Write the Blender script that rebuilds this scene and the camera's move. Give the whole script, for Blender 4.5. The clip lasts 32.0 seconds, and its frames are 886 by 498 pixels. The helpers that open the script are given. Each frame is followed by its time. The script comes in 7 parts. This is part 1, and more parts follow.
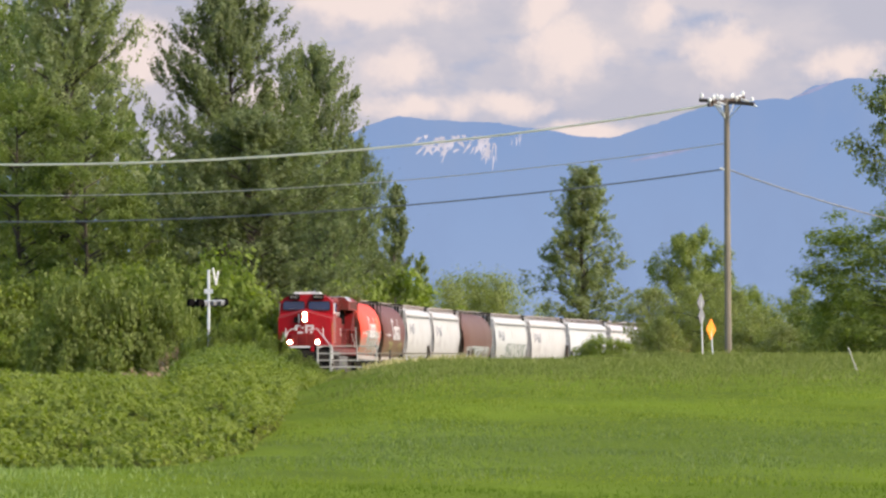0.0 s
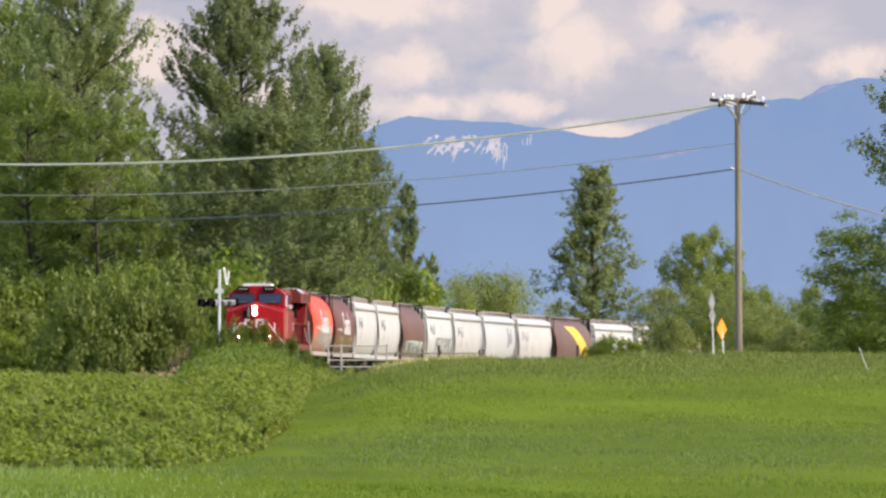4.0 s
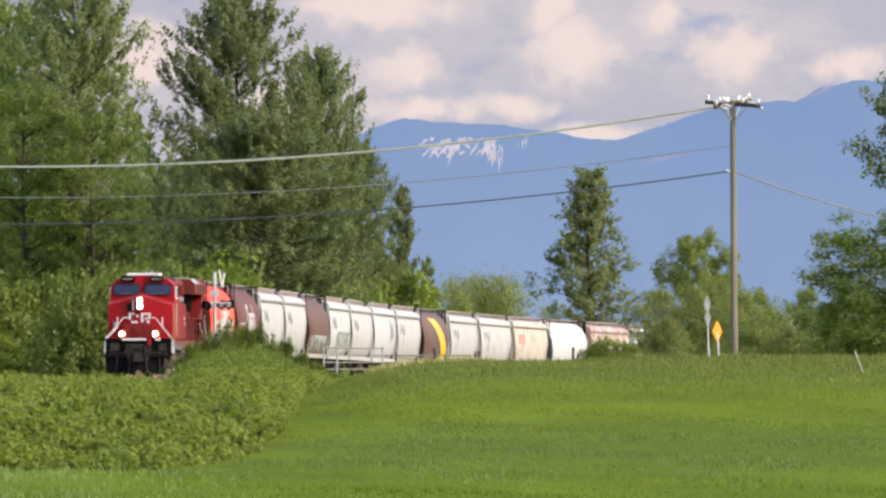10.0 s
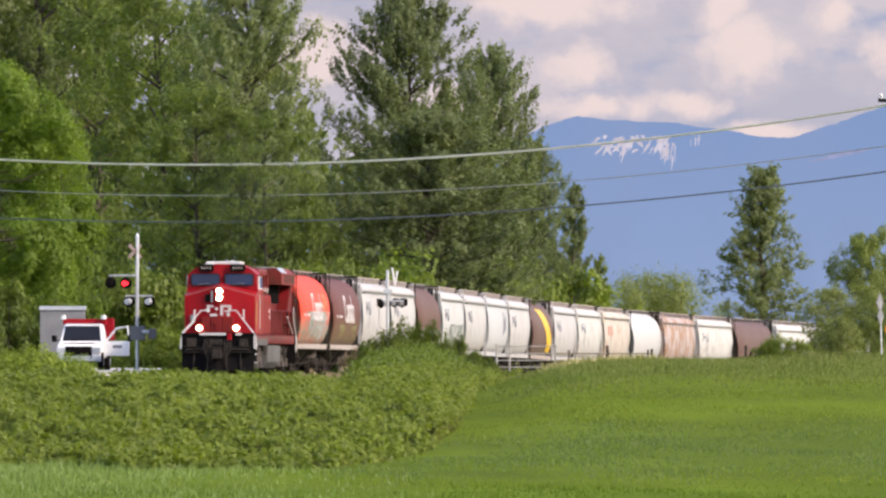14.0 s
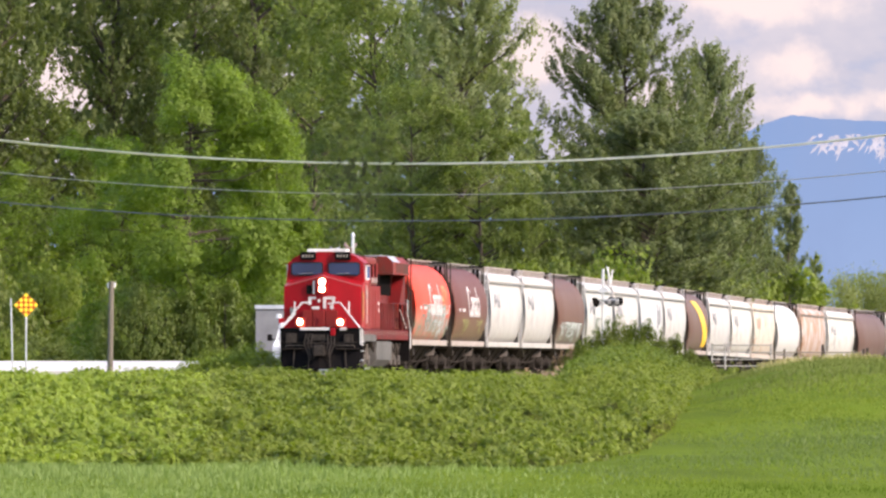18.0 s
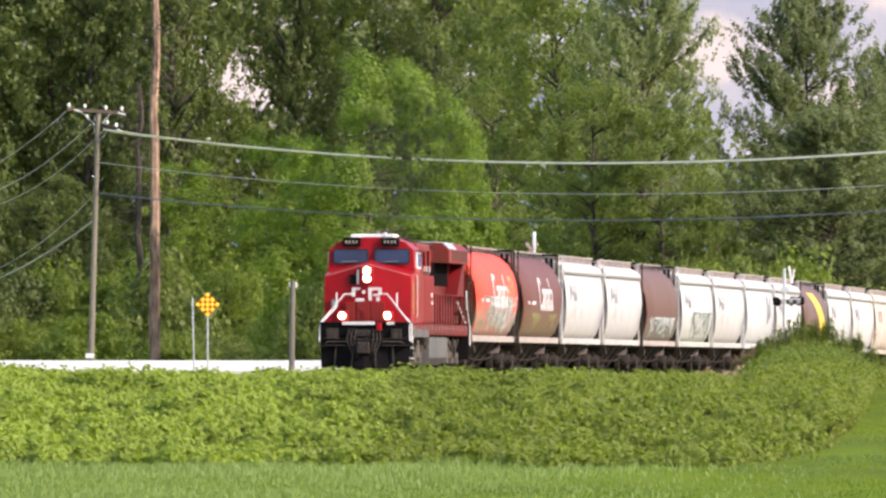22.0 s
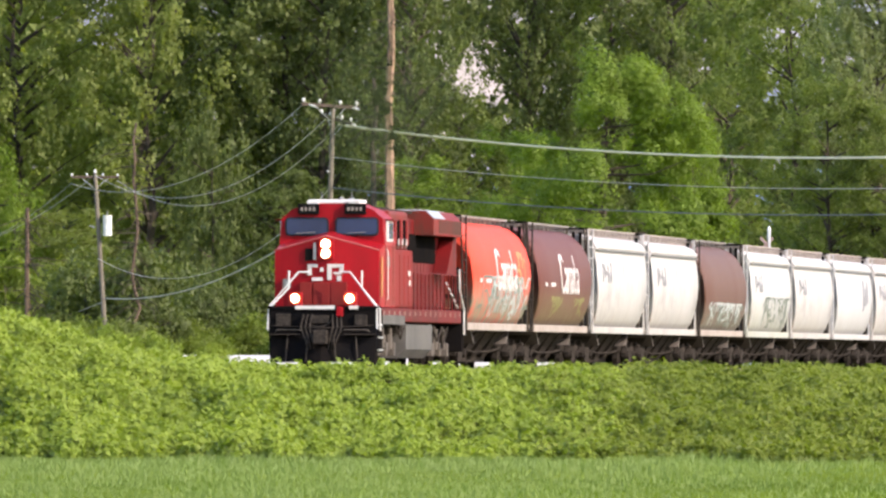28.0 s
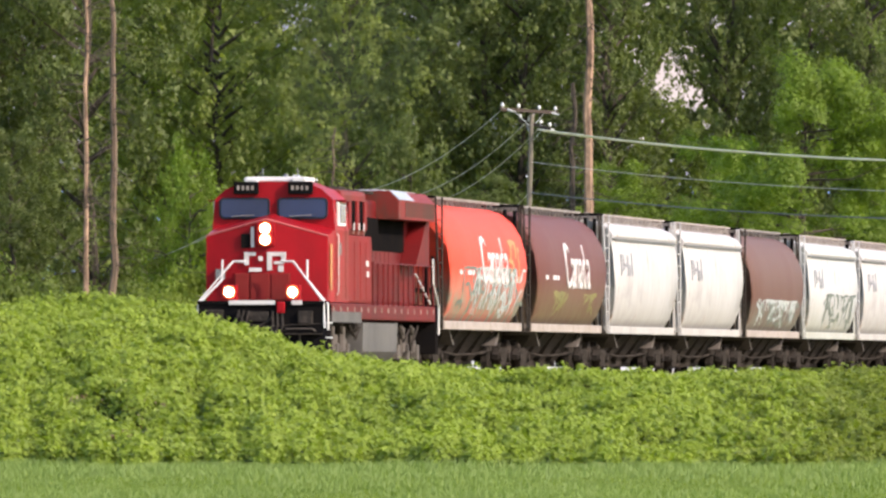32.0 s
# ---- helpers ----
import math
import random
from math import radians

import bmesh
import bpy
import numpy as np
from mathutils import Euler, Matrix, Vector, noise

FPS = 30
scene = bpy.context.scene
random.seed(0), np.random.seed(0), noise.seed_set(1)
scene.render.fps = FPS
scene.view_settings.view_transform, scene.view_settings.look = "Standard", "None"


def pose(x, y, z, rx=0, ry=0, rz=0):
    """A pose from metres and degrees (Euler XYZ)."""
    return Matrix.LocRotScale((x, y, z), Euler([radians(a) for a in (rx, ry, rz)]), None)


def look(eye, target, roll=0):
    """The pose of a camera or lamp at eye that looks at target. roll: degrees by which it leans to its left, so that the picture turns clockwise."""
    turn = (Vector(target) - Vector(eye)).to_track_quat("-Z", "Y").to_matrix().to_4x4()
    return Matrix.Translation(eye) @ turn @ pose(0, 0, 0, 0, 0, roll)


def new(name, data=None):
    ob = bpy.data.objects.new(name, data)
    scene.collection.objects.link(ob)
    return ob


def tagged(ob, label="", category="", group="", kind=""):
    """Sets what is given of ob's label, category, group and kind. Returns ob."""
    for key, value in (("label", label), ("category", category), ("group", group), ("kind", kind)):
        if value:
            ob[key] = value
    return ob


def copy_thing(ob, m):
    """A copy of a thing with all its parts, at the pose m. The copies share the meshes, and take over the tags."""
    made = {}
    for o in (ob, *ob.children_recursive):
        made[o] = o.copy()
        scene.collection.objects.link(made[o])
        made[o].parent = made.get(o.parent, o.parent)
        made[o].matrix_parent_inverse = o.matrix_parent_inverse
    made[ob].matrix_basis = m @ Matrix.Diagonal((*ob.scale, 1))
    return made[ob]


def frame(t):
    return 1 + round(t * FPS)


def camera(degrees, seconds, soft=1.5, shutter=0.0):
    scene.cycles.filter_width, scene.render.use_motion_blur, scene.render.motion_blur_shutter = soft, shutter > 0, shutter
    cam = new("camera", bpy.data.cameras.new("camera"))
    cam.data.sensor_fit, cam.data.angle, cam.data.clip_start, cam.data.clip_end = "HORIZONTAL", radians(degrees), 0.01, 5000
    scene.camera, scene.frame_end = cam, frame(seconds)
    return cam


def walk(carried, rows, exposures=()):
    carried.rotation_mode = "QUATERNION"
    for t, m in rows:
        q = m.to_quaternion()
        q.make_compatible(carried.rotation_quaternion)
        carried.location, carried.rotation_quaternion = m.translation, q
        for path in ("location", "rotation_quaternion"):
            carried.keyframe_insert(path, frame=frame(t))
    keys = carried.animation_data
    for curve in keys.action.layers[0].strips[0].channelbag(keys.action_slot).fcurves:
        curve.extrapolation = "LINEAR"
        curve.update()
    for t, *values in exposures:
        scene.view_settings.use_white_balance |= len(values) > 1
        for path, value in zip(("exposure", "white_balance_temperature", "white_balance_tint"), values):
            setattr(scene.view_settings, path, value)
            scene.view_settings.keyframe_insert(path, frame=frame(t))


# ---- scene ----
EYE = (0.0, 0.0, 1.6)
FOCAL = 22350.0          # focal length in picture units of 1/1568 of the width
LEVEL = 662.0            # height of the horizon on the panorama scale

cam = camera(math.degrees(2 * math.atan(784 / FOCAL)), 32.0, soft=2.55)

# pan and tilt of the tripod head: seconds, then the turn on the panorama scale
PAN = [
    (0, 0.0, 0.0), (0.5, 0.1, -0.1), (1, 0.4, -0.1), (1.5, -32.0, 5.4), (2, -19.8, 0.2),
    (2.5, -19.7, -1.4), (3, -19.4, -1.3), (3.5, -19.9, 1.0), (5.5, -14.4, -3.5), (6, -16.0, -2.1),
    (6.5, -14.3, -2.2), (7, -20.3, -0.5), (7.5, -13.4, -2.8), (8, -12.0, -2.7), (8.5, -10.2, -4.0),
    (9, -11.9, -3.2), (9.5, -11.8, -3.2), (10, -10.9, -3.7), (10.5, -11.9, -3.3), (11, -13.9, -2.7),
    (11.5, -71.3, -2.5), (12, -133.4, -1.6), (12.5, -180.8, -1.6), (13, -212.8, 0.1), (13.5, -254.9, 1.4),
    (14, -317.0, -0.1), (14.5, -376.1, -0.3), (15, -434.9, 0.5), (15.5, -488.1, 0.1), (17.5, -656.6, 2.0),
    (18, -698.3, 1.9), (18.5, -745.0, 1.8), (19, -791.8, 1.4), (19.5, -842.9, 2.1), (20, -880.0, 2.7),
    (20.5, -920.5, 4.0), (21, -964.5, 4.0), (21.5, -991.4, 3.9), (22, -1019.3, 2.8), (22.5, -1050.4, 2.8),
    (23, -1083.9, 2.8), (23.5, -1120.5, 3.9), (24, -1157.7, 4.4), (24.5, -1188.6, 5.6), (26.5, -1319.6, 4.2),
    (27, -1356.6, 7.1), (27.5, -1380.8, 10.2), (28, -1434.9, 12.1), (28.5, -1472.5, 13.0), (29, -1483.2, 13.1),
    (29.5, -1507.4, 11.6), (30, -1531.9, 12.5), (30.5, -1588.8, 10.4), (31, -1662.6, 10.9), (31.5, -1738.0, 5.2),
    (32, -1787.4, 3.0),
]


def aim(u, v):
    """Tripod pose that centres the panorama point (u, v)."""
    return look(EYE, (EYE[0] + 1000 * u / FOCAL, 1000, EYE[2] + 1000 * (LEVEL - v) / FOCAL))


walk(cam, [(t, aim(784 + u, 441 + v)) for t, u, v in PAN], exposures=[(0, 1.25, 6850, 16), (5, 1.23, 6850, 16), (10.5, 1.18, 6850, 16), (12, 1.10, 6800, 20), (15, 1.22, 6800, 20), (18, 1.46, 6800, 21), (24, 1.50, 6800, 20), (29.5, 1.51, 6800, 18), (32, 1.40, 6800, 18)])


def at(u, v, d):
    """World point in panorama direction (u, v) at depth d."""
    return Vector((u * d / FOCAL, d, EYE[2] + (LEVEL - v) * d / FOCAL))


# ---- world and sun ----
world = bpy.data.worlds.new("world")
world.use_nodes = True
scene.world = world
wn = world.node_tree.nodes
sky = wn.new("ShaderNodeTexSky")
sky.sky_type, sky.sun_disc = "NISHITA", False
SUN_FROM = Vector((0.76, -0.42, 0.54)).normalized()
sky.sun_elevation = math.asin(SUN_FROM.z)
sky.sun_rotation = math.atan2(SUN_FROM.x, SUN_FROM.y)
world.node_tree.links.new(sky.outputs[0], wn["Background"].inputs[0])
wn["Background"].inputs[1].default_value = 0.15

sun_data = bpy.data.lights.new("sun", "SUN")
sun_data.energy, sun_data.angle, sun_data.color = 2.6, radians(0.6), (1.0, 0.93, 0.80)
sun = new("sun", sun_data)
sun.matrix_world = look((0, 0, 60), Vector((0, 0, 60)) - SUN_FROM)


# ---- materials ----
def material(name):
    m = bpy.data.materials.new(name)
    m.use_nodes = True
    return m, m.node_tree.nodes, m.node_tree.links, m.node_tree.nodes["Principled BSDF"]


def mixer(nodes, links, fac, a, b, blend="MIX"):
    n = nodes.new("ShaderNodeMix")
    n.data_type, n.blend_type = "RGBA", blend
    for i, val in ((0, fac), (6, a), (7, b)):
        if isinstance(val, (int, float)):
            n.inputs[i].default_value = val
        elif isinstance(val, tuple):
            n.inputs[i].default_value = (*val, 1)
        else:
            links.new(val, n.inputs[i])
    return n.outputs[2]


def noise_of(nodes, links, scale, detail=4, stretch=(1, 1, 1), lo=0.35, hi=0.65, rough=0.55):
    """A noise mask in the object's own metres."""
    tc = nodes.new("ShaderNodeTexCoord")
    mp = nodes.new("ShaderNodeMapping")
    mp.inputs["Scale"].default_value = stretch
    tex = nodes.new("ShaderNodeTexNoise")
    tex.inputs["Scale"].default_value, tex.inputs["Detail"].default_value = scale, detail
    tex.inputs["Roughness"].default_value = rough
    ramp = nodes.new("ShaderNodeMapRange")
    ramp.inputs[1].default_value, ramp.inputs[2].default_value = lo, hi
    links.new(tc.outputs["Object"], mp.inputs[0])
    links.new(mp.outputs[0], tex.inputs["Vector"])
    links.new(tex.outputs[0], ramp.inputs[0])
    return ramp.outputs[0]


def surf(name, col, col2=None, scale=1.5, fine=14.0, rough=0.6, metal=0.0, bump=0.15, stretch=(1, 1, 1), fine_col=None, vary=0.0, spec=0.3):
    """A two-scale weathered surface."""
    m, nodes, links, b = material(name)
    col2 = col2 or tuple(c * 0.7 for c in col)
    c = mixer(nodes, links, noise_of(nodes, links, scale, 5, stretch), col, col2)
    fmask = noise_of(nodes, links, fine, 3, stretch, 0.3, 0.75)
    grain = fine_col or tuple(x * 0.75 for x in col)
    half = nodes.new("ShaderNodeMath")
    half.operation = "MULTIPLY"
    half.inputs[1].default_value = 0.5
    links.new(fmask, half.inputs[0])
    c = mixer(nodes, links, half.outputs[0], c, grain)
    if vary:
        info = nodes.new("ShaderNodeObjectInfo")
        mul = nodes.new("ShaderNodeMath")
        mul.operation = "MULTIPLY"
        mul.inputs[1].default_value = vary
        links.new(info.outputs["Random"], mul.inputs[0])
        c = mixer(nodes, links, mul.outputs[0], c, tuple(x * 0.5 for x in col))
    links.new(c, b.inputs["Base Color"])
    b.inputs["Roughness"].default_value, b.inputs["Metallic"].default_value = rough, metal
    b.inputs["Specular IOR Level"].default_value = spec
    if bump:
        bn = nodes.new("ShaderNodeBump")
        bn.inputs["Strength"].default_value, bn.inputs["Distance"].default_value = bump, 0.03
        links.new(fmask, bn.inputs["Height"])
        links.new(bn.outputs[0], b.inputs["Normal"])
    return m


def foliage(name, dark, light, glow=0.35, tint=(0.14, 0.13, 0.03), spread=0.35, patch=(1, 1, 1), swathes=None):
    """Leaves: every leaf its own shade, every plant its own cast, some light passing through."""
    m, nodes, links, b = material(name)
    geo = nodes.new("ShaderNodeNewGeometry")
    c = mixer(nodes, links, geo.outputs["Random Per Island"], dark, light)
    c = mixer(nodes, links, noise_of(nodes, links, spread, 3, patch, 0.38, 0.68), c, light)
    if swathes:
        c = mixer(nodes, links, noise_of(nodes, links, 1.0, 3, (0.022, 0.034, 0.1), 0.42, 0.66), c, swathes[0])
        c = mixer(nodes, links, noise_of(nodes, links, 1.0, 4, (0.026, 0.028, 0.2), 0.44, 0.70), c, swathes[1])
    info = nodes.new("ShaderNodeObjectInfo")
    mul = nodes.new("ShaderNodeMath")
    mul.operation = "MULTIPLY"
    mul.inputs[1].default_value = 0.35
    links.new(info.outputs["Random"], mul.inputs[0])
    c = mixer(nodes, links, mul.outputs[0], c, tint)
    links.new(c, b.inputs["Base Color"])
    b.inputs["Roughness"].default_value = 0.55
    b.inputs["Specular IOR Level"].default_value = 0.25 if swathes is None else 0.06
    tr = nodes.new("ShaderNodeBsdfTranslucent")
    bright = mixer(nodes, links, 1.0, c, (1.5, 1.6, 0.6), "MULTIPLY")
    links.new(bright, tr.inputs[0])
    mx = nodes.new("ShaderNodeMixShader")
    mx.inputs[0].default_value = glow
    links.new(b.outputs[0], mx.inputs[1])
    links.new(tr.outputs[0], mx.inputs[2])
    links.new(mx.outputs[0], nodes["Material Output"].inputs[0])
    return m


def lit(name, col, power):
    m, nodes, links, b = material(name)
    b.inputs["Base Color"].default_value = (*col, 1)
    b.inputs["Emission Color"].default_value = (*col, 1)
    b.inputs["Emission Strength"].default_value = power
    return m


M_GRASS = foliage("meadow_grass", (0.090, 0.140, 0.016), (0.112, 0.165, 0.019), 0.45, (0.12, 0.165, 0.028), 1.0, (0.10, 0.022, 0.3), ((0.170, 0.21, 0.030), (0.074, 0.112, 0.020)))
M_SHRUB = foliage("shrub_leaf", (0.108, 0.150, 0.026), (0.166, 0.215, 0.038), 0.5, (0.15, 0.16, 0.03), 0.3)
# Paler copy of the poplar leaf, with distance haze mixed into the colour.
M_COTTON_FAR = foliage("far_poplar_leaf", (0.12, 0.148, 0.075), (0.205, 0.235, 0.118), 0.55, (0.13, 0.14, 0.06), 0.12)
M_SEDGE = foliage("meadow_sedge", (0.080, 0.103, 0.024), (0.126, 0.15, 0.036), 0.4, (0.13, 0.14, 0.04), 1.0, (0.05, 0.012, 0.1))
M_GRASS_NEAR = foliage("near_meadow_grass", (0.148, 0.20, 0.058), (0.175, 0.23, 0.072), 0.45, (0.14, 0.19, 0.06), 1.0, (0.3, 0.08, 0.3))
M_GRASS_LUSH = foliage("lush_grass", (0.118, 0.16, 0.018), (0.155, 0.198, 0.026), 0.45, (0.16, 0.19, 0.025), 1.0, (0.06, 0.04, 0.1))
M_GRASS_DULL = foliage("dull_grass", (0.085, 0.122, 0.038), (0.12, 0.158, 0.052), 0.45, (0.10, 0.14, 0.05), 1.0, (0.06, 0.04, 0.1))
M_SEED = foliage("dry_grass", (0.22, 0.20, 0.08), (0.34, 0.30, 0.14), 0.3)
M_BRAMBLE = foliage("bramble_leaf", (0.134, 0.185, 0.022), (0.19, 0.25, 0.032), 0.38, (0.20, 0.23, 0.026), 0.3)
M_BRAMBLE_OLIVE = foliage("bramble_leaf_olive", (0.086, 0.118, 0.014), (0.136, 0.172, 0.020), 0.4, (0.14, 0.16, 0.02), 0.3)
# Paler forest leaf: haze and lifted shadows are put into its colour.
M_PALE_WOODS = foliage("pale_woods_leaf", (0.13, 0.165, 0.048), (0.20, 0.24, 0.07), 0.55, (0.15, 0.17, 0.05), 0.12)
# Darker copy of the forest leaf: shadow deep in the woods is in its colour.
M_WOODS_SHADE = foliage("shaded_woods_leaf", (0.052, 0.073, 0.022), (0.112, 0.14, 0.04), 0.42, (0.06, 0.07, 0.02), 0.1)
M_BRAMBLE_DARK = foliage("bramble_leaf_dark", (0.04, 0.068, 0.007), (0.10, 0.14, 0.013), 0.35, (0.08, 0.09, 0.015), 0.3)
M_COTTON = foliage("poplar_leaf", (0.070, 0.090, 0.036), (0.160, 0.190, 0.084), 0.42, (0.06, 0.07, 0.02), 0.12)
M_WOODS = foliage("forest_leaf", (0.088, 0.122, 0.030), (0.135, 0.172, 0.042), 0.5, (0.10, 0.12, 0.03), 0.12)
M_MAPLE = foliage("maple_leaf", (0.076, 0.118, 0.016), (0.138, 0.194, 0.030), 0.5, (0.13, 0.2, 0.02), 0.3)
M_WILLOW = foliage("willow_leaf", (0.095, 0.13, 0.028), (0.16, 0.195, 0.048), 0.45, (0.13, 0.15, 0.04), 0.3)
M_HEDGE = foliage("hedge_leaf", (0.13, 0.155, 0.05), (0.19, 0.215, 0.075), 0.5, (0.16, 0.17, 0.06), 0.3)
M_BARK = surf("grey_bark", (0.065, 0.05, 0.037), (0.035, 0.028, 0.02), 0.8, 9, 0.9, 0, 0.6, (4, 4, 0.6))
M_PINE = surf("red_brown_bark", (0.42, 0.27, 0.18), (0.06, 0.038, 0.029), 1.9, 6, 0.9, 0, 0.8, (1.6, 1.6, 0.45), (0.10, 0.06, 0.042))
M_PINE_DARK = surf("grey_brown_bark", (0.12, 0.085, 0.06), (0.05, 0.036, 0.028), 1.1, 5, 0.9, 0, 0.8, (1.6, 1.6, 0.3), (0.20, 0.13, 0.09))
M_SOIL = surf("field_soil", (0.120, 0.172, 0.020), (0.066, 0.096, 0.018), 1.0, 2.6, 1.0, 0, 0.3, (0.22, 0.028, 1), (0.105, 0.145, 0.03), spec=0.0)
# Floor below the brambles: shade among the stems is put into the dark colour.
M_BANK = surf("bramble_shade_floor", (0.060, 0.072, 0.014), (0.040, 0.045, 0.012), 0.6, 5, 1.0, 0, 0.6, spec=0.0)
M_BALLAST = surf("ballast", (0.20, 0.17, 0.15), (0.11, 0.095, 0.085), 0.8, 20, 0.95, 0, 0.8)
M_ROAD = surf("pale_gravel", (0.62, 0.58, 0.54), (0.46, 0.43, 0.40), 0.5, 18, 0.9, 0, 0.3)
M_RAIL = surf("rail_steel", (0.20, 0.13, 0.10), (0.12, 0.08, 0.06), 2, 20, 0.55, 0.5, 0.1)
M_TIE = surf("tie_wood", (0.07, 0.05, 0.04), (0.04, 0.03, 0.025), 2, 20, 0.9)
M_POLE = surf("weathered_pole", (0.172, 0.148, 0.115), (0.118, 0.10, 0.078), 0.6, 12, 0.85, 0, 0.3, (3, 3, 0.4))
M_WIRE = surf("bare_wire", (0.52, 0.48, 0.42), (0.40, 0.37, 0.33), 0.4, 3, 0.9, 0.0, 0, spec=0.03)
# Lighter copy of the bare wire: sun glint on the top wires is in the colour.
M_WIRE_SUNLIT = surf("sunlit_wire", (0.88, 0.78, 0.58), (0.70, 0.62, 0.45), 0.4, 3, 0.9, 0.0, 0, spec=0.03)
M_WIRE_DARK = surf("sheathed_wire", (0.17, 0.17, 0.18), (0.12, 0.12, 0.13), 0.4, 3, 0.6, 0, 0)
M_CERAMIC = surf("white_ceramic", (0.62, 0.62, 0.60), (0.5, 0.5, 0.48), 3, 20, 0.25, 0, 0)
M_GALV = surf("galvanised_steel", (0.52, 0.53, 0.54), (0.40, 0.41, 0.42), 2, 15, 0.45, 0.6, 0.05)
M_GREY = surf("grey_paint", (0.17, 0.17, 0.175), (0.12, 0.12, 0.125), 1.2, 10, 0.6)
M_DEAD = foliage("dead_stem", (0.16, 0.10, 0.06), (0.26, 0.18, 0.12), 0.2, (0.2, 0.14, 0.09), 0.3)
M_BLACK = surf("black_paint", (0.006, 0.006, 0.007), (0.011, 0.009, 0.008), 1.2, 12, 0.85, 0, 0.1, spec=0.0)
M_GRIME = surf("running_gear_grime", (0.032, 0.027, 0.024), (0.014, 0.013, 0.012), 1.5, 12, 0.85, 0.0, 0.3, (1, 1, 1), (0.075, 0.062, 0.052), spec=0.0)
M_TANK = surf("dusty_grey_tank", (0.10, 0.092, 0.085), (0.058, 0.053, 0.05), 1.0, 9, 0.7)
M_RED = surf("locomotive_red", (0.29, 0.005, 0.010), (0.19, 0.006, 0.009), 0.7, 9, 0.45, 0, 0.03, (1, 1, 0.5), spec=0.12)
# Darker copy of the locomotive red: shading of the side plus soot.
M_MAROON = surf("shaded_sooty_red", (0.135, 0.008, 0.009), (0.07, 0.011, 0.010), 0.8, 8, 0.55, 0, 0.05, (1, 1, 0.4), spec=0.1)
M_RED_DUSTY = surf("locomotive_red_dusty", (0.20, 0.012, 0.013), (0.12, 0.022, 0.017), 0.8, 9, 0.6, 0, 0.05, (1, 1, 0.4), spec=0.1)
M_WING = surf("sooty_wing_red", (0.24, 0.010, 0.011), (0.075, 0.03, 0.022), 0.55, 7, 0.55, 0, 0.05, (1, 1, 0.5), spec=0.1)
M_SOOT = surf("sooty_brown", (0.10, 0.026, 0.02), (0.055, 0.03, 0.022), 0.8, 8, 0.7, 0, 0.05, (1, 1, 0.5), spec=0.1)
M_DUST = surf("dusty_steel", (0.115, 0.098, 0.085), (0.06, 0.052, 0.046), 1.2, 9, 0.85, 0, 0.1, spec=0.1)
M_WHITE = surf("white_paint", (0.62, 0.61, 0.60), (0.50, 0.48, 0.46), 0.9, 11, 0.5)
M_CAR_WHITE = surf("car_white", (0.82, 0.81, 0.80), (0.74, 0.73, 0.71), 0.6, 9, 0.35, 0, 0.02)
M_GATE = surf("chalky_gate_paint", (0.36, 0.35, 0.33), (0.24, 0.23, 0.21), 1.5, 10, 0.7)
M_SCREEN = surf("dark_vehicle_glass", (0.016, 0.018, 0.024), (0.010, 0.012, 0.016), 0.5, 3, 0.35, 0, 0, spec=0.15)
M_FRAME = surf("window_rubber", (0.018, 0.022, 0.032), (0.012, 0.014, 0.02), 2, 12, 0.7, 0, 0, spec=0.05)
M_CAB_SIDE = surf("dusty_cab_red", (0.235, 0.022, 0.020), (0.17, 0.045, 0.036), 0.9, 7, 0.6, 0, 0.04, (1, 1, 0.5), spec=0.1)
# Blue base colour adds the sky's reflection to the dark panes.
M_GLASS = surf("cab_glass", (0.016, 0.032, 0.09), (0.010, 0.02, 0.055), 0.5, 3, 0.06, 0, 0)
M_LAMP = lit("headlight_glow", (1.0, 0.94, 0.80), 14.0)
M_LAMP_HALO = lit("lamp_halo_glow", (1.0, 0.25, 0.08), 0.5)
M_SIGNAL_RED = lit("signal_red_glow", (1.0, 0.02, 0.03), 1.1)
M_BACK = surf("weathered_sign_back", (0.17, 0.125, 0.115), (0.13, 0.10, 0.09), 2, 15, 0.7)
M_FADED = surf("faded_yellow", (0.42, 0.20, 0.07), (0.3, 0.12, 0.05), 3, 20, 0.6)
M_ORANGE = surf("orange_sign", (0.85, 0.25, 0.012), (0.75, 0.20, 0.012), 3, 20, 0.45)
M_ORANGE_DEEP = surf("deep_orange_sign", (0.45, 0.10, 0.01), (0.38, 0.08, 0.01), 3, 20, 0.5)
M_YELLOW = surf("yellow_sign", (0.90, 0.66, 0.04), (0.85, 0.58, 0.03), 3, 20, 0.45)


# ---- mesh helpers ----
def mesh_of(name, verts, faces, mat, smooth=False):
    me = bpy.data.meshes.new(name)
    me.from_pydata([tuple(v) for v in verts], [], faces)
    me.materials.append(mat)
    if smooth:
        for p in me.polygons:
            p.use_smooth = True
    me.update()
    return me


def quick_mesh(name, verts, quads, mat, smooth=False):
    """Mesh from numpy arrays of vertices and equal faces."""
    me = bpy.data.meshes.new(name)
    n, q = len(verts), len(quads)
    me.vertices.add(n)
    me.vertices.foreach_set("co", np.asarray(verts, dtype=np.float32).ravel())
    corners = len(quads[0])
    me.loops.add(q * corners)
    me.loops.foreach_set("vertex_index", np.asarray(quads, dtype=np.int32).ravel())
    me.polygons.add(q)
    me.polygons.foreach_set("loop_start", np.arange(q, dtype=np.int32) * corners)
    if smooth:
        me.polygons.foreach_set("use_smooth", np.ones(q, dtype=bool))
    me.materials.append(mat)
    me.update(calc_edges=True)
    return me


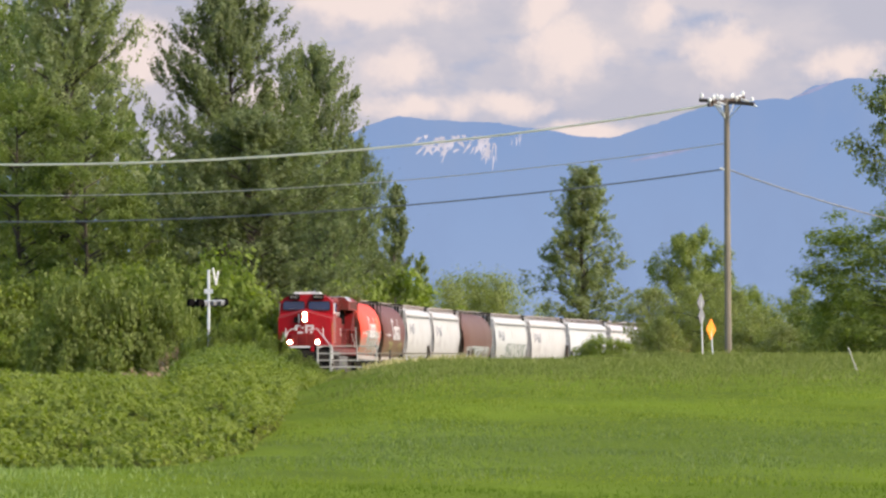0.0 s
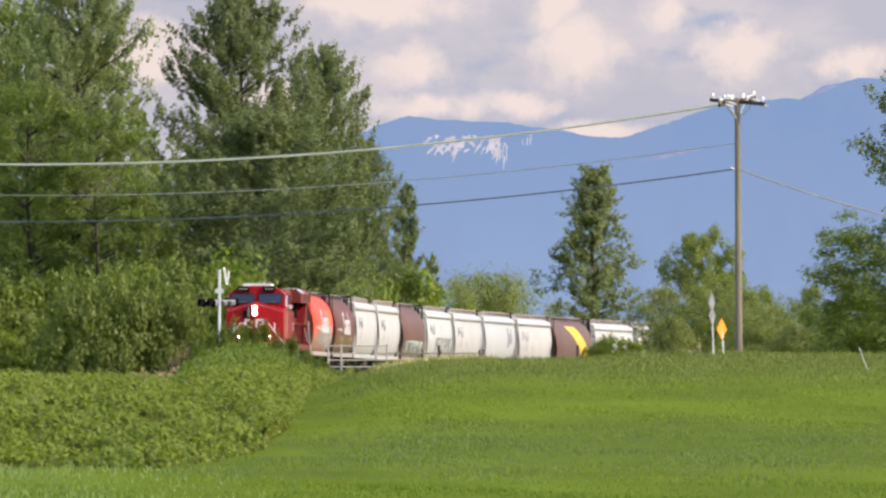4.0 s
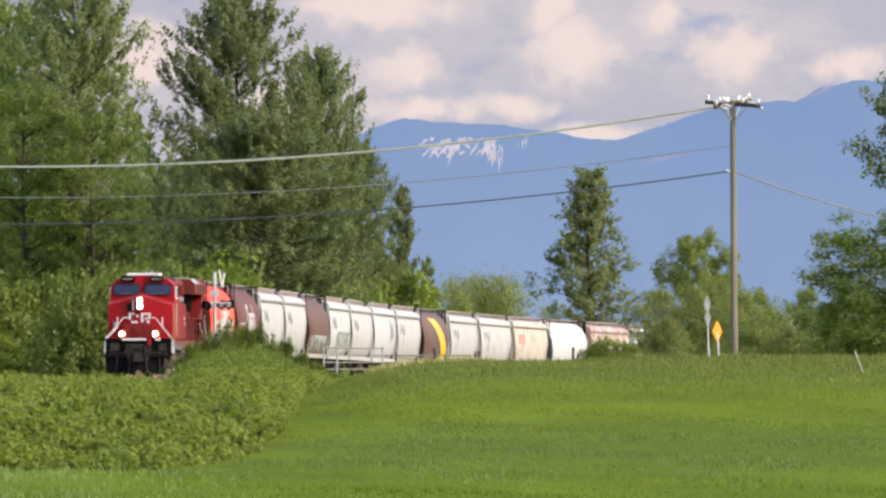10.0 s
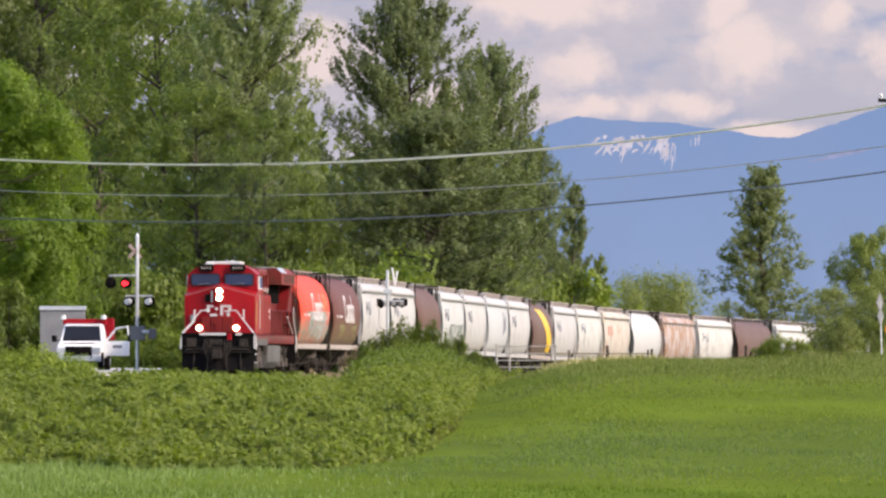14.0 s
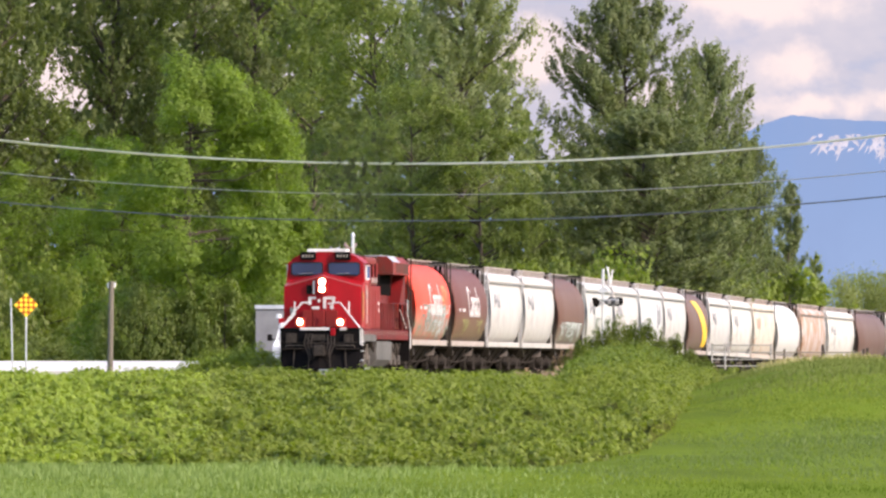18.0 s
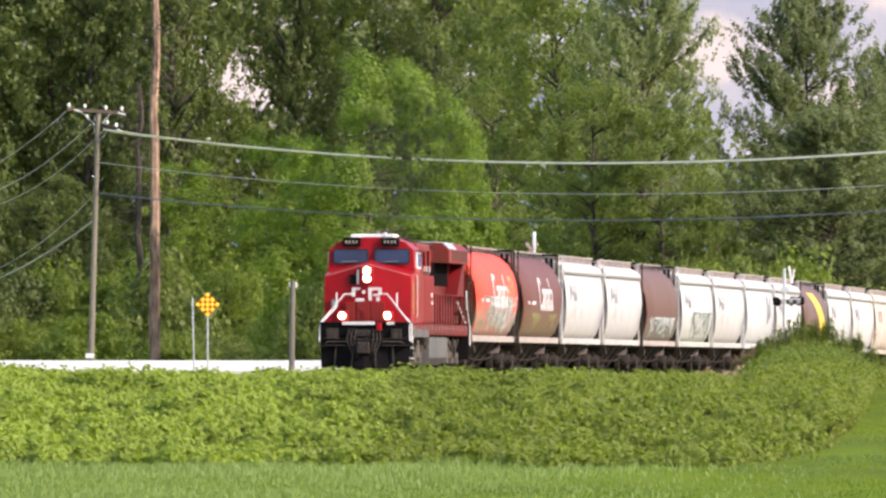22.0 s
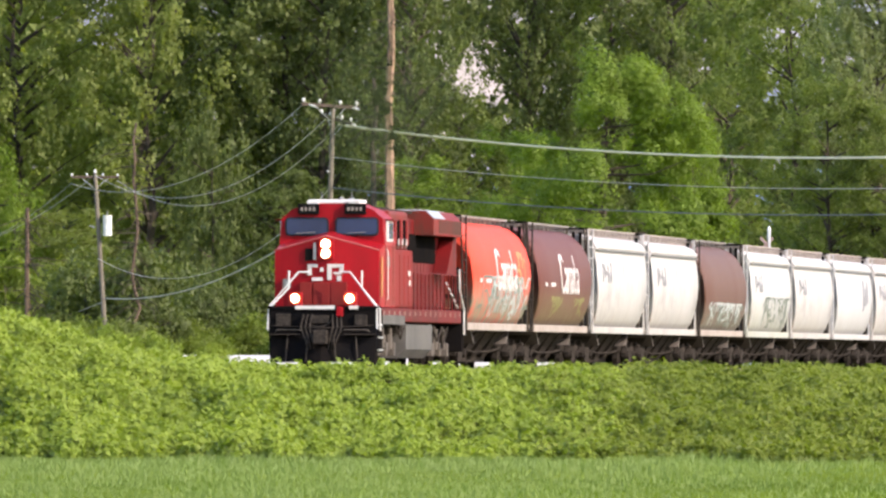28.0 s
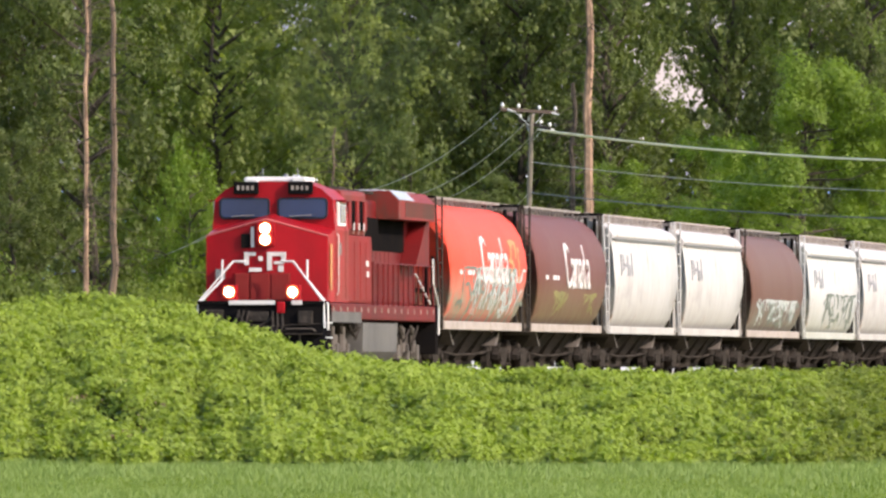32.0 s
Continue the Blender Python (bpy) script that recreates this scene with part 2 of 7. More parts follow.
def part(name, bm, mat, parent=None, label=""):
    """Links a bmesh (or a mesh) as one object under its thing."""
    if isinstance(bm, bmesh.types.BMesh):
        me = bpy.data.meshes.new(name)
        bmesh.ops.recalc_face_normals(bm, faces=bm.faces)
        bm.to_mesh(me)
        bm.free()
        me.materials.append(mat)
    else:
        me = bm
    ob = new(name, me)
    if parent:
        ob.parent = parent
    if label:
        tagged(ob, label)
    return ob


def thing(name, label, category, group="", kind="", loc=(0, 0, 0), rz=0.0):
    ob = new(name)
    ob.empty_display_size = 0.3
    ob.matrix_basis = Matrix.Translation(loc) @ Matrix.Rotation(rz, 4, "Z")
    return tagged(ob, label, category, group, kind)


def box(bm, x0, x1, y0, y1, z0, z1, bevel=0.0):
    r = bmesh.ops.create_cube(bm, size=1.0)
    for v in r["verts"]:
        v.co = Vector(((x0 + x1) / 2 + v.co.x * (x1 - x0), (y0 + y1) / 2 + v.co.y * (y1 - y0), (z0 + z1) / 2 + v.co.z * (z1 - z0)))
    if bevel:
        es = list({e for v in r["verts"] for e in v.link_edges})
        bmesh.ops.bevel(bm, geom=es, offset=bevel, segments=2, affect="EDGES", profile=0.6)
    return bm


def rod(bm, a, b, r, r2=None, n=8):
    a, b = Vector(a), Vector(b)
    d = b - a
    m = Matrix.Translation((a + b) / 2) @ d.to_track_quat("Z", "Y").to_matrix().to_4x4()
    bmesh.ops.create_cone(bm, cap_ends=True, segments=n, radius1=r, radius2=r if r2 is None else r2, depth=d.length, matrix=m)
    return bm


def tube(bm, pts, radii, n=6):
    """One closed tube through the points, with a radius at each."""
    pts = [Vector(p) for p in pts]
    rings = []
    ref = Vector((0.31, 0.17, 0.93))
    for i, p in enumerate(pts):
        d = (pts[min(i + 1, len(pts) - 1)] - pts[max(i - 1, 0)]).normalized()
        side = d.cross(ref if abs(d.dot(ref)) < 0.95 else Vector((1, 0, 0))).normalized()
        up = side.cross(d)
        r = radii[i] if isinstance(radii, (list, tuple)) else radii
        rings.append([bm.verts.new(p + (side * math.cos(6.28319 * k / n) + up * math.sin(6.28319 * k / n)) * r) for k in range(n)])
    for a, b in zip(rings, rings[1:]):
        for k in range(n):
            bm.faces.new((a[k], a[(k + 1) % n], b[(k + 1) % n], b[k]))
    bm.faces.new(rings[0]), bm.faces.new(rings[-1][::-1])
    return bm


def pipe(bm, pts, r, n=6):
    return tube(bm, pts, r, n)


def prism(bm, outline, y0, y1):
    """Extrudes an outline of (x, z) points along y."""
    a = [bm.verts.new((x, y0, z)) for x, z in outline]
    b = [bm.verts.new((x, y1, z)) for x, z in outline]
    n = len(outline)
    for i in range(n):
        bm.faces.new((a[i], a[(i + 1) % n], b[(i + 1) % n], b[i]))
    bm.faces.new(a)
    bm.faces.new(b[::-1])
    return bm


def side_prism(bm, outline, x0, x1):
    """Extrudes an outline of (y, z) points along x."""
    a = [bm.verts.new((x0, y, z)) for y, z in outline]
    b = [bm.verts.new((x1, y, z)) for y, z in outline]
    n = len(outline)
    for i in range(n):
        bm.faces.new((a[i], a[(i + 1) % n], b[(i + 1) % n], b[i]))
    bm.faces.new(a)
    bm.faces.new(b[::-1])
    return bm


def rounded(x0, x1, z0, z1, r, n=4):
    """Outline of a rectangle with rounded corners."""
    out = []
    for cx, cz, a0 in ((x1 - r, z0 + r, -90), (x1 - r, z1 - r, 0), (x0 + r, z1 - r, 90), (x0 + r, z0 + r, 180)):
        out += [(cx + r * math.cos(radians(a0 + 90 * i / n)), cz + r * math.sin(radians(a0 + 90 * i / n))) for i in range(n + 1)]
    return out


def B():
    return bmesh.new()


def smooth_step(a, b, x):
    s = np.clip((x - a) / (b - a), 0, 1)
    return s * s * (3 - 2 * s)


# ---- the railway line ----
def track_x(y):
    """Plan of the line: nearly straight, bending to the east in the distance."""
    y = np.asarray(y, dtype=float)
    q = (np.clip(y, 250.0, 900.0) - 600) / 360
    bend = np.polynomial.chebyshev.chebval(q, (13.7264, 40.2081, 6.4976, 2.6559, 0.877, -0.5661, -0.4915, -0.3591))
    return bend + 0.245 * np.maximum(y - 900.0, 0) + 0.066 * np.minimum(y - 250.0, 0)


def rail_z(y):
    """The line climbs towards the camera, then levels out."""
    return 1.55 - 1.05e-5 * np.clip(np.asarray(y, dtype=float) - 560, 0, 360) ** 2


LINE_Y = np.arange(240.0, 1300.0, 1.0)
LINE_X = track_x(LINE_Y)
LINE_S = np.concatenate(([0], np.cumsum(np.hypot(np.diff(LINE_X), 1.0))))


def on_line(s):
    """Point of the rail line at arc length s (growing away from the camera)."""
    y = float(np.interp(s, LINE_S, LINE_Y))
    return Vector((float(track_x(y)), y, float(rail_z(y))))


def line_depth(u):
    """Depth at which the panorama direction u meets the line."""
    return np.interp(u, FOCAL * LINE_X / LINE_Y, LINE_Y, left=250, right=1200)


# ---- ground: one sheet to the horizon ----
def ground_z(x, y):
    x, y = np.asarray(x, dtype=float), np.maximum(np.asarray(y, dtype=float), 1.0)
    u = np.clip(FOCAL * x / y, -4000, 4000)
    d_line = np.clip(line_depth(u), 250, 930)
    right = smooth_step(400, 800, u)
    rise = smooth_step(170, 500, y)
    front = rise * (2.05 * right + 0.75 * (1 - right)) + 0.35 * smooth_step(1000, 1130, u) * smooth_step(500, 570, y)
    front = front + 0.03 * np.sin(x * 0.9) * np.cos(y * 0.13) * smooth_step(20, 80, y)
    zr = rail_z(y) - 0.75
    dx = x - track_x(y)
    near_line = smooth_step(9.0, 4.0, np.abs(dx)) * smooth_step(225, 250, y)
    behind = smooth_step(-4.0, -12.0, dx) * smooth_step(235, 290, y)
    back = 1.15 - 0.5 * smooth_step(700, 900, y)
    z = front * (1 - behind) + back * behind
    z = z * (1 - smooth_step(1500, 2500, y)) + 0.6 * smooth_step(1500, 2500, y)
    return z * (1 - near_line) + zr * near_line


def sheet(us, ds, zf):
    """Grid in directions and depths, with heights from zf(x, y)."""
    U, D = np.meshgrid(us, ds)
    X, Y = U * D / FOCAL, D
    Z = zf(X, Y)
    verts = np.stack([X, Y, Z], -1).reshape(-1, 3)
    n, m = len(us), len(ds)
    i = np.arange((m - 1) * (n - 1))
    r, c = i // (n - 1), i % (n - 1)
    a = r * n + c
    return verts, np.stack([a, a + 1, a + n + 1, a + n], -1)


gx = np.concatenate((np.linspace(-4990, -130, 12), np.linspace(-110, 110, 90), np.linspace(130, 4990, 12)))
gy = np.concatenate((np.linspace(-4900, -50, 8), np.linspace(0, 150, 16), np.linspace(155, 1000, 150), np.linspace(1050, 4990, 20)))
GX, GY = np.meshgrid(gx, gy)
GZ = ground_z(GX, GY)
gi = np.arange((len(gy) - 1) * (len(gx) - 1))
ga = (gi // (len(gx) - 1)) * len(gx) + gi % (len(gx) - 1)
ground = new("ground", quick_mesh("ground", np.stack([GX, GY, GZ], -1).reshape(-1, 3),
                                  np.stack([ga, ga + 1, ga + len(gx) + 1, ga + len(gx)], -1), M_SOIL, True))
tagged(ground, "wide green hay meadow rising gently to the railway", "ground", kind="structure")


# ---- track bed, rails and ties ----
def ribbon(offsets, ys):
    """Rows of points (sideways, height above rail) swept along the line."""
    vs = []
    for y in ys:
        x, z = float(track_x(y)), float(rail_z(y))
        for ox, oz in offsets:
            vs.append((x + ox, y, z + oz))
    n = len(offsets)
    fs = [(r * n + c, r * n + c + 1, (r + 1) * n + c + 1, (r + 1) * n + c) for r in range(len(ys) - 1) for c in range(n - 1)]
    return np.array(vs), np.array(fs)


run = np.arange(240, 1290, 5.0)
bv, bf = ribbon(((-3.6, -1.4), (-1.9, -0.24), (1.9, -0.24), (3.6, -1.4)), run)
bv[:, 2] += 0.04 * np.sin(bv[:, 1] * 3.1 + bv[:, 0])
tagged(new("track_bed", quick_mesh("track_bed", bv, bf, M_BALLAST)), "grey-brown crushed stone ballast bank under the rails", "track bed", kind="structure")
for sx in (-0.7525, 0.7525):
    prof = [(sx - 0.07, -0.17), (sx - 0.02, -0.15), (sx - 0.015, -0.045), (sx - 0.036, -0.03), (sx - 0.034, 0.0), (sx + 0.034, 0.0),
            (sx + 0.036, -0.03), (sx + 0.015, -0.045), (sx + 0.02, -0.15), (sx + 0.07, -0.17)]
    rv, rf = ribbon(prof, run)
    tagged(new("rail", quick_mesh("rail", rv, rf, M_RAIL)), "rust-brown steel rail with a worn top on ties", "rail", "rails of the line", "structure")
tie_v, tie_f = [], []
for y in np.arange(245, 1000, 0.6):
    x, z = float(track_x(y)), float(rail_z(y))
    k = len(tie_v)
    for dz in (-0.34, -0.165):
        tie_v += [(x - 1.3, y - 0.11, z + dz), (x + 1.3, y - 0.11, z + dz), (x + 1.3, y + 0.11, z + dz), (x - 1.3, y + 0.11, z + dz)]
    tie_f += [(k + 4, k + 5, k + 6, k + 7), (k, k + 1, k + 5, k + 4), (k + 1, k + 2, k + 6, k + 5), (k + 2, k + 3, k + 7, k + 6), (k + 3, k, k + 4, k + 7)]
tagged(new("railway_ties", quick_mesh("railway_ties", np.array(tie_v), np.array(tie_f), M_TIE)), "row of dark creosoted wooden ties under the rails", "ties", kind="stuff")

# ---- sky and mountains far behind ----
def backdrop_cloud():
    """Grey-lavender layers with sunlit puffs."""
    m, nodes, links, b = material("cloud_glow")
    veil = noise_of(nodes, links, 0.013, 5, (1.0, 1.0, 2.0), 0.42, 0.60)
    blue = noise_of(nodes, links, 0.020, 5, (1.0, 1.0, 2.2), 0.52, 0.68)
    c = mixer(nodes, links, veil, (0.58, 0.61, 0.72), (0.73, 0.72, 0.78))
    c = mixer(nodes, links, blue, c, (0.45, 0.54, 0.73))
    tc = nodes.new("ShaderNodeTexCoord")
    wob = nodes.new("ShaderNodeTexNoise")
    wob.inputs["Scale"].default_value, wob.inputs["Detail"].default_value, wob.inputs["Roughness"].default_value = 0.05, 6, 0.6
    links.new(tc.outputs["Object"], wob.inputs["Vector"])
    shift = nodes.new("ShaderNodeVectorMath")
    shift.operation = "SUBTRACT"
    shift.inputs[1].default_value = (0.5, 0.5, 0.5)
    links.new(wob.outputs["Color"], shift.inputs[0])
    total = None
    for pu, pv, ru, rv in PUFFS:
        at0, size = at(pu, pv, 4900), 4900 / FOCAL
        sub = nodes.new("ShaderNodeVectorMath")
        sub.operation = "SUBTRACT"
        sub.inputs[1].default_value = at0
        links.new(tc.outputs["Object"], sub.inputs[0])
        div = nodes.new("ShaderNodeVectorMath")
        div.operation = "MULTIPLY_ADD"
        div.inputs[1].default_value = (1 / (ru * size), 0.0, 1 / (rv * size))
        links.new(sub.outputs[0], div.inputs[0])
        sc = nodes.new("ShaderNodeVectorMath")
        sc.operation = "MULTIPLY"
        sc.inputs[1].default_value = (2.2, 0.0, 2.2)
        links.new(shift.outputs[0], sc.inputs[0])
        links.new(sc.outputs[0], div.inputs[2])
        ln = nodes.new("ShaderNodeVectorMath")
        ln.operation = "LENGTH"
        links.new(div.outputs[0], ln.inputs[0])
        rr = nodes.new("ShaderNodeMapRange")
        rr.interpolation_type = "SMOOTHSTEP"
        rr.inputs[1].default_value, rr.inputs[2].default_value = 1.15, 0.30
        links.new(ln.outputs["Value"], rr.inputs[0])
        if total is None:
            total = rr.outputs[0]
        else:
            mx = nodes.new("ShaderNodeMath")
            mx.operation = "MAXIMUM"
            links.new(total, mx.inputs[0]), links.new(rr.outputs[0], mx.inputs[1])
            total = mx.outputs[0]
    c = mixer(nodes, links, total, c, (0.98, 0.88, 0.85))
    em = nodes.new("ShaderNodeEmission")
    links.new(c, em.inputs[0])
    em.inputs[1].default_value = 0.37
    links.new(em.outputs[0], nodes["Material Output"].inputs[0])
    return m


# sunlit heads of cumulus: direction, height and half sizes on the panorama scale
PUFFS = [(640, 12, 190, 42), (1000, 85, 100, 70), (965, 15, 55, 60), (715, 112, 90, 48), (745, 190, 120, 30), (1290, 85, 95, 60), (1160, 25, 60, 42),
         (1495, 112, 80, 40), (1050, 236, 110, 26), (520, 190, 120, 60), (900, 185, 90, 30), (250, 100, 120, 80), (-600, 140, 220, 160), (-700, -10, 300, 80)]


# The range glows by itself; haze is painted as blue paling towards the foot.
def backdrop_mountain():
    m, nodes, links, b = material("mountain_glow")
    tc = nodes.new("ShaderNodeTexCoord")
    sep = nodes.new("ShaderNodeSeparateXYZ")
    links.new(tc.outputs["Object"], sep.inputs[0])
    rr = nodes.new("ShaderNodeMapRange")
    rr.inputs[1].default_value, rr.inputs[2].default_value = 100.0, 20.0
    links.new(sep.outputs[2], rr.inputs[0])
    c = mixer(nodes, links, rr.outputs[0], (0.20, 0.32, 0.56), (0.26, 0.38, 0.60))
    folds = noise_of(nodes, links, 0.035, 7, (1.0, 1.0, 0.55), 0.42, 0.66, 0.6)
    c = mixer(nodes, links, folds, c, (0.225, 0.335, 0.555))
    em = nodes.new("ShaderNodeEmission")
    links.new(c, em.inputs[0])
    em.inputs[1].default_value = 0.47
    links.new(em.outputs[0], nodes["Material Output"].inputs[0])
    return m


# Colour given off as light, so snow and wisps match the glowing range.
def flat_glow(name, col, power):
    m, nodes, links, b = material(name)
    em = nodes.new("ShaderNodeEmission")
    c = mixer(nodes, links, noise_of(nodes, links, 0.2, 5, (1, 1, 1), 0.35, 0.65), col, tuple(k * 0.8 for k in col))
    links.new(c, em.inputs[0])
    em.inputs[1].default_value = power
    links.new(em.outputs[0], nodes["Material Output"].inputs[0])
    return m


def wall_of(us, tops, bottom, d):
    vs = [at(u, v, d) for u, v in zip(us, tops)] + [at(u, bottom, d) for u in us]
    n = len(us)
    return vs, [(i, i + 1, n + i + 1, n + i) for i in range(n - 1)]


us = np.linspace(-4200, 4200, 30)
vs_, fs_ = wall_of(us, np.full(30, -1500.0), 640, 4900)
tagged(new("sky_backdrop", mesh_of("sky_backdrop", vs_, fs_, backdrop_cloud())), "bright layered cumulus clouds over the valley", "sky", kind="structure")
ridge_u = [-4200, -1500, -300, 300, 560, 640, 705, 760, 830, 930, 1010, 1080, 1150, 1240, 1300, 1400, 1440, 1500, 1568, 1700, 2200, 4200]
ridge_v = [350, 330, 330, 290, 260, 226, 205, 213, 214, 224, 238, 246, 222, 190, 176, 176, 152, 138, 138, 150, 230, 330]
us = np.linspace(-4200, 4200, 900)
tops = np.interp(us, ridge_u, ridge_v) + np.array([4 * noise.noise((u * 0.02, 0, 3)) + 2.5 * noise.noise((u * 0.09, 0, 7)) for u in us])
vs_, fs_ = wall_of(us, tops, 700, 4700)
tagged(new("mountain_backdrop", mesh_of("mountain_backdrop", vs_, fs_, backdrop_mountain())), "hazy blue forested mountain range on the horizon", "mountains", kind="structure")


def snow_streak(u, v, w, h, n, seed, name, label, mat):
    """Ragged snow gullies (or a thin cloud) lying on the far slope."""
    rng = np.random.default_rng(seed)
    vs, fs = [], []
    for i in range(n):
        uu, vv = u + rng.uniform(-w, w), v + rng.uniform(-h * 0.5, h * 0.2)
        ww, hh = rng.uniform(0.03, 0.10) * w, rng.uniform(0.15, 0.55) * h
        k = len(vs)
        m = 7
        lean = rng.uniform(-3.5, 2.0) * ww
        for j in range(m):
            f = j / (m - 1)
            half = ww * (1 - f) ** 0.7 * rng.uniform(0.3, 1.0) + 0.4
            vs += [at(uu + lean * f - half, vv + hh * f, 4680), at(uu + lean * f + half, vv + hh * f, 4680)]
        fs += [(k + 2 * j, k + 2 * j + 1, k + 2 * j + 3, k + 2 * j + 2) for j in range(m - 1)]
    return tagged(new(name, mesh_of(name, vs, fs, mat)), label, "snow", kind="structure")


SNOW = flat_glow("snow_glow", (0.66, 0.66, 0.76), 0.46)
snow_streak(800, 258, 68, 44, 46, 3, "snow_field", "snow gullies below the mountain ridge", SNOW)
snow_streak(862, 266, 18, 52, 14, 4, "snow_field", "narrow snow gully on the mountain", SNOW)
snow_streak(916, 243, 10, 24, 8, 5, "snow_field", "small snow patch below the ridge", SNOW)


def cloud_streak(u0, u1, v0, v1, seed):
    """A thin wisp of cloud along the slope."""
    rng = np.random.default_rng(seed)
    n = 40
    vs, fs = [], []
    for i in range(n):
        f = i / (n - 1)
        half = 5.5 * math.sin(math.pi * f) ** 0.6 * rng.uniform(0.4, 1.0)
        c = v0 + (v1 - v0) * f
        vs += [at(u0 + (u1 - u0) * f, c - half, 4670), at(u0 + (u1 - u0) * f, c + half * 0.7, 4670)]
    fs = [(2 * j, 2 * j + 1, 2 * j + 3, 2 * j + 2) for j in range(n - 1)]
    return tagged(new("cloud_wisp", mesh_of("cloud_wisp", vs, fs, WISP)), "thin pale wisp of cloud on the mountainside", "cloud", kind="structure")


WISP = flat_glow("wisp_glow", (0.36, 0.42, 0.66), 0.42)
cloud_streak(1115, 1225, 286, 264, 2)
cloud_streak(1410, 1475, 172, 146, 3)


# ---- plants ----
def leaf_cards(rng, centres, outward, size, aspect=0.6, up=0.35, wild=0.8, jitter=0.35, corners=4):
    """Pointed leaves, one face each, turned roughly outwards."""
    n = len(centres)
    nrm = outward + np.array([0, 0, up]) + rng.normal(0, wild, (n, 3))
    nrm /= np.linalg.norm(nrm, axis=1)[:, None] + 1e-9
    ref = rng.normal(0, 1, (n, 3))
    t = np.cross(nrm, ref)
    t /= np.linalg.norm(t, axis=1)[:, None] + 1e-9
    b = np.cross(nrm, t)
    s = (size * rng.uniform(1 - jitter, 1 + jitter, n))[:, None]
    t, b = t * s, b * s * aspect
    bend = nrm * s * 0.25
    if corners == 3:
        v = np.stack([centres + t, centres + b - t * 0.7, centres - b - t * 0.7], 1).reshape(-1, 3)
        return v, np.arange(n * 3).reshape(n, 3)
    v = np.stack([centres - t, centres + b * 0.9 - t * 0.15 + bend, centres + t, centres - b * 0.9 - t * 0.15 + bend], 1).reshape(-1, 3)
    q = np.arange(n * 4).reshape(n, 4)
    return v, q


def branch_mesh(rng, bm, a, b, r0, r1, steps=4, wobble=0.05):
    """A bent tapering limb."""
    a, b = Vector(a), Vector(b)
    pts = []
    for i in range(steps + 1):
        k = i / steps
        p = a.lerp(b, k)
        if 0 < i < steps:
            w = wobble * (b - a).length
            p += Vector(rng.normal(0, w, 3))
        pts.append(p)
    tube(bm, pts, [r0 + (r1 - r0) * i / steps for i in range(steps + 1)], 6)
    return pts


def crown_shape(kind, k):
    """Relative crown radius at relative height k of the crown."""
    if kind == "poplar":
        return (0.62 + 0.38 * math.sin(math.pi * k ** 0.9)) * (1 - k ** 9.0) ** 0.6 + 0.14
    if kind == "cone":
        return (1 - k) ** 0.75 + 0.06
    if kind == "round":
        return math.sqrt(max(0.03, 1 - (1.9 * k - 0.85) ** 2 / 1.2))
    return math.sqrt(max(0.02, 1 - k * k)) * 0.98 + 0.05


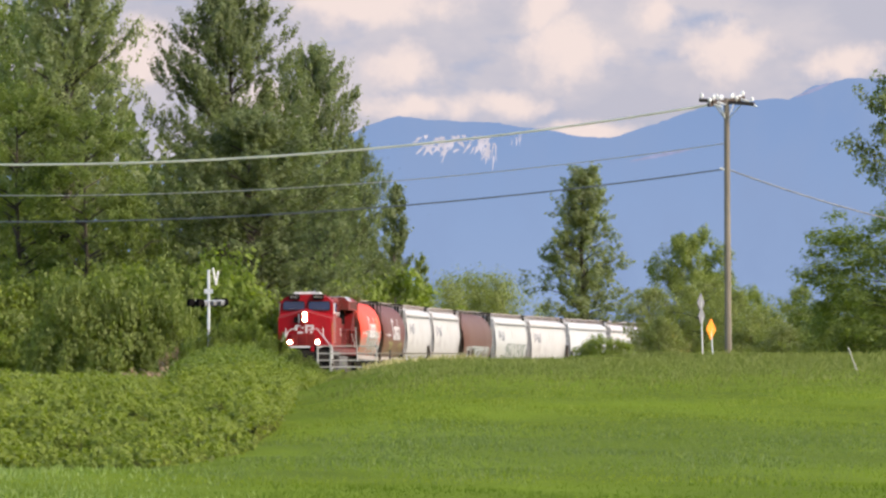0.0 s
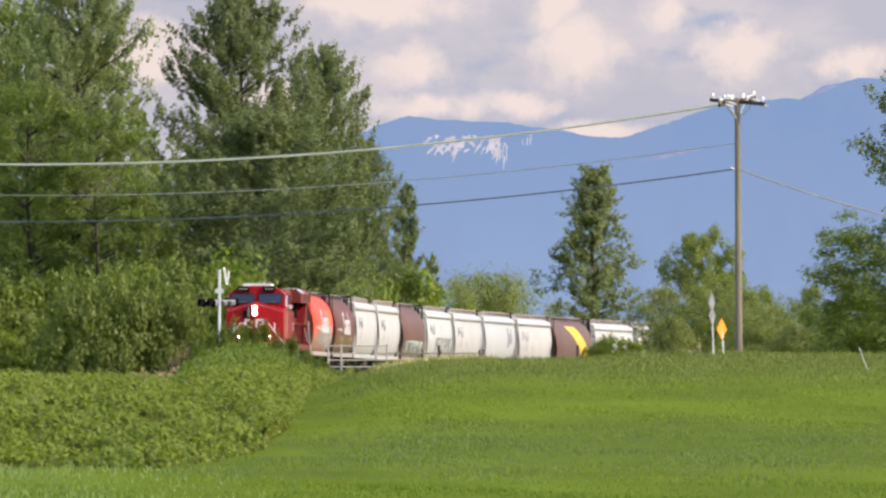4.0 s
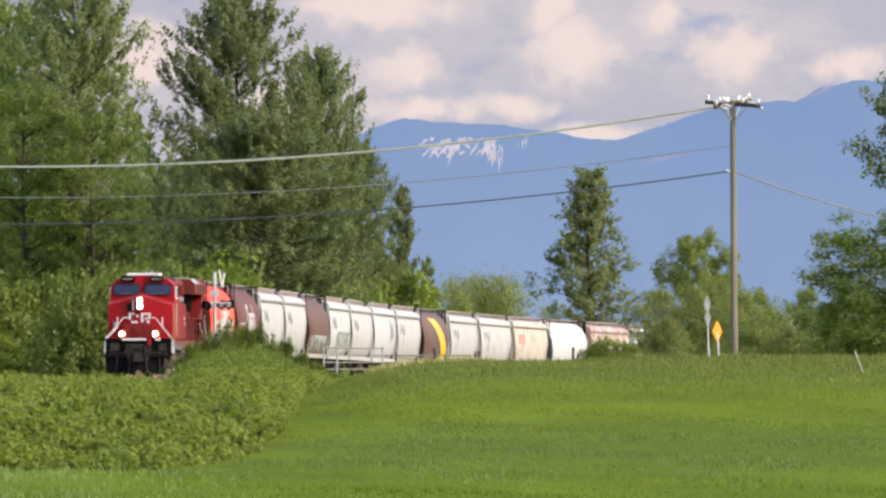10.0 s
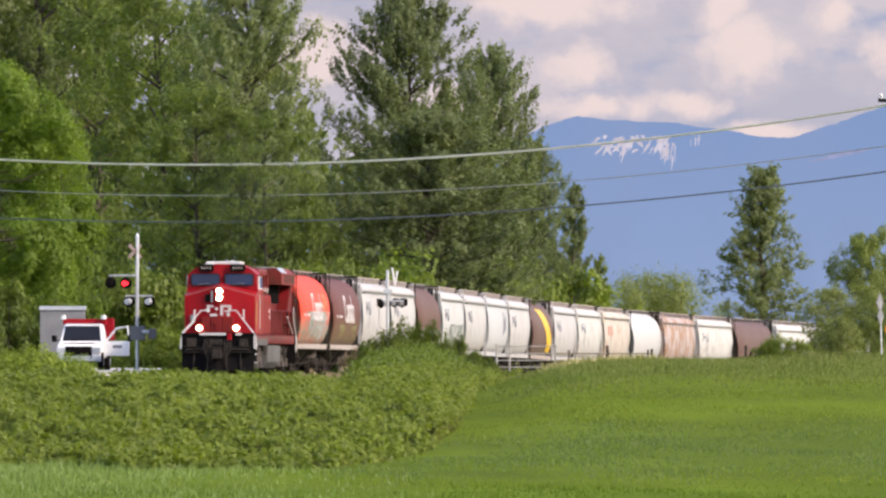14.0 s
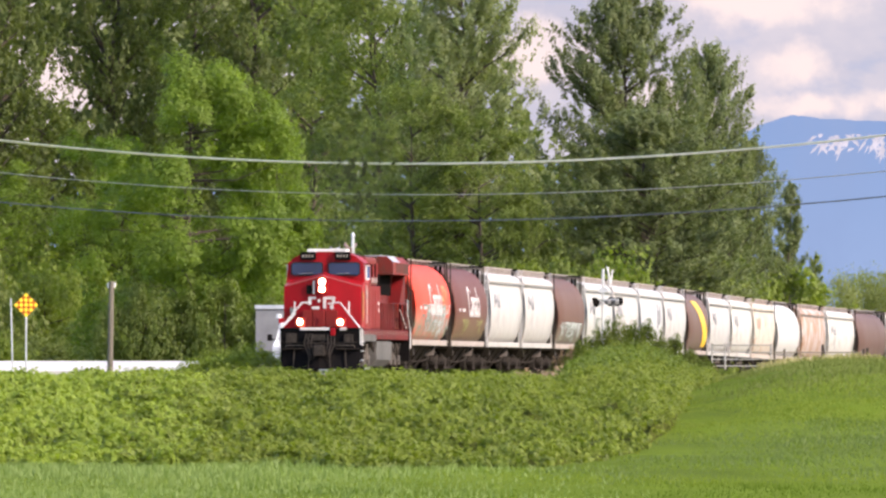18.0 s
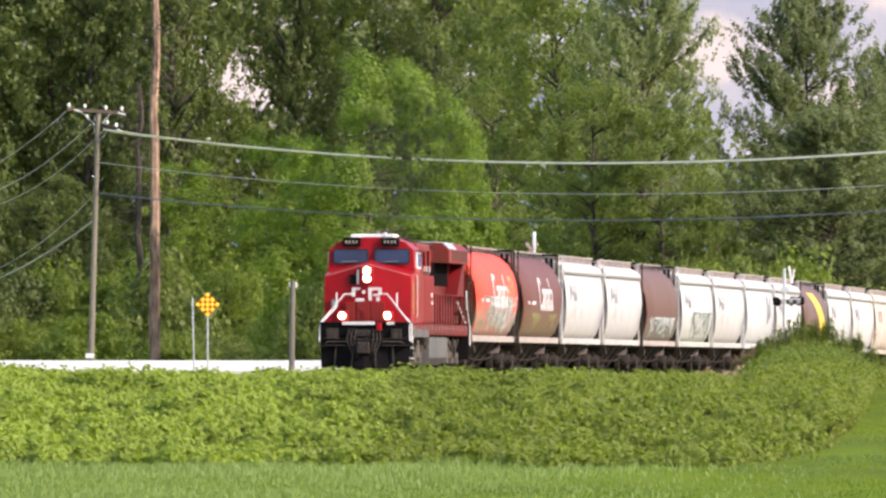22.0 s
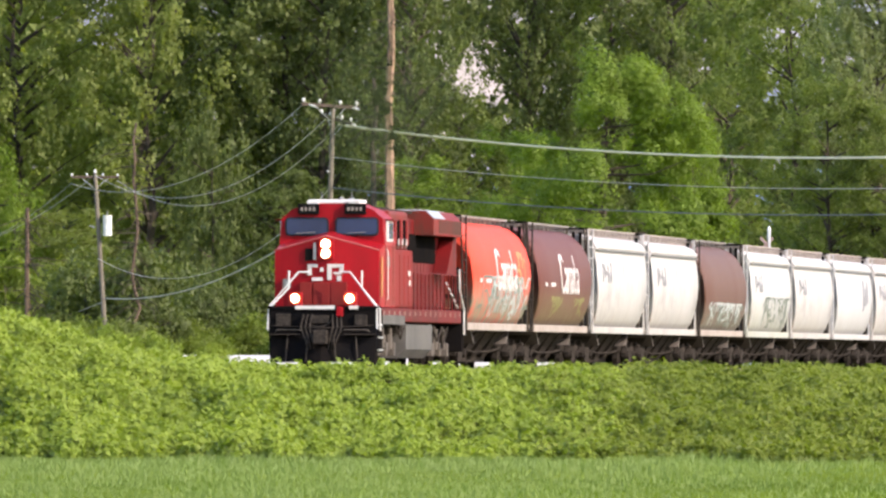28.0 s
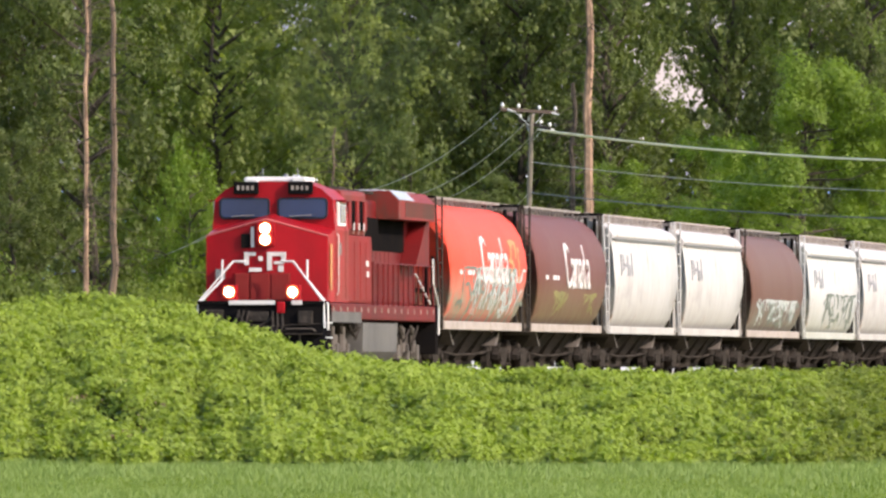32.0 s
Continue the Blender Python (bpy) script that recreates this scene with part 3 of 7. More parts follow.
def grow(seed, kind, height, radius, first, n_limbs, n_leaves, leaf, tuft=0.11, steep=0.9, twigs=7, long=1.8, fan=0.55, lift=0.35, wild=0.6, wood=1, even=0.55, loose=0.0):
    """Trunk mesh and leaf mesh of one plant: limbs sweep up from the trunk and carry twigs that end in finger-like tufts."""
    rng = np.random.default_rng(seed)
    bm = B()
    lean = rng.normal(0, 0.015, 2) * height
    top = Vector((lean[0], lean[1], height * 0.93))
    branch_mesh(rng, bm, (0, 0, -0.3), top, height * 0.012 + 0.06, 0.03, 6, 0.010)
    mids, dirs, sizes = [], [], []
    for i in range(n_limbs):
        k = ((i + rng.uniform(0, 1)) / n_limbs) ** (0.75 if kind == "poplar" else 1.0)
        r = radius * crown_shape(kind, k) * rng.uniform(even, 1.1 if even < 0.7 else 1.0)
        ztip = height * (first + (0.98 - first) * k)
        ang = rng.uniform(0, 2 * math.pi)
        out = np.array([math.cos(ang), math.sin(ang), 0.0])
        base = np.array([lean[0] * k, lean[1] * k, max(height * first * 0.5 + 0.1, ztip - r * steep)])
        tip = out * r + np.array([lean[0] * k, lean[1] * k, ztip])
        limb = tip - base
        if r > radius * 0.2 and i % wood == 0:
            tube(bm, (base, base * 0.45 + tip * 0.55 + rng.normal(0, 0.05 * r, 3), tip), [0.009 * height * (1 - 0.7 * k) + 0.015, 0.03, 0.015], 4)
        ll = np.linalg.norm(limb) + 1e-6
        ldir = limb / ll
        for j in range(twigs):
            f = 0.12 + 0.88 * rng.uniform(0, 1) ** 0.7 if j else 1.0
            d = ldir * 0.9 + rng.normal(0, fan, 3) + np.array([0, 0, lift * steep])
            d /= np.linalg.norm(d)
            sz = radius * tuft * rng.uniform(0.6, 1.4)
            mids.append(base + limb * f + d * sz * 1.2 + rng.normal(0, loose, 3))
            dirs.append(d)
            sizes.append(sz)
    mids, dirs, sizes = np.array(mids), np.array(dirs), np.array(sizes)
    w = sizes ** 2
    pick = rng.choice(len(mids), n_leaves, p=w / w.sum())
    d = rng.normal(0, 1, (n_leaves, 3))
    d /= np.linalg.norm(d, axis=1)[:, None]
    off = d * (rng.uniform(0.2, 1.05, n_leaves) ** 0.6 * sizes[pick])[:, None]
    along = (off * dirs[pick]).sum(1)[:, None] * dirs[pick]
    c = mids[pick] + off * 0.8 + along * (long - 1)
    c[:, 2] = np.maximum(c[:, 2], 0.05)
    axis = np.stack([c[:, 0] - lean[0], c[:, 1] - lean[1], np.zeros(n_leaves)], -1)
    axis /= np.linalg.norm(axis, axis=1)[:, None] + 1e-6
    v, q = leaf_cards(rng, c, d * 0.65 + axis * 0.35, leaf, 0.75, 0.35, wild, corners=3)
    return bm, v, q


STOCK = {}


def plant(key, u, top_v, d, width, leaf_mat, label, category, group="", spin=None):
    """Sets a copy of a stock plant in panorama direction u at depth d, with its top at top_v and its crown width across."""
    name, trunk_me, crown_me, h, r = STOCK[key]
    x, y = u * d / FOCAL, d
    z0 = float(ground_z(x, y))
    height = EYE[2] + (LEVEL - top_v) * d / FOCAL - z0
    sxy = (width * d / FOCAL / 2) / r
    ob = new(name)
    ob.empty_display_size = 0.3
    spin = random.uniform(0, 6.28) if spin is None else spin
    ob.matrix_basis = Matrix.Translation((x, y, z0)) @ Matrix.Rotation(spin, 4, "Z") @ Matrix.Diagonal((sxy, sxy, height / h, 1))
    tagged(ob, label, category, group)
    t = new("trunk", trunk_me)
    t.parent = ob
    c = new("crown", crown_me)
    c.parent = ob
    c.material_slots[0].link = "OBJECT"
    c.material_slots[0].material = leaf_mat
    return ob


def stock(key, name, kind, seed, height, radius, first, limbs, leaves, leaf, tuft=0.11, steep=0.9, twigs=7, long=1.8, fan=0.55, lift=0.35, wild=0.6, wood=1, even=0.55, loose=0.0):
    bm, v, q = grow(seed, kind, height, radius, first, limbs, leaves, leaf, tuft, steep, twigs, long, fan, lift, wild, wood, even, loose)
    me = bpy.data.meshes.new("trunk")
    bm.to_mesh(me)
    bm.free()
    me.materials.append(M_BARK)
    if name in ("shrub", "willow_tree", "young_poplar") or kind == "cone":
        height = float(np.percentile(v[:, 2], 99.6))
        radius = float(np.percentile(np.hypot(v[:, 0], v[:, 1]), 97))
    STOCK[key] = (name, me, quick_mesh("crown", v, q, M_WOODS), height, radius)


stock("poplar_a", "poplar_tree", "poplar", 11, 24, 5.6, 0.06, 230, 74000, 0.105, 0.050, 0.58, 11, 2.7, 0.36, 1.6, 0.42, 2, 0.5, 0.27)
stock("poplar_b", "poplar_tree", "poplar", 12, 24, 5.6, 0.06, 220, 72000, 0.105, 0.050, 0.58, 11, 2.7, 0.36, 1.6, 0.42, 2, 0.5, 0.27)
stock("forest_a", "forest_tree", "round", 21, 28, 6.0, 0.08, 110, 23000, 0.15, 0.12, 0.7, 7, 1.3, 0.55, 0.35, 0.45, 2)
stock("forest_b", "forest_tree", "poplar", 22, 28, 5.5, 0.06, 150, 25000, 0.145, 0.062, 0.6, 9, 2.3, 0.4, 1.5, 0.5, 2, 0.55, 0.4)
stock("forest_c", "forest_tree", "round", 23, 28, 6.0, 0.05, 110, 23000, 0.15, 0.12, 0.6, 7, 1.3, 0.55, 0.35, 0.45, 2)
stock("maple", "maple_tree", "round", 31, 15, 5.0, 0.10, 74, 64000, 0.088, 0.175, 0.2, 4, 0.8, 0.5, 0.0, 0.26, 2, 0.84)
stock("broad", "broadleaf_tree", "round", 33, 15, 5.0, 0.04, 90, 30000, 0.12, 0.19, 0.2, 5, 0.8, 0.5, 0.0, 0.32, 2, 0.82)
stock("cone", "young_poplar", "cone", 41, 12, 2.6, 0.06, 90, 16000, 0.095, 0.085, 0.5, 8, 2.4, 0.3, 1.5, 0.5, 2)
stock("cone_tall", "poplar_tree", "cone", 43, 14, 3.6, 0.03, 130, 26000, 0.095, 0.07, 0.45, 8, 2.0, 0.45, 1.3, 0.5, 2, 0.55, 0.3)
stock("edge_tree", "forest_tree", "round", 44, 18, 5.0, 0.48, 60, 26000, 0.12, 0.10, 0.5, 9, 1.6, 0.55, 0.35, 0.5, 2)
stock("willow", "willow_tree", "round", 51, 8, 4.0, 0.12, 60, 13000, 0.10, 0.15, 0.2, 7, 1.2, 0.9, 0.35, 0.45, 3)
stock("umbrella", "willow_tree", "dome", 53, 8, 3.2, 0.64, 46, 12000, 0.085, 0.15, 0.55, 5, 1.0, 0.5, 0.2, 0.35, 2, 0.8)
stock("far_willow", "willow_tree", "dome", 54, 8, 4.0, 0.06, 60, 15000, 0.09, 0.27, 0.3, 4, 0.8, 0.4, 0.0, 0.32, 3, 0.88)
stock("shrub_a", "shrub", "dome", 61, 4, 3.0, 0.03, 60, 7400, 0.115, 0.22, 0.2, 6, 1.0, 0.9, 0.35, 0.38, 5)
stock("shrub_b", "shrub", "dome", 62, 4, 3.0, 0.03, 56, 7400, 0.115, 0.22, 0.2, 6, 1.0, 0.9, 0.35, 0.38, 5)

# the two tall poplars and their neighbours
plant("poplar_a", 398, -14, 735, 300, M_COTTON, "tall dark green poplar with upswept branches beyond the line", "tree")
plant("poplar_b", 545, 86, 765, 205, M_COTTON, "dark green poplar standing beside a taller one", "tree")
plant("poplar_a", 625, 250, 815, 150, M_COTTON, "lower dark green poplar at the end of the row", "tree")
plant("poplar_b", 460, 200, 715, 345, M_COTTON, "broad dark green poplar below the tall pair", "tree")
plant("cone", 695, 330, 880, 105, M_COTTON, "slim dark young poplar at the end of the row", "tree")
plant("cone", 742, 455, 920, 60, M_WILLOW, "small light green young tree beside a poplar", "tree")
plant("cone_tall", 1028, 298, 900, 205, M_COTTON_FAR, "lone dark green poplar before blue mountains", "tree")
plant("umbrella", 1224, 404, 800, 152, M_WILLOW, "light green willow with a rounded umbrella crown behind the road signs", "tree", spin=1.0)
plant("willow", 1262, 470, 806, 150, M_WILLOW, "light green bushy willow behind the road signs", "tree")
plant("edge_tree", 1672, 90, 610, 300, M_COTTON, "dark leafy tree with a high crown at the meadow edge", "tree")
plant("broad", 1612, 362, 640, 330, M_WOODS, "broad mid-green tree above the roadside bushes", "tree")
plant("willow", 1415, 502, 820, 90, M_WILLOW, "small pale green willow by the roadside", "tree")
plant("willow", 1345, 510, 830, 90, M_WILLOW, "small pale green willow far along the road", "tree")
plant("maple", -368, 130, 690, 385, M_MAPLE, "bright green rounded maple before the dark woods", "tree")
plant("willow", -205, 212, 695, 170, M_MAPLE, "yellow-green young maple at the edge of the woods", "tree")
for u, v, w in [(-505, 540, 130), (-440, 505, 140), (-375, 520, 130), (-300, 500, 150), (-230, 530, 130)]:
    plant("shrub_a", u, v, 684, w, M_WOODS, "leafy green shrub below the rounded maple", "shrub", "shrubs below the maple")
# the woods along the far side of the road
WOODS = "woods along the line"
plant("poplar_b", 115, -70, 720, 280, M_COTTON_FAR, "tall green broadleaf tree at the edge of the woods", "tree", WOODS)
for key, u, v, d, w in [("forest_a", -20, -60, 740, 300), ("forest_c", 150, 200, 712, 210), ("forest_c", -150, -90, 760, 300), ("forest_c", 30, 150, 715, 240), ("willow", 240, 330, 712, 150)]:
    plant(key, u, v, d, w, M_WOODS, "tall green broadleaf tree at the edge of the woods", "tree", WOODS)


def woods_leaf(u):
    """Pale leaf where the road bends away, mostly the shade-dark leaf in the rest of the woods."""
    if u < -1610:
        return M_WOODS_SHADE
    if u < -1130:
        return M_PALE_WOODS if random.random() < 0.85 else M_WOODS
    return M_WOODS_SHADE if random.random() < (0.9 if u < -800 else 0.6) else M_WOODS


u = -230
while u > -1980:
    for row, d in enumerate((835,)):
        key = random.choice(("forest_a", "forest_b", "forest_c"))
        gap = abs(u + 600) < 75 or abs(u + 1258) < 60
        top = random.uniform(150, 210) if gap else random.uniform(-330, -150)
        plant(key, u - row * 65 + random.uniform(-25, 25), top, d + random.uniform(-20, 20), 240 if abs(u + 597) < 160 else random.uniform(290, 370), woods_leaf(u),
              "tall broadleaf tree in dense dark woods", "tree", WOODS)
    if random.random() < 0.75:
        plant(random.choice(("forest_a", "forest_c", "willow")), u + random.uniform(-50, 50), random.uniform(200, 400), 805, random.uniform(170, 260), woods_leaf(u) if -1235 < u < -760 or random.random() < 0.6 else M_MAPLE,
              "younger green tree in front of the tall woods", "tree", WOODS)
    u -= random.uniform(100, 135)


def far_woods(n, seed, u0, u1, mat):
    """The depth of the woods: loose foliage behind the first rows, with a clearing where sky shows through."""
    rng = np.random.default_rng(seed)
    u = rng.uniform(u0, u1, n)
    v = rng.uniform(-380, 640, n)
    ragged = np.sin(u * 0.11 + 2 * np.sin(v * 0.07)) * np.sin(v * 0.13 + 2 * np.sin(u * 0.09)) + 0.5 * np.sin(u * 0.31 + v * 0.17)
    keep = np.hypot((u + 600) / 66, (v - 145) / 70) + 0.40 * ragged + rng.normal(0, 0.10, n) > 0.80
    keep &= np.hypot((u + 1258) / 40, (v - 45) / 80) + 0.40 * ragged + rng.normal(0, 0.10, n) > 0.80
    edge = np.interp(u, [-150, -149, 0, 150, 225, 260, 560, 640, 690], [-380, -90, -40, 70, 190, 285, 290, 400, 500]) + 18 * ragged + rng.normal(0, 12, n)
    keep &= v > edge
    keep &= ~((np.abs(u - 60) < 150) & (v < 330) & (ragged > 0.1))
    u, v = u[keep], v[keep]
    d = rng.uniform(915, 960, len(u))
    c = np.stack([u * d / FOCAL, d, EYE[2] + (LEVEL - v) * d / FOCAL], -1)
    ok = c[:, 2] > 1.0
    c = c[ok]
    vv, q = leaf_cards(rng, c, np.tile((0.3, -0.6, 0.2), (len(c), 1)), 0.42, 0.8, 0.2, 0.6, corners=3)
    return tagged(new("far_woods", quick_mesh("far_woods", vv, q, mat)), "deep green woods behind the front trees", "woods", kind="stuff")


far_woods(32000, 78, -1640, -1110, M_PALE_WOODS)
far_woods(78000, 77, -1140, 690, M_WOODS_SHADE)
far_woods(13000, 79, -2000, -1620, M_WOODS_SHADE)
# lower trees and shrubs at the foot of the woods
UNDER = "undergrowth below the woods"
u = 700
while u > -1980:
    d = max(700, float(line_depth(u)) + 55) if u > -120 else random.uniform(748, 790)
    top = 478 + 22 * math.sin(u * 0.011) + random.uniform(-25, 25)
    # One stretch takes the darker leaf for the shadow lying there.
    plant(random.choice(("shrub_a", "shrub_b")), u, top, d, random.uniform(210, 290), M_WOODS if u < -1600 else M_WOODS_SHADE if -1330 < u < -990 else M_SHRUB if random.random() < 0.7 else M_WILLOW,
          "dense green shrub at the foot of the trees", "shrub", UNDER)
    plant(random.choice(("shrub_a", "shrub_b")), u + random.uniform(-40, 40), random.uniform(555, 600), d - 18, random.uniform(150, 230),
          M_WILLOW if random.random() < 0.3 else M_SHRUB, "low bushy shrub beside the road", "shrub", UNDER)
    u -= random.uniform(62, 90)
for u, v, w, turn in [(118, 478, 170, 0.4), (182, 470, 190, 1.7), (248, 486, 170, 2.9), (306, 505, 150, 4.1)]:
    plant("shrub_b", u, v, max(700, float(line_depth(u)) + 55) - 24, w, M_WILLOW, "sunlit light green bush in front of the woods", "shrub", UNDER, spin=turn)
for u, v, d, w in [(755, 495, 950, 150), (800, 486, 955, 150), (845, 482, 960, 160), (890, 486, 955, 150), (1150, 505, 790, 100), (1196, 500, 795, 130), (1246, 484, 790, 120), (1290, 510, 780, 100)]:
    plant("far_willow" if d > 900 else "willow", u, v, d, w * (1.4 if d > 900 else 1.15), M_HEDGE, "pale olive rounded willow along the railway fence", "tree", "trackside willows")
for u, v, d, w in [(1165, 560, 765, 90), (1350, 545, 770, 120), (1430, 540, 765, 120), (1500, 520, 760, 140),
                   (1570, 500, 750, 160), (1640, 480, 750, 160), (1400, 575, 740, 130), (1480, 570, 735, 130), (1560, 560, 735, 150), (1330, 570, 745, 110), (1680, 560, 735, 150)]:
    plant(random.choice(("shrub_a", "shrub_b")), u, v, d, w * 1.2, M_HEDGE if random.random() < 0.5 else M_WILLOW, "olive green shrub along the railway fence", "shrub", "trackside shrubs")
for u, v, w in [(1062, 592, 80), (1094, 600, 64), (1032, 612, 60), (1050, 628, 80), (1090, 632, 60)]:
    plant("shrub_b", u, v, 566 if v < 620 else 500, w, M_SHRUB, "olive green weed clump at the meadow's crest", "shrub", "trackside shrubs")
# bushes on the road side of the line
for u, v, w in [(-250, 611, 160), (-305, 622, 150), (-190, 628, 120), (-350, 636, 100), (-1150, 610, 120), (-1060, 622, 110), (-1180, 600, 140), (-1240, 590, 120)]:
    plant("shrub_b", u, v, 500, w, M_BRAMBLE, "low bright green bush between line and road", "shrub", "bushes by the crossing")


# ---- bramble bank between meadow and line ----
def bank_front(u):
    u = np.asarray(u, dtype=float)
    wave = 1.2 * np.sin(u * 0.021) + 0.8 * np.sin(u * 0.083 + 1)
    wave = wave + smooth_step(485, 530, u) * smooth_step(595, 550, u) * (24 * np.sin(u * 0.11) + 18 * np.sin(u * 0.27 + 2) + 12 * np.sin(u * 0.61))
    return np.interp(u, [-2400, 250, 380, 450, 495, 512, 525, 560, 600], [209, 209, 221, 246, 300, 380, 450, 505, 525]) + wave


def bank_crest(u):
    d = line_depth(np.asarray(u, dtype=float))
    return np.minimum(np.interp(u, [-2400, -1500, -1100, -600, 0, 300, 420, 600], [243, 245, 248, 256, 285, 400, 530, 535]), d - 14)


def bank_top(u):
    return np.interp(u, [-2400, -1900, -1700, -1567, -1437, -1287, -1187, -1087, -900, -500, 0, 150, 225, 282, 305, 330, 360, 390, 420, 450, 480, 500, 541, 575, 600],
                     [540, 545, 532, 528, 558, 598, 628, 648, 656, 660, 661, 662, 666, 668, 656, 642, 630, 622, 622, 626, 638, 648, 662, 676, 684])


def lumps(x, y):
    """Uneven mounds of the thicket, in metres."""
    out = np.zeros_like(x)
    for k, (fx, fy, a) in enumerate(((1.1, 0.42, 0.09), (2.3, 0.9, 0.07), (4.1, 1.7, 0.06), (7.9, 3.7, 0.05))):
        out += a * np.sin(x * fx + 1.7 * np.sin(y * fy * 0.7 + k) + k * 2.1) * np.cos(y * fy + 1.3 * np.sin(x * fx * 0.6 + k))
    for k, (f, a) in enumerate(((0.9, 0.22), (1.9, 0.17), (3.7, 0.12))):
        far = a * smooth_step(380, 480, y)
        out += far * np.sin(x * f + 1.5 * np.sin(x * f * 0.53 + k) + y * 0.11 * k + k) * np.cos(y * f * 0.35 + k + x * 0.3)
        slant = x * f * 1.3 + y * f * 0.38 + k
        out += a * 0.9 * (1 - smooth_step(300, 420, y)) * np.sin(slant + 1.2 * np.sin(x * f * 0.7 - y * 0.2)) * np.cos(x * f * 0.45 - y * f * 0.2 + 2 * k)
    near = (1 - smooth_step(320, 430, y)) * smooth_step(470, 370, FOCAL * x / y)
    for f, c, depth in ((0.62, 0.0, 0.70), (0.97, 1.9, 0.55), (1.6, 4.0, 0.36)):
        warp = 1.3 * np.sin(x * f * 0.8 - y * 0.17 * f + c) + 0.7 * np.sin(y * 0.41 * f + x * 1.9 * f + 2 * c)
        groove = (1 - np.abs(np.sin(1.3 * f * x + 0.30 * f * y + warp + c))) ** 3.5
        broken = np.clip(0.25 + np.sin(x * 0.9 * f + c * 3) * np.sin(y * 0.23 * f - x * 0.4 + c), 0, 1)
        out -= depth * groove * broken * near
    return out


def bank_z(x, y):
    u = FOCAL * x / y
    df, dc = bank_front(u), bank_crest(u)
    zc = EYE[2] + (LEVEL - bank_top(u)) * dc / FOCAL
    k = np.clip((y - df) / (dc - df), 0, 1)
    g0 = ground_z(x, y)
    lip = 0.16 * np.clip((y - df) / 4.0, 0, 1) ** 0.5
    up = np.maximum(lip * (1 - k), 0) + (zc - 0.2 - g0) * k ** 0.92
    drop = np.clip((y - dc) / 9.0, 0, 1) ** 1.5
    z = g0 + np.maximum(up, 0) * (1 - drop) + lumps(x, y) * np.clip((y - df) / 8, 0, 1) * (1 - drop) * (1 - 0.8 * k ** 4 * (1 - smooth_step(330, 420, y)))
    return np.where((y < df) | (y > dc + 9), g0 - 0.15, z)


def bank_sheet():
    us = np.linspace(-1900, 600, 240)
    ks = np.concatenate((np.linspace(-0.01, 0.06, 12), np.linspace(0.07, 1.0, 80), np.linspace(1.01, 1.06, 8)))
    U, K = np.meshgrid(us, ks)
    df, dc = bank_front(U), bank_crest(U)
    Y = np.where(K <= 1, df + (dc - df) * K, dc + (K - 1) / 0.06 * 9.5)
    X = U * Y / FOCAL
    Z = bank_z(X, Y) - 0.12
    i = np.arange((len(ks) - 1) * (len(us) - 1))
    a = (i // (len(us) - 1)) * len(us) + i % (len(us) - 1)
    return np.stack([X, Y, Z], -1).reshape(-1, 3), np.stack([a, a + 1, a + len(us) + 1, a + len(us)], -1)


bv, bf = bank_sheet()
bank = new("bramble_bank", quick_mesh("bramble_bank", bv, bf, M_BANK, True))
tagged(bank, "dark floor sheet under the bramble thicket, shade in its colour", "thicket", kind="stuff")


def bank_leaves(name, n_sprays, per, u0, u1, size, mat, label, seed, k0=0.0, k1=1.02, power=1.0, tall=0.22):
    """Sprays of leaves over the bank, fewer with growing distance; the shade-coloured floor shows between them."""
    rng = np.random.default_rng(seed)
    u = rng.uniform(u0, u1, n_sprays)
    k = k0 + (k1 - k0) * rng.uniform(0, 1, n_sprays) ** power
    keep = (k < 0) | (rng.uniform(0, 1, n_sprays) < smooth_step(-0.03, 0.10, k) + smooth_step(490, 400, u))
    u, k = u[keep], k[keep]
    n_sprays = len(u)
    df, dc = bank_front(u), bank_crest(u)
    y = df + (dc - df) * k
    x = u * y / FOCAL
    z = bank_z(x, y) + rng.uniform(-0.1, 1.0, n_sprays) ** 2 * tall
    i = np.repeat(np.arange(n_sprays), per)
    n = len(i)
    d = rng.normal(0, 1, (n, 3))
    d /= np.linalg.norm(d, axis=1)[:, None]
    spread = rng.uniform(0.08, 0.22, n_sprays)[i][:, None] * (0.7 + y[i][:, None] / 600)
    c = np.stack([x, y, z], -1)[i] + d * spread * rng.uniform(0.2, 1, (n, 1)) * np.array([1.1, 1.1, 0.65])
    v, q = leaf_cards(rng, c, d * 0.5 + np.array([0.25, -0.15, 0.1]), size, 0.8, 0.45, 0.36, corners=3)
    return tagged(new(name, quick_mesh(name, v, q, mat)), label, "brambles", kind="stuff")


bank_leaves("bramble_leaves", 23500, 17, -1860, -340, 0.049, M_BRAMBLE, "bright yellow-green blackberry brambles covering the bank", 5)
bank_leaves("olive_bramble_leaves", 17000, 17, -480, 560, 0.047, M_BRAMBLE_OLIVE, "olive green blackberry brambles beside the meadow", 15)
bank_leaves("dead_stems", 260, 12, 225, 300, 0.05, M_DEAD, "heap of brown dead stems at the foot of the bramble mound", 18, 0.9, 1.0, 1.0, 0.3)
bank_leaves("dead_bramble_stems", 70, 9, -1680, -1470, 0.04, M_DEAD, "pale dead stems among the brambles", 19, 0.05, 0.4, 1.0, 0.2)
bank_leaves("meadow_weeds", 600, 10, 505, 600, 0.06, M_BRAMBLE_OLIVE, "scattered weeds where the brambles run out into the meadow", 16, -0.2, 0.1, 1.0, 0.3)
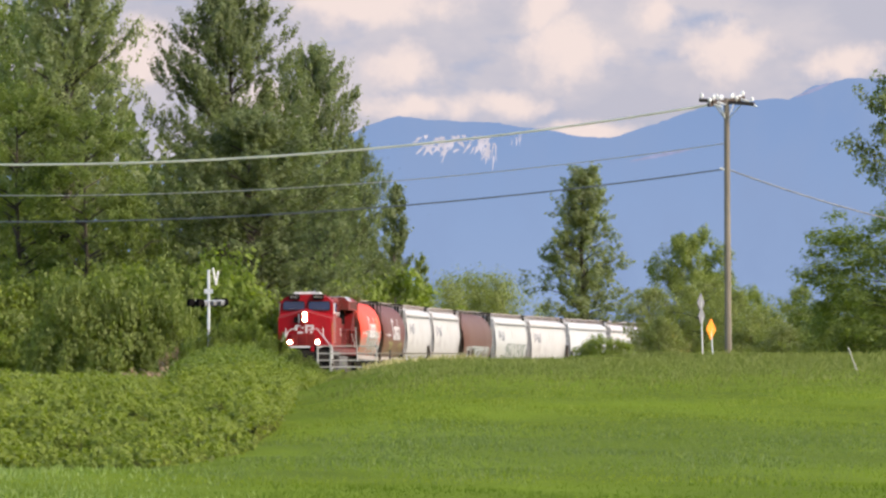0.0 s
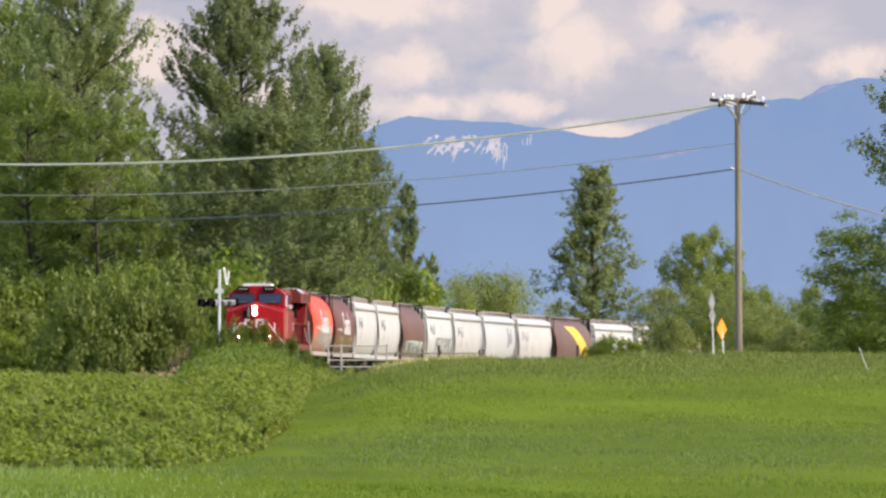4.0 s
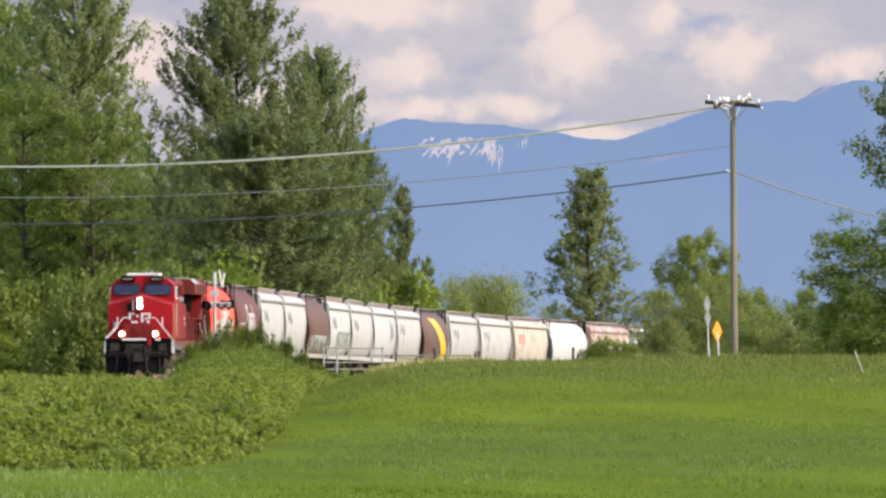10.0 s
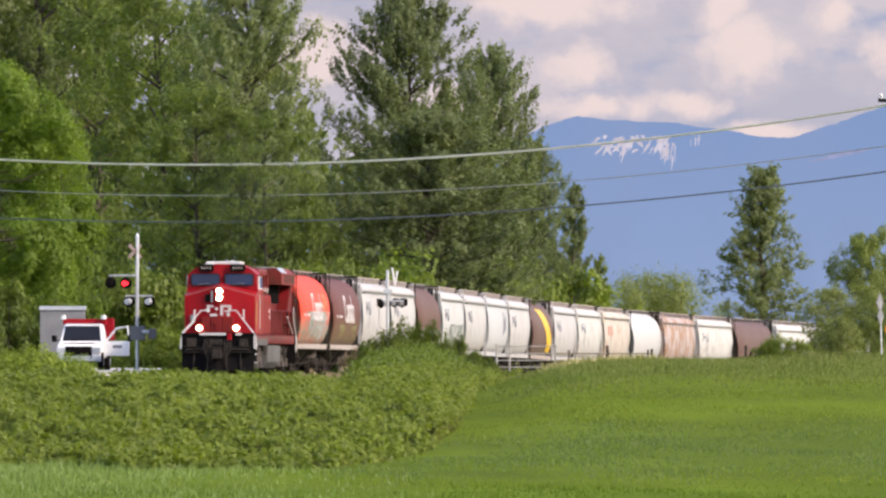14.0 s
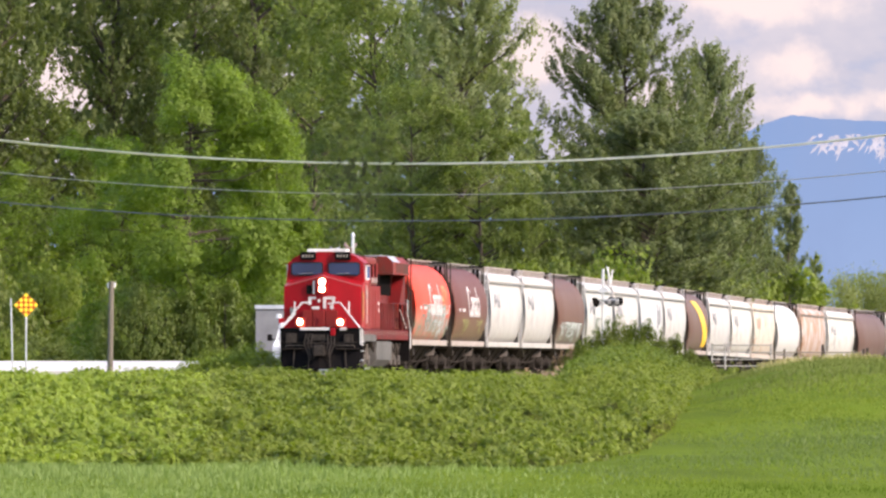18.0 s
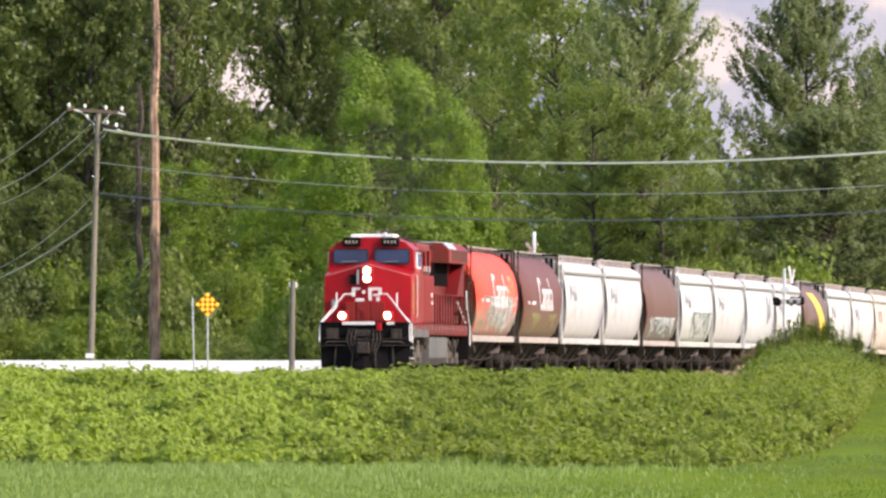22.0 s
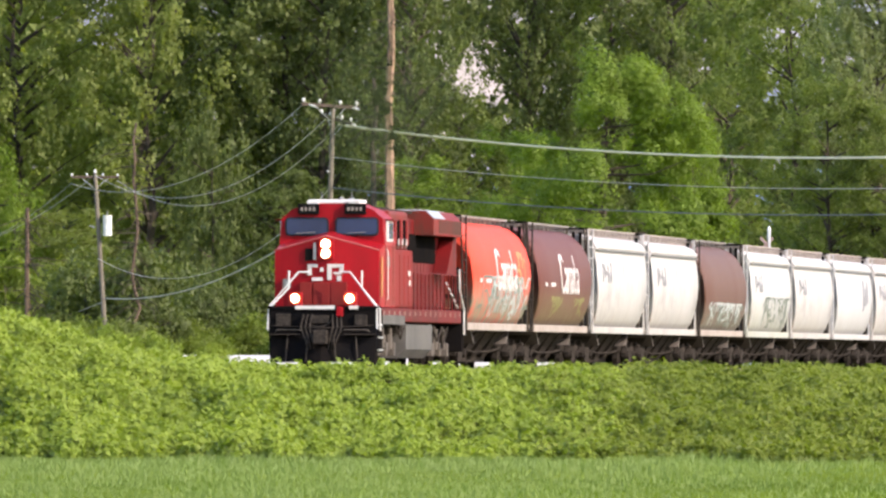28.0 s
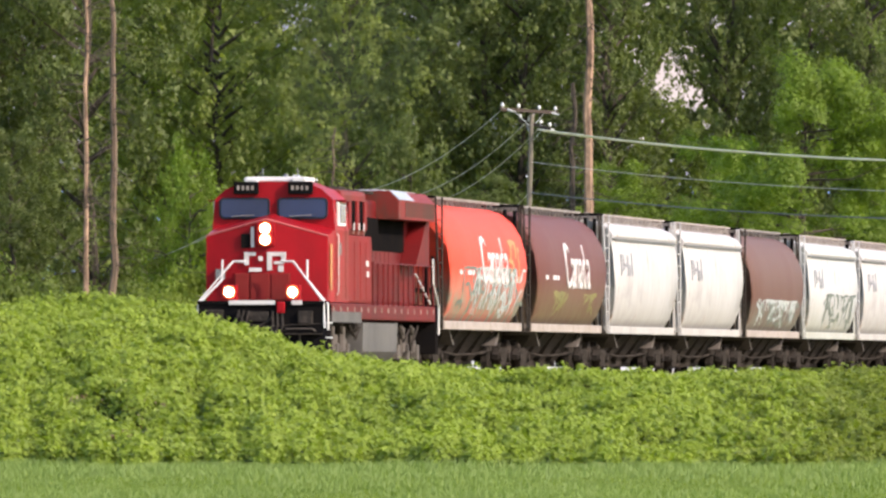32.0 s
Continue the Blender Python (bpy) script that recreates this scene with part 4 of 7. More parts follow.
# Dark leaves kept low: they stand in for shade between the sprays.
bank_leaves("bramble_shade_leaves", 2400, 12, -1860, 560, 0.05, M_BRAMBLE_DARK, "darker bramble leaves set low in the bank, shade in their colour", 7, 0.0, 1.0, 1.2, 0.05)
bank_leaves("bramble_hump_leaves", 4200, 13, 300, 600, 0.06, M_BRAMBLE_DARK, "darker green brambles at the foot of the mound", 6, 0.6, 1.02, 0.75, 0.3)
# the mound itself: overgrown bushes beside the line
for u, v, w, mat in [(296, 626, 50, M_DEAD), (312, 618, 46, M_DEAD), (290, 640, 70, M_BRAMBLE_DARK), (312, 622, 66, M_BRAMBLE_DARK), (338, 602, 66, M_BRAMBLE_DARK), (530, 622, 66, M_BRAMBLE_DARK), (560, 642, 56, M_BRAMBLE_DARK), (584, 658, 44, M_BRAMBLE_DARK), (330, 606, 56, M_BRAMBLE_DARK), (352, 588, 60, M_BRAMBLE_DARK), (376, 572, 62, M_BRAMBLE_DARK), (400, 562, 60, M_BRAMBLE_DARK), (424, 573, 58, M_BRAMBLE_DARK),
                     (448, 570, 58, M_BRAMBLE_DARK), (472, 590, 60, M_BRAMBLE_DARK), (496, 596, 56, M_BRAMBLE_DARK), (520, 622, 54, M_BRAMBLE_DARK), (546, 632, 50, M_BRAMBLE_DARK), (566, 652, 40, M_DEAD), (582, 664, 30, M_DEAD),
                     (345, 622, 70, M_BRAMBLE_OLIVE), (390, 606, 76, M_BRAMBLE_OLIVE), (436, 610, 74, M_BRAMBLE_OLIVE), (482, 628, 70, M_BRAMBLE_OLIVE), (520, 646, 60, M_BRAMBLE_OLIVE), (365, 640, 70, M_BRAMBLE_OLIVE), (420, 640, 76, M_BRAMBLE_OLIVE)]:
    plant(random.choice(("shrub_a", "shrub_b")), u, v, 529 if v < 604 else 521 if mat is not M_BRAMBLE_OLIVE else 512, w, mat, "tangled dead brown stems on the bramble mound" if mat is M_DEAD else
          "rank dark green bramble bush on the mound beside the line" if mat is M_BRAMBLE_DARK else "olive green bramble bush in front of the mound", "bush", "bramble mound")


# ---- meadow grass ----
def blades(name, n, u0, u1, d0, d1, h0, h1, mat, label, seed, keep_out=True, power=1.4, fade=0.0, soft_edge=False):
    rng = np.random.default_rng(seed)
    u = rng.uniform(u0, u1, n)
    y = d0 + (d1 - d0) * rng.uniform(0, 1, n) ** power
    if fade:
        ok = rng.uniform(0, 1, n) < smooth_step(u1, u1 - fade, u)
        u, y = u[ok], y[ok]
    if soft_edge:
        wob = 60 * np.sin(u * 0.013 + y * 0.05) + 40 * np.sin(u * 0.047 - y * 0.09)
        ok = rng.uniform(0, 1, len(u)) < smooth_step(u0, u0 + 300, u + wob) * smooth_step(d0, d0 + 0.45 * (d1 - d0), y + 0.1 * wob) * smooth_step(d1 + 6, d1 - 0.3 * (d1 - d0), y + 0.1 * wob)
        u, y = u[ok], y[ok]
    if keep_out:
        ok = y < bank_front(np.minimum(u, 600)) + 2 + 900 * (u > 600)
        u, y = u[ok], y[ok]
    n = len(u)
    x = u * y / FOCAL
    z = ground_z(x, y) - 0.02
    patch = 0.75 + 0.25 * np.sin(x * 1.3 + np.sin(y * 0.11) * 3) * np.sin(y * 0.07 + x * 0.4)
    h = rng.uniform(h0, h1, n) * patch
    w = h * 0.05 + 0.008 + y * 0.00002
    lean = rng.normal(0, 0.28, (n, 2)) * h[:, None]
    ang = rng.uniform(-0.9, 0.9, n)
    dx, dy = np.cos(ang) * w, np.sin(ang) * w
    v = np.stack([np.stack([x - dx, y - dy, z], -1), np.stack([x + dx, y + dy, z], -1), np.stack([x + lean[:, 0], y + lean[:, 1], z + h], -1)], 1).reshape(-1, 3)
    return tagged(new(name, quick_mesh(name, v, np.arange(n * 3).reshape(n, 3), mat)), label, "grass", kind="stuff")


blades("meadow_grass", 170000, -1860, 2000, 135, 560, 0.05, 0.10, M_GRASS, "thick bright green meadow grass", 8)
blades("near_meadow_grass", 54000, -1860, 560, 135, 212, 0.06, 0.16, M_GRASS_NEAR, "pale green grass along the near side of the meadow", 20, True, 1.0, 1500)
blades("long_edge_grass", 24000, -1860, 300, 188, 214, 0.07, 0.22, M_GRASS_NEAR, "long soft grass along the foot of the brambles", 24, False, 0.8, 1000)
blades("lush_meadow_grass", 52000, 300, 1700, 225, 400, 0.05, 0.10, M_GRASS_LUSH, "yellow-green belt of lush meadow grass", 21, True, 1.0, 0.0, True)
blades("dull_meadow_grass", 44000, 250, 1700, 175, 285, 0.05, 0.11, M_GRASS_DULL, "greyish green belt of meadow grass", 22, True, 1.0, 0.0, True)
blades("meadow_sedge", 80000, 520, 1800, 325, 570, 0.07, 0.22, M_SEDGE, "patches of dull olive sedge in the upper meadow", 19, False, 0.8, 0.0, True)
blades("tall_meadow_grass", 14000, 600, 1900, 470, 575, 0.12, 0.38, M_SEDGE, "taller uneven grass along the fence line", 10, False, 0.6)
blades("seeding_grass", 1200, 640, 860, 520, 560, 0.2, 0.6, M_SEED, "pale dry seed heads in tall grass by the fence", 9, False, 1.0)


# ---- train ----
def wheelset(truck, y, mat, r=0.46):
    shape = [(1.05, 0.05), (1.05, 0.08), (0.87, 0.08), (0.87, r * 0.66), (0.82, r * 0.72), (0.82, r), (0.69, r), (0.69, r + 0.03), (0.65, r + 0.03), (0.65, 0.1)]
    shape = [(-x, q) for x, q in shape] + shape[::-1]
    part("wheelset", tube(B(), [(x, y, r) for x, q in shape], [q for x, q in shape], 14), mat, truck)


def wagon_truck(parent, y0):
    bm = B()
    for sx in (-1, 1):
        x0, x1 = sx * 0.93, sx * 1.09
        side_prism(bm, [(y0 - 1.15, 0.52), (y0 - 0.9, 0.64), (y0 - 0.4, 0.70), (y0 + 0.4, 0.70), (y0 + 0.9, 0.64), (y0 + 1.15, 0.52), (y0 + 1.1, 0.38), (y0 + 0.8, 0.40),
                        (y0 + 0.45, 0.22), (y0 - 0.45, 0.22), (y0 - 0.8, 0.40), (y0 - 1.1, 0.38)], x0, x1)
        for k in (-0.2, 0.0, 0.2):
            rod(bm, (sx * 1.05, y0 + k, 0.28), (sx * 1.05, y0 + k, 0.6), 0.075)
        for k in (-0.88, 0.88):
            rod(bm, (sx * 1.05, y0 + k, 0.46), (sx * 1.16, y0 + k, 0.46), 0.13, n=10)
    box(bm, -1.0, 1.0, y0 - 0.2, y0 + 0.2, 0.48, 0.82, 0.03)
    t = part("truck", bm, M_GRIME, parent, "grimy cast steel bogie")
    for k in (-0.88, 0.88):
        wheelset(t, y0 + k, M_GRIME)


ROUND = [(1.22, 1.32), (1.42, 1.6), (1.56, 2.0), (1.62, 2.45), (1.62, 2.85), (1.57, 3.25), (1.45, 3.65), (1.24, 4.0), (0.95, 4.25), (0.6, 4.38), (0, 4.42)]
EAVES = [(1.25, 1.32), (1.42, 1.6), (1.53, 2.0), (1.59, 2.45), (1.6, 2.9), (1.57, 3.35), (1.50, 3.80), (1.50, 3.86), (1.55, 3.88), (1.55, 3.97), (1.40, 4.16), (1.0, 4.33), (0, 4.40)]


def hopper_shell(profile):
    """Body shell: curved sides, ends cut back towards the bottom."""
    bm = B()

    def half_len(z):
        return 7.95 if z > 2.9 else 7.95 - 1.0 * (2.9 - z) / 1.6

    def half_end(z):
        return half_len(z) + 0.0
    pts = [(x, z) for x, z in profile] + [(-x, z) for x, z in profile[::-1][1:]]
    stations = [-1.0, -0.985, -0.5, 0.0, 0.5, 0.985, 1.0]
    rows = []
    for k in stations:
        shrink = 0.97 if abs(k) == 1.0 else 1.0
        rows.append([bm.verts.new((x * shrink, k * half_end(z), z if abs(k) < 1 else z * 0.995 + 0.01)) for x, z in pts])
    n = len(pts)
    for a, b in zip(rows, rows[1:]):
        for i in range(n - 1):
            bm.faces.new((a[i], a[i + 1], b[i + 1], b[i]))
        bm.faces.new((a[n - 1], a[0], b[0], b[n - 1]))
    bm.faces.new(rows[0])
    bm.faces.new(rows[-1][::-1])
    for fc in bm.faces:
        fc.smooth = 4 <= len(fc.verts) < 5 and abs(fc.calc_center_median().y) < 7.8
    return bm


def side_at(profile, z):
    """Half width of the body at height z."""
    zs = [p[1] for p in profile]
    xs = [p[0] for p in profile]
    return float(np.interp(z, zs, xs))


def wagon_paint(name, col, dirt, low=(0.3, 0.27, 0.22), amount=0.5, rust=0.0, high=2.3, cover=0.55, foot=1.4, smudge=0.0):
    """Wagon paint with streaks, rust, sooty smudges and rising road dirt."""
    m, nodes, links, b = material(name)
    streak = noise_of(nodes, links, 1.6, 5, (1, 1.6, 0.18), 0.45, 0.75)
    mul = nodes.new("ShaderNodeMath")
    mul.operation = "MULTIPLY"
    mul.inputs[1].default_value = amount
    links.new(streak, mul.inputs[0])
    c = mixer(nodes, links, mul.outputs[0], col, dirt)
    if rust:
        rm = noise_of(nodes, links, 1.3, 7, (1, 0.6, 0.6), 0.61 - 0.25 * rust, 0.71 - 0.25 * rust, 0.65)
        c = mixer(nodes, links, rm, c, (0.28, 0.16, 0.10))
    tc = nodes.new("ShaderNodeTexCoord")
    sep = nodes.new("ShaderNodeSeparateXYZ")
    links.new(tc.outputs["Object"], sep.inputs[0])

    def below(top, bottom):
        rr = nodes.new("ShaderNodeMapRange")
        rr.inputs[1].default_value, rr.inputs[2].default_value = top, bottom
        links.new(sep.outputs[2], rr.inputs[0])
        return rr.outputs[0]

    def times(a, b_):
        mm = nodes.new("ShaderNodeMath")
        mm.operation = "MULTIPLY"
        for i, val in enumerate((a, b_)):
            if isinstance(val, float):
                mm.inputs[i].default_value = val
            else:
                links.new(val, mm.inputs[i])
        return mm.outputs[0]
    if smudge:
        soot = noise_of(nodes, links, 1.0, 4, (1, 0.42, 0.8), 0.50, 0.66)
        c = mixer(nodes, links, times(times(below(3.1, 2.0), soot), smudge), c, (0.13, 0.11, 0.092))
    c = mixer(nodes, links, times(times(below(high, foot), noise_of(nodes, links, 2.2, 4, (1, 1, 0.5), 0.2, 0.6)), cover), c, low)
    links.new(c, b.inputs["Base Color"])
    b.inputs["Roughness"].default_value = 0.6
    b.inputs["Specular IOR Level"].default_value = 0.2
    bn = nodes.new("ShaderNodeBump")
    bn.inputs["Strength"].default_value, bn.inputs["Distance"].default_value = 0.15, 0.03
    links.new(noise_of(nodes, links, 0.8, 3, (1, 2.5, 0.4), 0.2, 0.8), bn.inputs["Height"])
    links.new(bn.outputs[0], b.inputs["Normal"])
    return m


P_RED = wagon_paint("wagon_red", (0.62, 0.055, 0.03), (0.50, 0.07, 0.045), (0.19, 0.205, 0.15), 0.5, 0.0, 2.75, 1.0, 1.9)
P_MAUVE = wagon_paint("wagon_brown", (0.105, 0.036, 0.030), (0.125, 0.058, 0.048), (0.16, 0.135, 0.075), 0.5, 0.0, 2.7, 0.8)
P_BROWN = wagon_paint("wagon_dark_brown", (0.105, 0.052, 0.040), (0.13, 0.08, 0.062), (0.20, 0.20, 0.16), 0.5, 0.0, 2.35, 0.9)
P_BROWN_PLAIN = wagon_paint("wagon_plain_brown", (0.105, 0.06, 0.05), (0.15, 0.10, 0.085), (0.15, 0.125, 0.10), 0.5)
P_WHITE = wagon_paint("wagon_white", (0.39, 0.377, 0.372), (0.30, 0.283, 0.272), (0.28, 0.26, 0.23), 0.8, 0.06, 2.5, 0.6, smudge=0.55)
P_WHITE_TAG = wagon_paint("wagon_white_sprayed", (0.39, 0.39, 0.385), (0.33, 0.33, 0.32), (0.25, 0.25, 0.19), 0.45, 0.1, 2.7, 0.7)
P_GREYWHITE = wagon_paint("wagon_greyish_white", (0.385, 0.385, 0.39), (0.32, 0.31, 0.31), (0.30, 0.28, 0.26), 0.45)
P_RUSTY = wagon_paint("wagon_rusty_cream", (0.44, 0.40, 0.35), (0.36, 0.26, 0.18), (0.28, 0.22, 0.18), 0.6, 0.30, smudge=0.4)
P_PINK = wagon_paint("wagon_weathered_pink", (0.40, 0.34, 0.32), (0.22, 0.14, 0.115), (0.24, 0.18, 0.15), 0.7, 0.6)
P_STAINED = wagon_paint("wagon_stained_white", (0.44, 0.43, 0.41), (0.30, 0.275, 0.24), (0.26, 0.23, 0.2), 0.75, 0.16, smudge=0.85)
P_PALE = wagon_paint("wagon_pale_grey", (0.42, 0.41, 0.40), (0.35, 0.34, 0.32), (0.30, 0.28, 0.26), 0.3)
M_MARK = surf("faded_dark_lettering", (0.16, 0.16, 0.18), (0.26, 0.26, 0.28), 2, 10, 0.6)
M_MARK_RED = surf("faded_red_lettering", (0.40, 0.17, 0.12), (0.42, 0.27, 0.22), 2, 10, 0.6)
M_LETTER = surf("white_lettering", (0.55, 0.52, 0.51), (0.46, 0.42, 0.4), 2, 10, 0.6)
M_SWOOSH = surf("yellow_paint_band", (0.70, 0.44, 0.03), (0.55, 0.32, 0.03), 1.5, 9, 0.5)
M_SPRAY_GREY = surf("spray_grey", (0.16, 0.18, 0.15), (0.10, 0.12, 0.10), 1.2, 8, 0.6)
M_SPRAY_PALE = surf("spray_pale", (0.42, 0.44, 0.42), (0.30, 0.34, 0.33), 1.2, 8, 0.6)
M_SPRAY_GOLD = surf("spray_gold", (0.50, 0.24, 0.08), (0.42, 0.2, 0.1), 1.2, 8, 0.6)
M_SPRAY_OLIVE = surf("spray_olive", (0.20, 0.18, 0.06), (0.14, 0.13, 0.05), 1.2, 8, 0.6)
M_SILL = surf("dusty_cream_sill", (0.34, 0.29, 0.26), (0.22, 0.18, 0.15), 1.6, 9, 0.7)
M_EDGE_HIGHLIGHT = surf("edge_highlight", (0.45, 0.12, 0.11), (0.36, 0.07, 0.07), 2, 10, 0.5)
M_WALK = surf("running_board_steel", (0.29, 0.255, 0.225), (0.18, 0.15, 0.13), 1.5, 10, 0.6, 0.3)


def build_hopper(name, profile, eaves):
    """A covered hopper with its running gear; the origin lies on the rail head at mid length, the front faces -y."""
    car = thing(name, "covered grain hopper wagon", "wagon", "wagons of the train")
    part("body", hopper_shell(profile), P_WHITE, car)
    for sx in (-1, 1):
        part("side_sill", box(B(), sx * 1.25, sx * 1.46, -8.0, 8.0, 1.14, 1.36, 0.02), P_WHITE, car, "dusty side sill with stencilled strip")
    # running boards and their brackets along the roof
    bm = B()
    for sx in (-1, 1):
        box(bm, sx * 0.42, sx * 0.46, -8.6, 8.6, 4.52, 4.58)
        box(bm, sx * 0.76, sx * 0.80, -8.6, 8.6, 4.52, 4.58)
        for i in range(36):
            y = -8.5 + i * 17.0 / 35
            box(bm, sx * 0.42, sx * 0.80, y - 0.03, y + 0.03, 4.50, 4.54)
        for i in range(15):
            y = -8.3 + i * 16.6 / 14
            box(bm, sx * 0.56, sx * 0.62, y - 0.03, y + 0.03, 4.25, 4.52)
    part("running_board", bm, M_WALK, car, "steel grating walkway on the roof")
    for i in range(4):
        y = -5.9 + i * 3.93
        bm = box(B(), -0.34, 0.34, y - 1.75, y + 1.75, 4.40, 4.56, 0.05)
        for k in (-1.3, 0, 1.3):
            box(bm, -0.4, 0.4, y + k - 0.04, y + k + 0.04, 4.40, 4.60)
        part("hatch_cover", bm, P_WHITE, car, "long roof hatch cover")
    if eaves:
        for sx in (-1, 1):
            # Dark strip below the roof edge: the shadow line, put in as a solid.
            part("eave_shadow", box(B(), sx * 1.49, sx * 1.57, -7.9, 7.9, 3.80, 3.84, 0.005), M_GREY, car, "dark strip painting the shadow line under the roof edge")
            bm = B()
            for i in range(30):
                y = -7.6 + i * 15.2 / 29
                rod(bm, (sx * 1.12, y, 4.26), (sx * 1.12, y, 4.52), 0.02, n=5)
            box(bm, sx * 1.09, sx * 1.14, -8.3, 8.3, 4.50, 4.545)
            part("roof_railing", bm, M_SILL, car, "low lattice along the roof edge")
    for sy in (-1, 1):
        part("end_platform", box(B(), -1.35, 1.35, min(sy * 7.0, sy * 8.75), max(sy * 7.0, sy * 8.75), 1.12, 1.24, 0.02), M_GRIME, car, "end platform over the bogie")
        part("slope_sheet", side_prism(B(), [(sy * 4.2, 0.75), (sy * 4.5, 0.75), (sy * 7.6, 2.2), (sy * 7.3, 2.2)], -1.22, 1.22), M_DUST, car, "sloping hopper end sheet")
        for sx in (-1, 1):
            bm = B()
            for off in (0.0, 0.42):
                rod(bm, (sx * (1.42 - 0), sy * (8.15 + off), 1.15), (sx * (1.42 if off == 0 else 1.30), sy * (8.15 + off * 0.9), 4.5), 0.03, n=6)
            for i in range(9):
                z = 1.4 + i * 0.36
                rod(bm, (sx * 1.42, sy * 8.15, z), (sx * 1.37, sy * 8.55, z), 0.018, n=5)
            part("end_ladder", bm, M_GRIME, car, "corner ladder beside the hopper end")
            part("end_brace", rod(B(), (sx * 1.25, sy * 8.6, 1.2), (sx * 1.1, sy * 7.4, 3.3), 0.06, n=6), M_GRIME, car)
        bm = B()
        for sx in (-1, 1):
            rod(bm, (sx * 1.25, sy * 8.3, 4.5), (sx * 1.25, sy * 8.7, 4.5), 0.03, n=5)
            rod(bm, (sx * 1.0, sy * 8.0, 1.2), (sx * 1.0, sy * 8.0, 4.4), 0.06, n=6)
        box(bm, -1.3, 1.3, sy * 8.65 - 0.25, sy * 8.65 + 0.25, 4.48, 4.54)
        part("end_crossover", bm, M_BLACK, car, "dark end walkway between wagons")
        bm = rod(B(), (0, sy * 8.6, 0.88), (0, sy * 9.1, 0.88), 0.11)
        box(bm, -0.16, 0.16, sy * 9.0 - 0.12, sy * 9.0 + 0.12, 0.72, 1.04, 0.03)
        part("coupler", bm, M_GRIME, car)
        wagon_truck(car, sy * 6.95)
    for y in (-4.0, -1.35, 1.35, 4.0):
        bm = B()
        a = [bm.verts.new((x, yy, 1.25)) for x, yy in ((-1.2, y - 1.3), (1.2, y - 1.3), (1.2, y + 1.3), (-1.2, y + 1.3))]
        b = [bm.verts.new((x, yy, 0.36)) for x, yy in ((-0.55, y - 0.6), (0.55, y - 0.6), (0.55, y + 0.6), (-0.55, y + 0.6))]
        for i in range(4):
            bm.faces.new((a[i], a[(i + 1) % 4], b[(i + 1) % 4], b[i]))
        bm.faces.new(a), bm.faces.new(b[::-1])
        part("discharge_chute", bm, M_GRIME, car, "tapered discharge chute below the floor")
    part("centre_sill", box(B(), -0.3, 0.3, -8.4, 8.4, 0.70, 1.12, 0.02), M_GRIME, car, "heavy steel centre sill under the floor")
    # Long dark box added in place of the shadow under the floor; rods beside it.
    bm = box(B(), -0.42, 0.42, -5.6, 5.6, 0.20, 0.52, 0.01)
    for sx in (-1, 1):
        pipe(bm, [(sx * 0.9, -5.8, 0.62), (sx * 0.95, -2.0, 0.50), (sx * 0.95, 2.0, 0.52), (sx * 0.9, 5.8, 0.62)], 0.035)
    part("rods_and_shade_box", bm, M_GRIME, car, "brake rods and a dark box added for the shadow below the hoppers")
    return car


def text_mesh(body, size, mat):
    """Letters as a flat mesh in x and y, with a little thickness."""
    cu = bpy.data.curves.new("letters", "FONT")
    cu.body, cu.size, cu.extrude, cu.align_x, cu.align_y = body, size, 0.012, "CENTER", "CENTER"
    ob = bpy.data.objects.new("letters", cu)
    scene.collection.objects.link(ob)
    dg = bpy.context.evaluated_depsgraph_get()
    me = bpy.data.meshes.new_from_object(ob.evaluated_get(dg))
    bpy.data.objects.remove(ob)
    me.materials.clear()
    me.materials.append(mat)
    return me


def wrap_on_side(me, profile, y_mid, z_mid, sy=1.0, lift=0.02):
    """Lays a flat mesh onto the curved side of a wagon."""
    for v in me.vertices:
        y, z, h = y_mid + v.co.x * sy, z_mid + v.co.y, v.co.z
        v.co = (side_at(profile, z) + lift + h, y, z)
    me.update()
    return me


def strips_on_side(name, car, profile, boxes, mat, label=""):
    """Plain bars laid on the curved side: (y0, y1, z0, z1)."""
    bm = B()
    for y0, y1, z0, z1 in boxes:
        n = max(2, int((z1 - z0) / 0.15) + 1)
        rows = []
        for i in range(n + 1):
            z = z0 + (z1 - z0) * i / n
            x = side_at(profile, z)
            rows.append([bm.verts.new((x + 0.022, y0, z)), bm.verts.new((x + 0.022, y1, z)), bm.verts.new((x + 0.004, y1, z)), bm.verts.new((x + 0.004, y0, z))])
        for a, b in zip(rows, rows[1:]):
            for i in range(4):
                bm.faces.new((a[i], a[(i + 1) % 4], b[(i + 1) % 4], b[i]))
        bm.faces.new(rows[0]), bm.faces.new(rows[-1][::-1])
    return part(name, bm, mat, car, label)


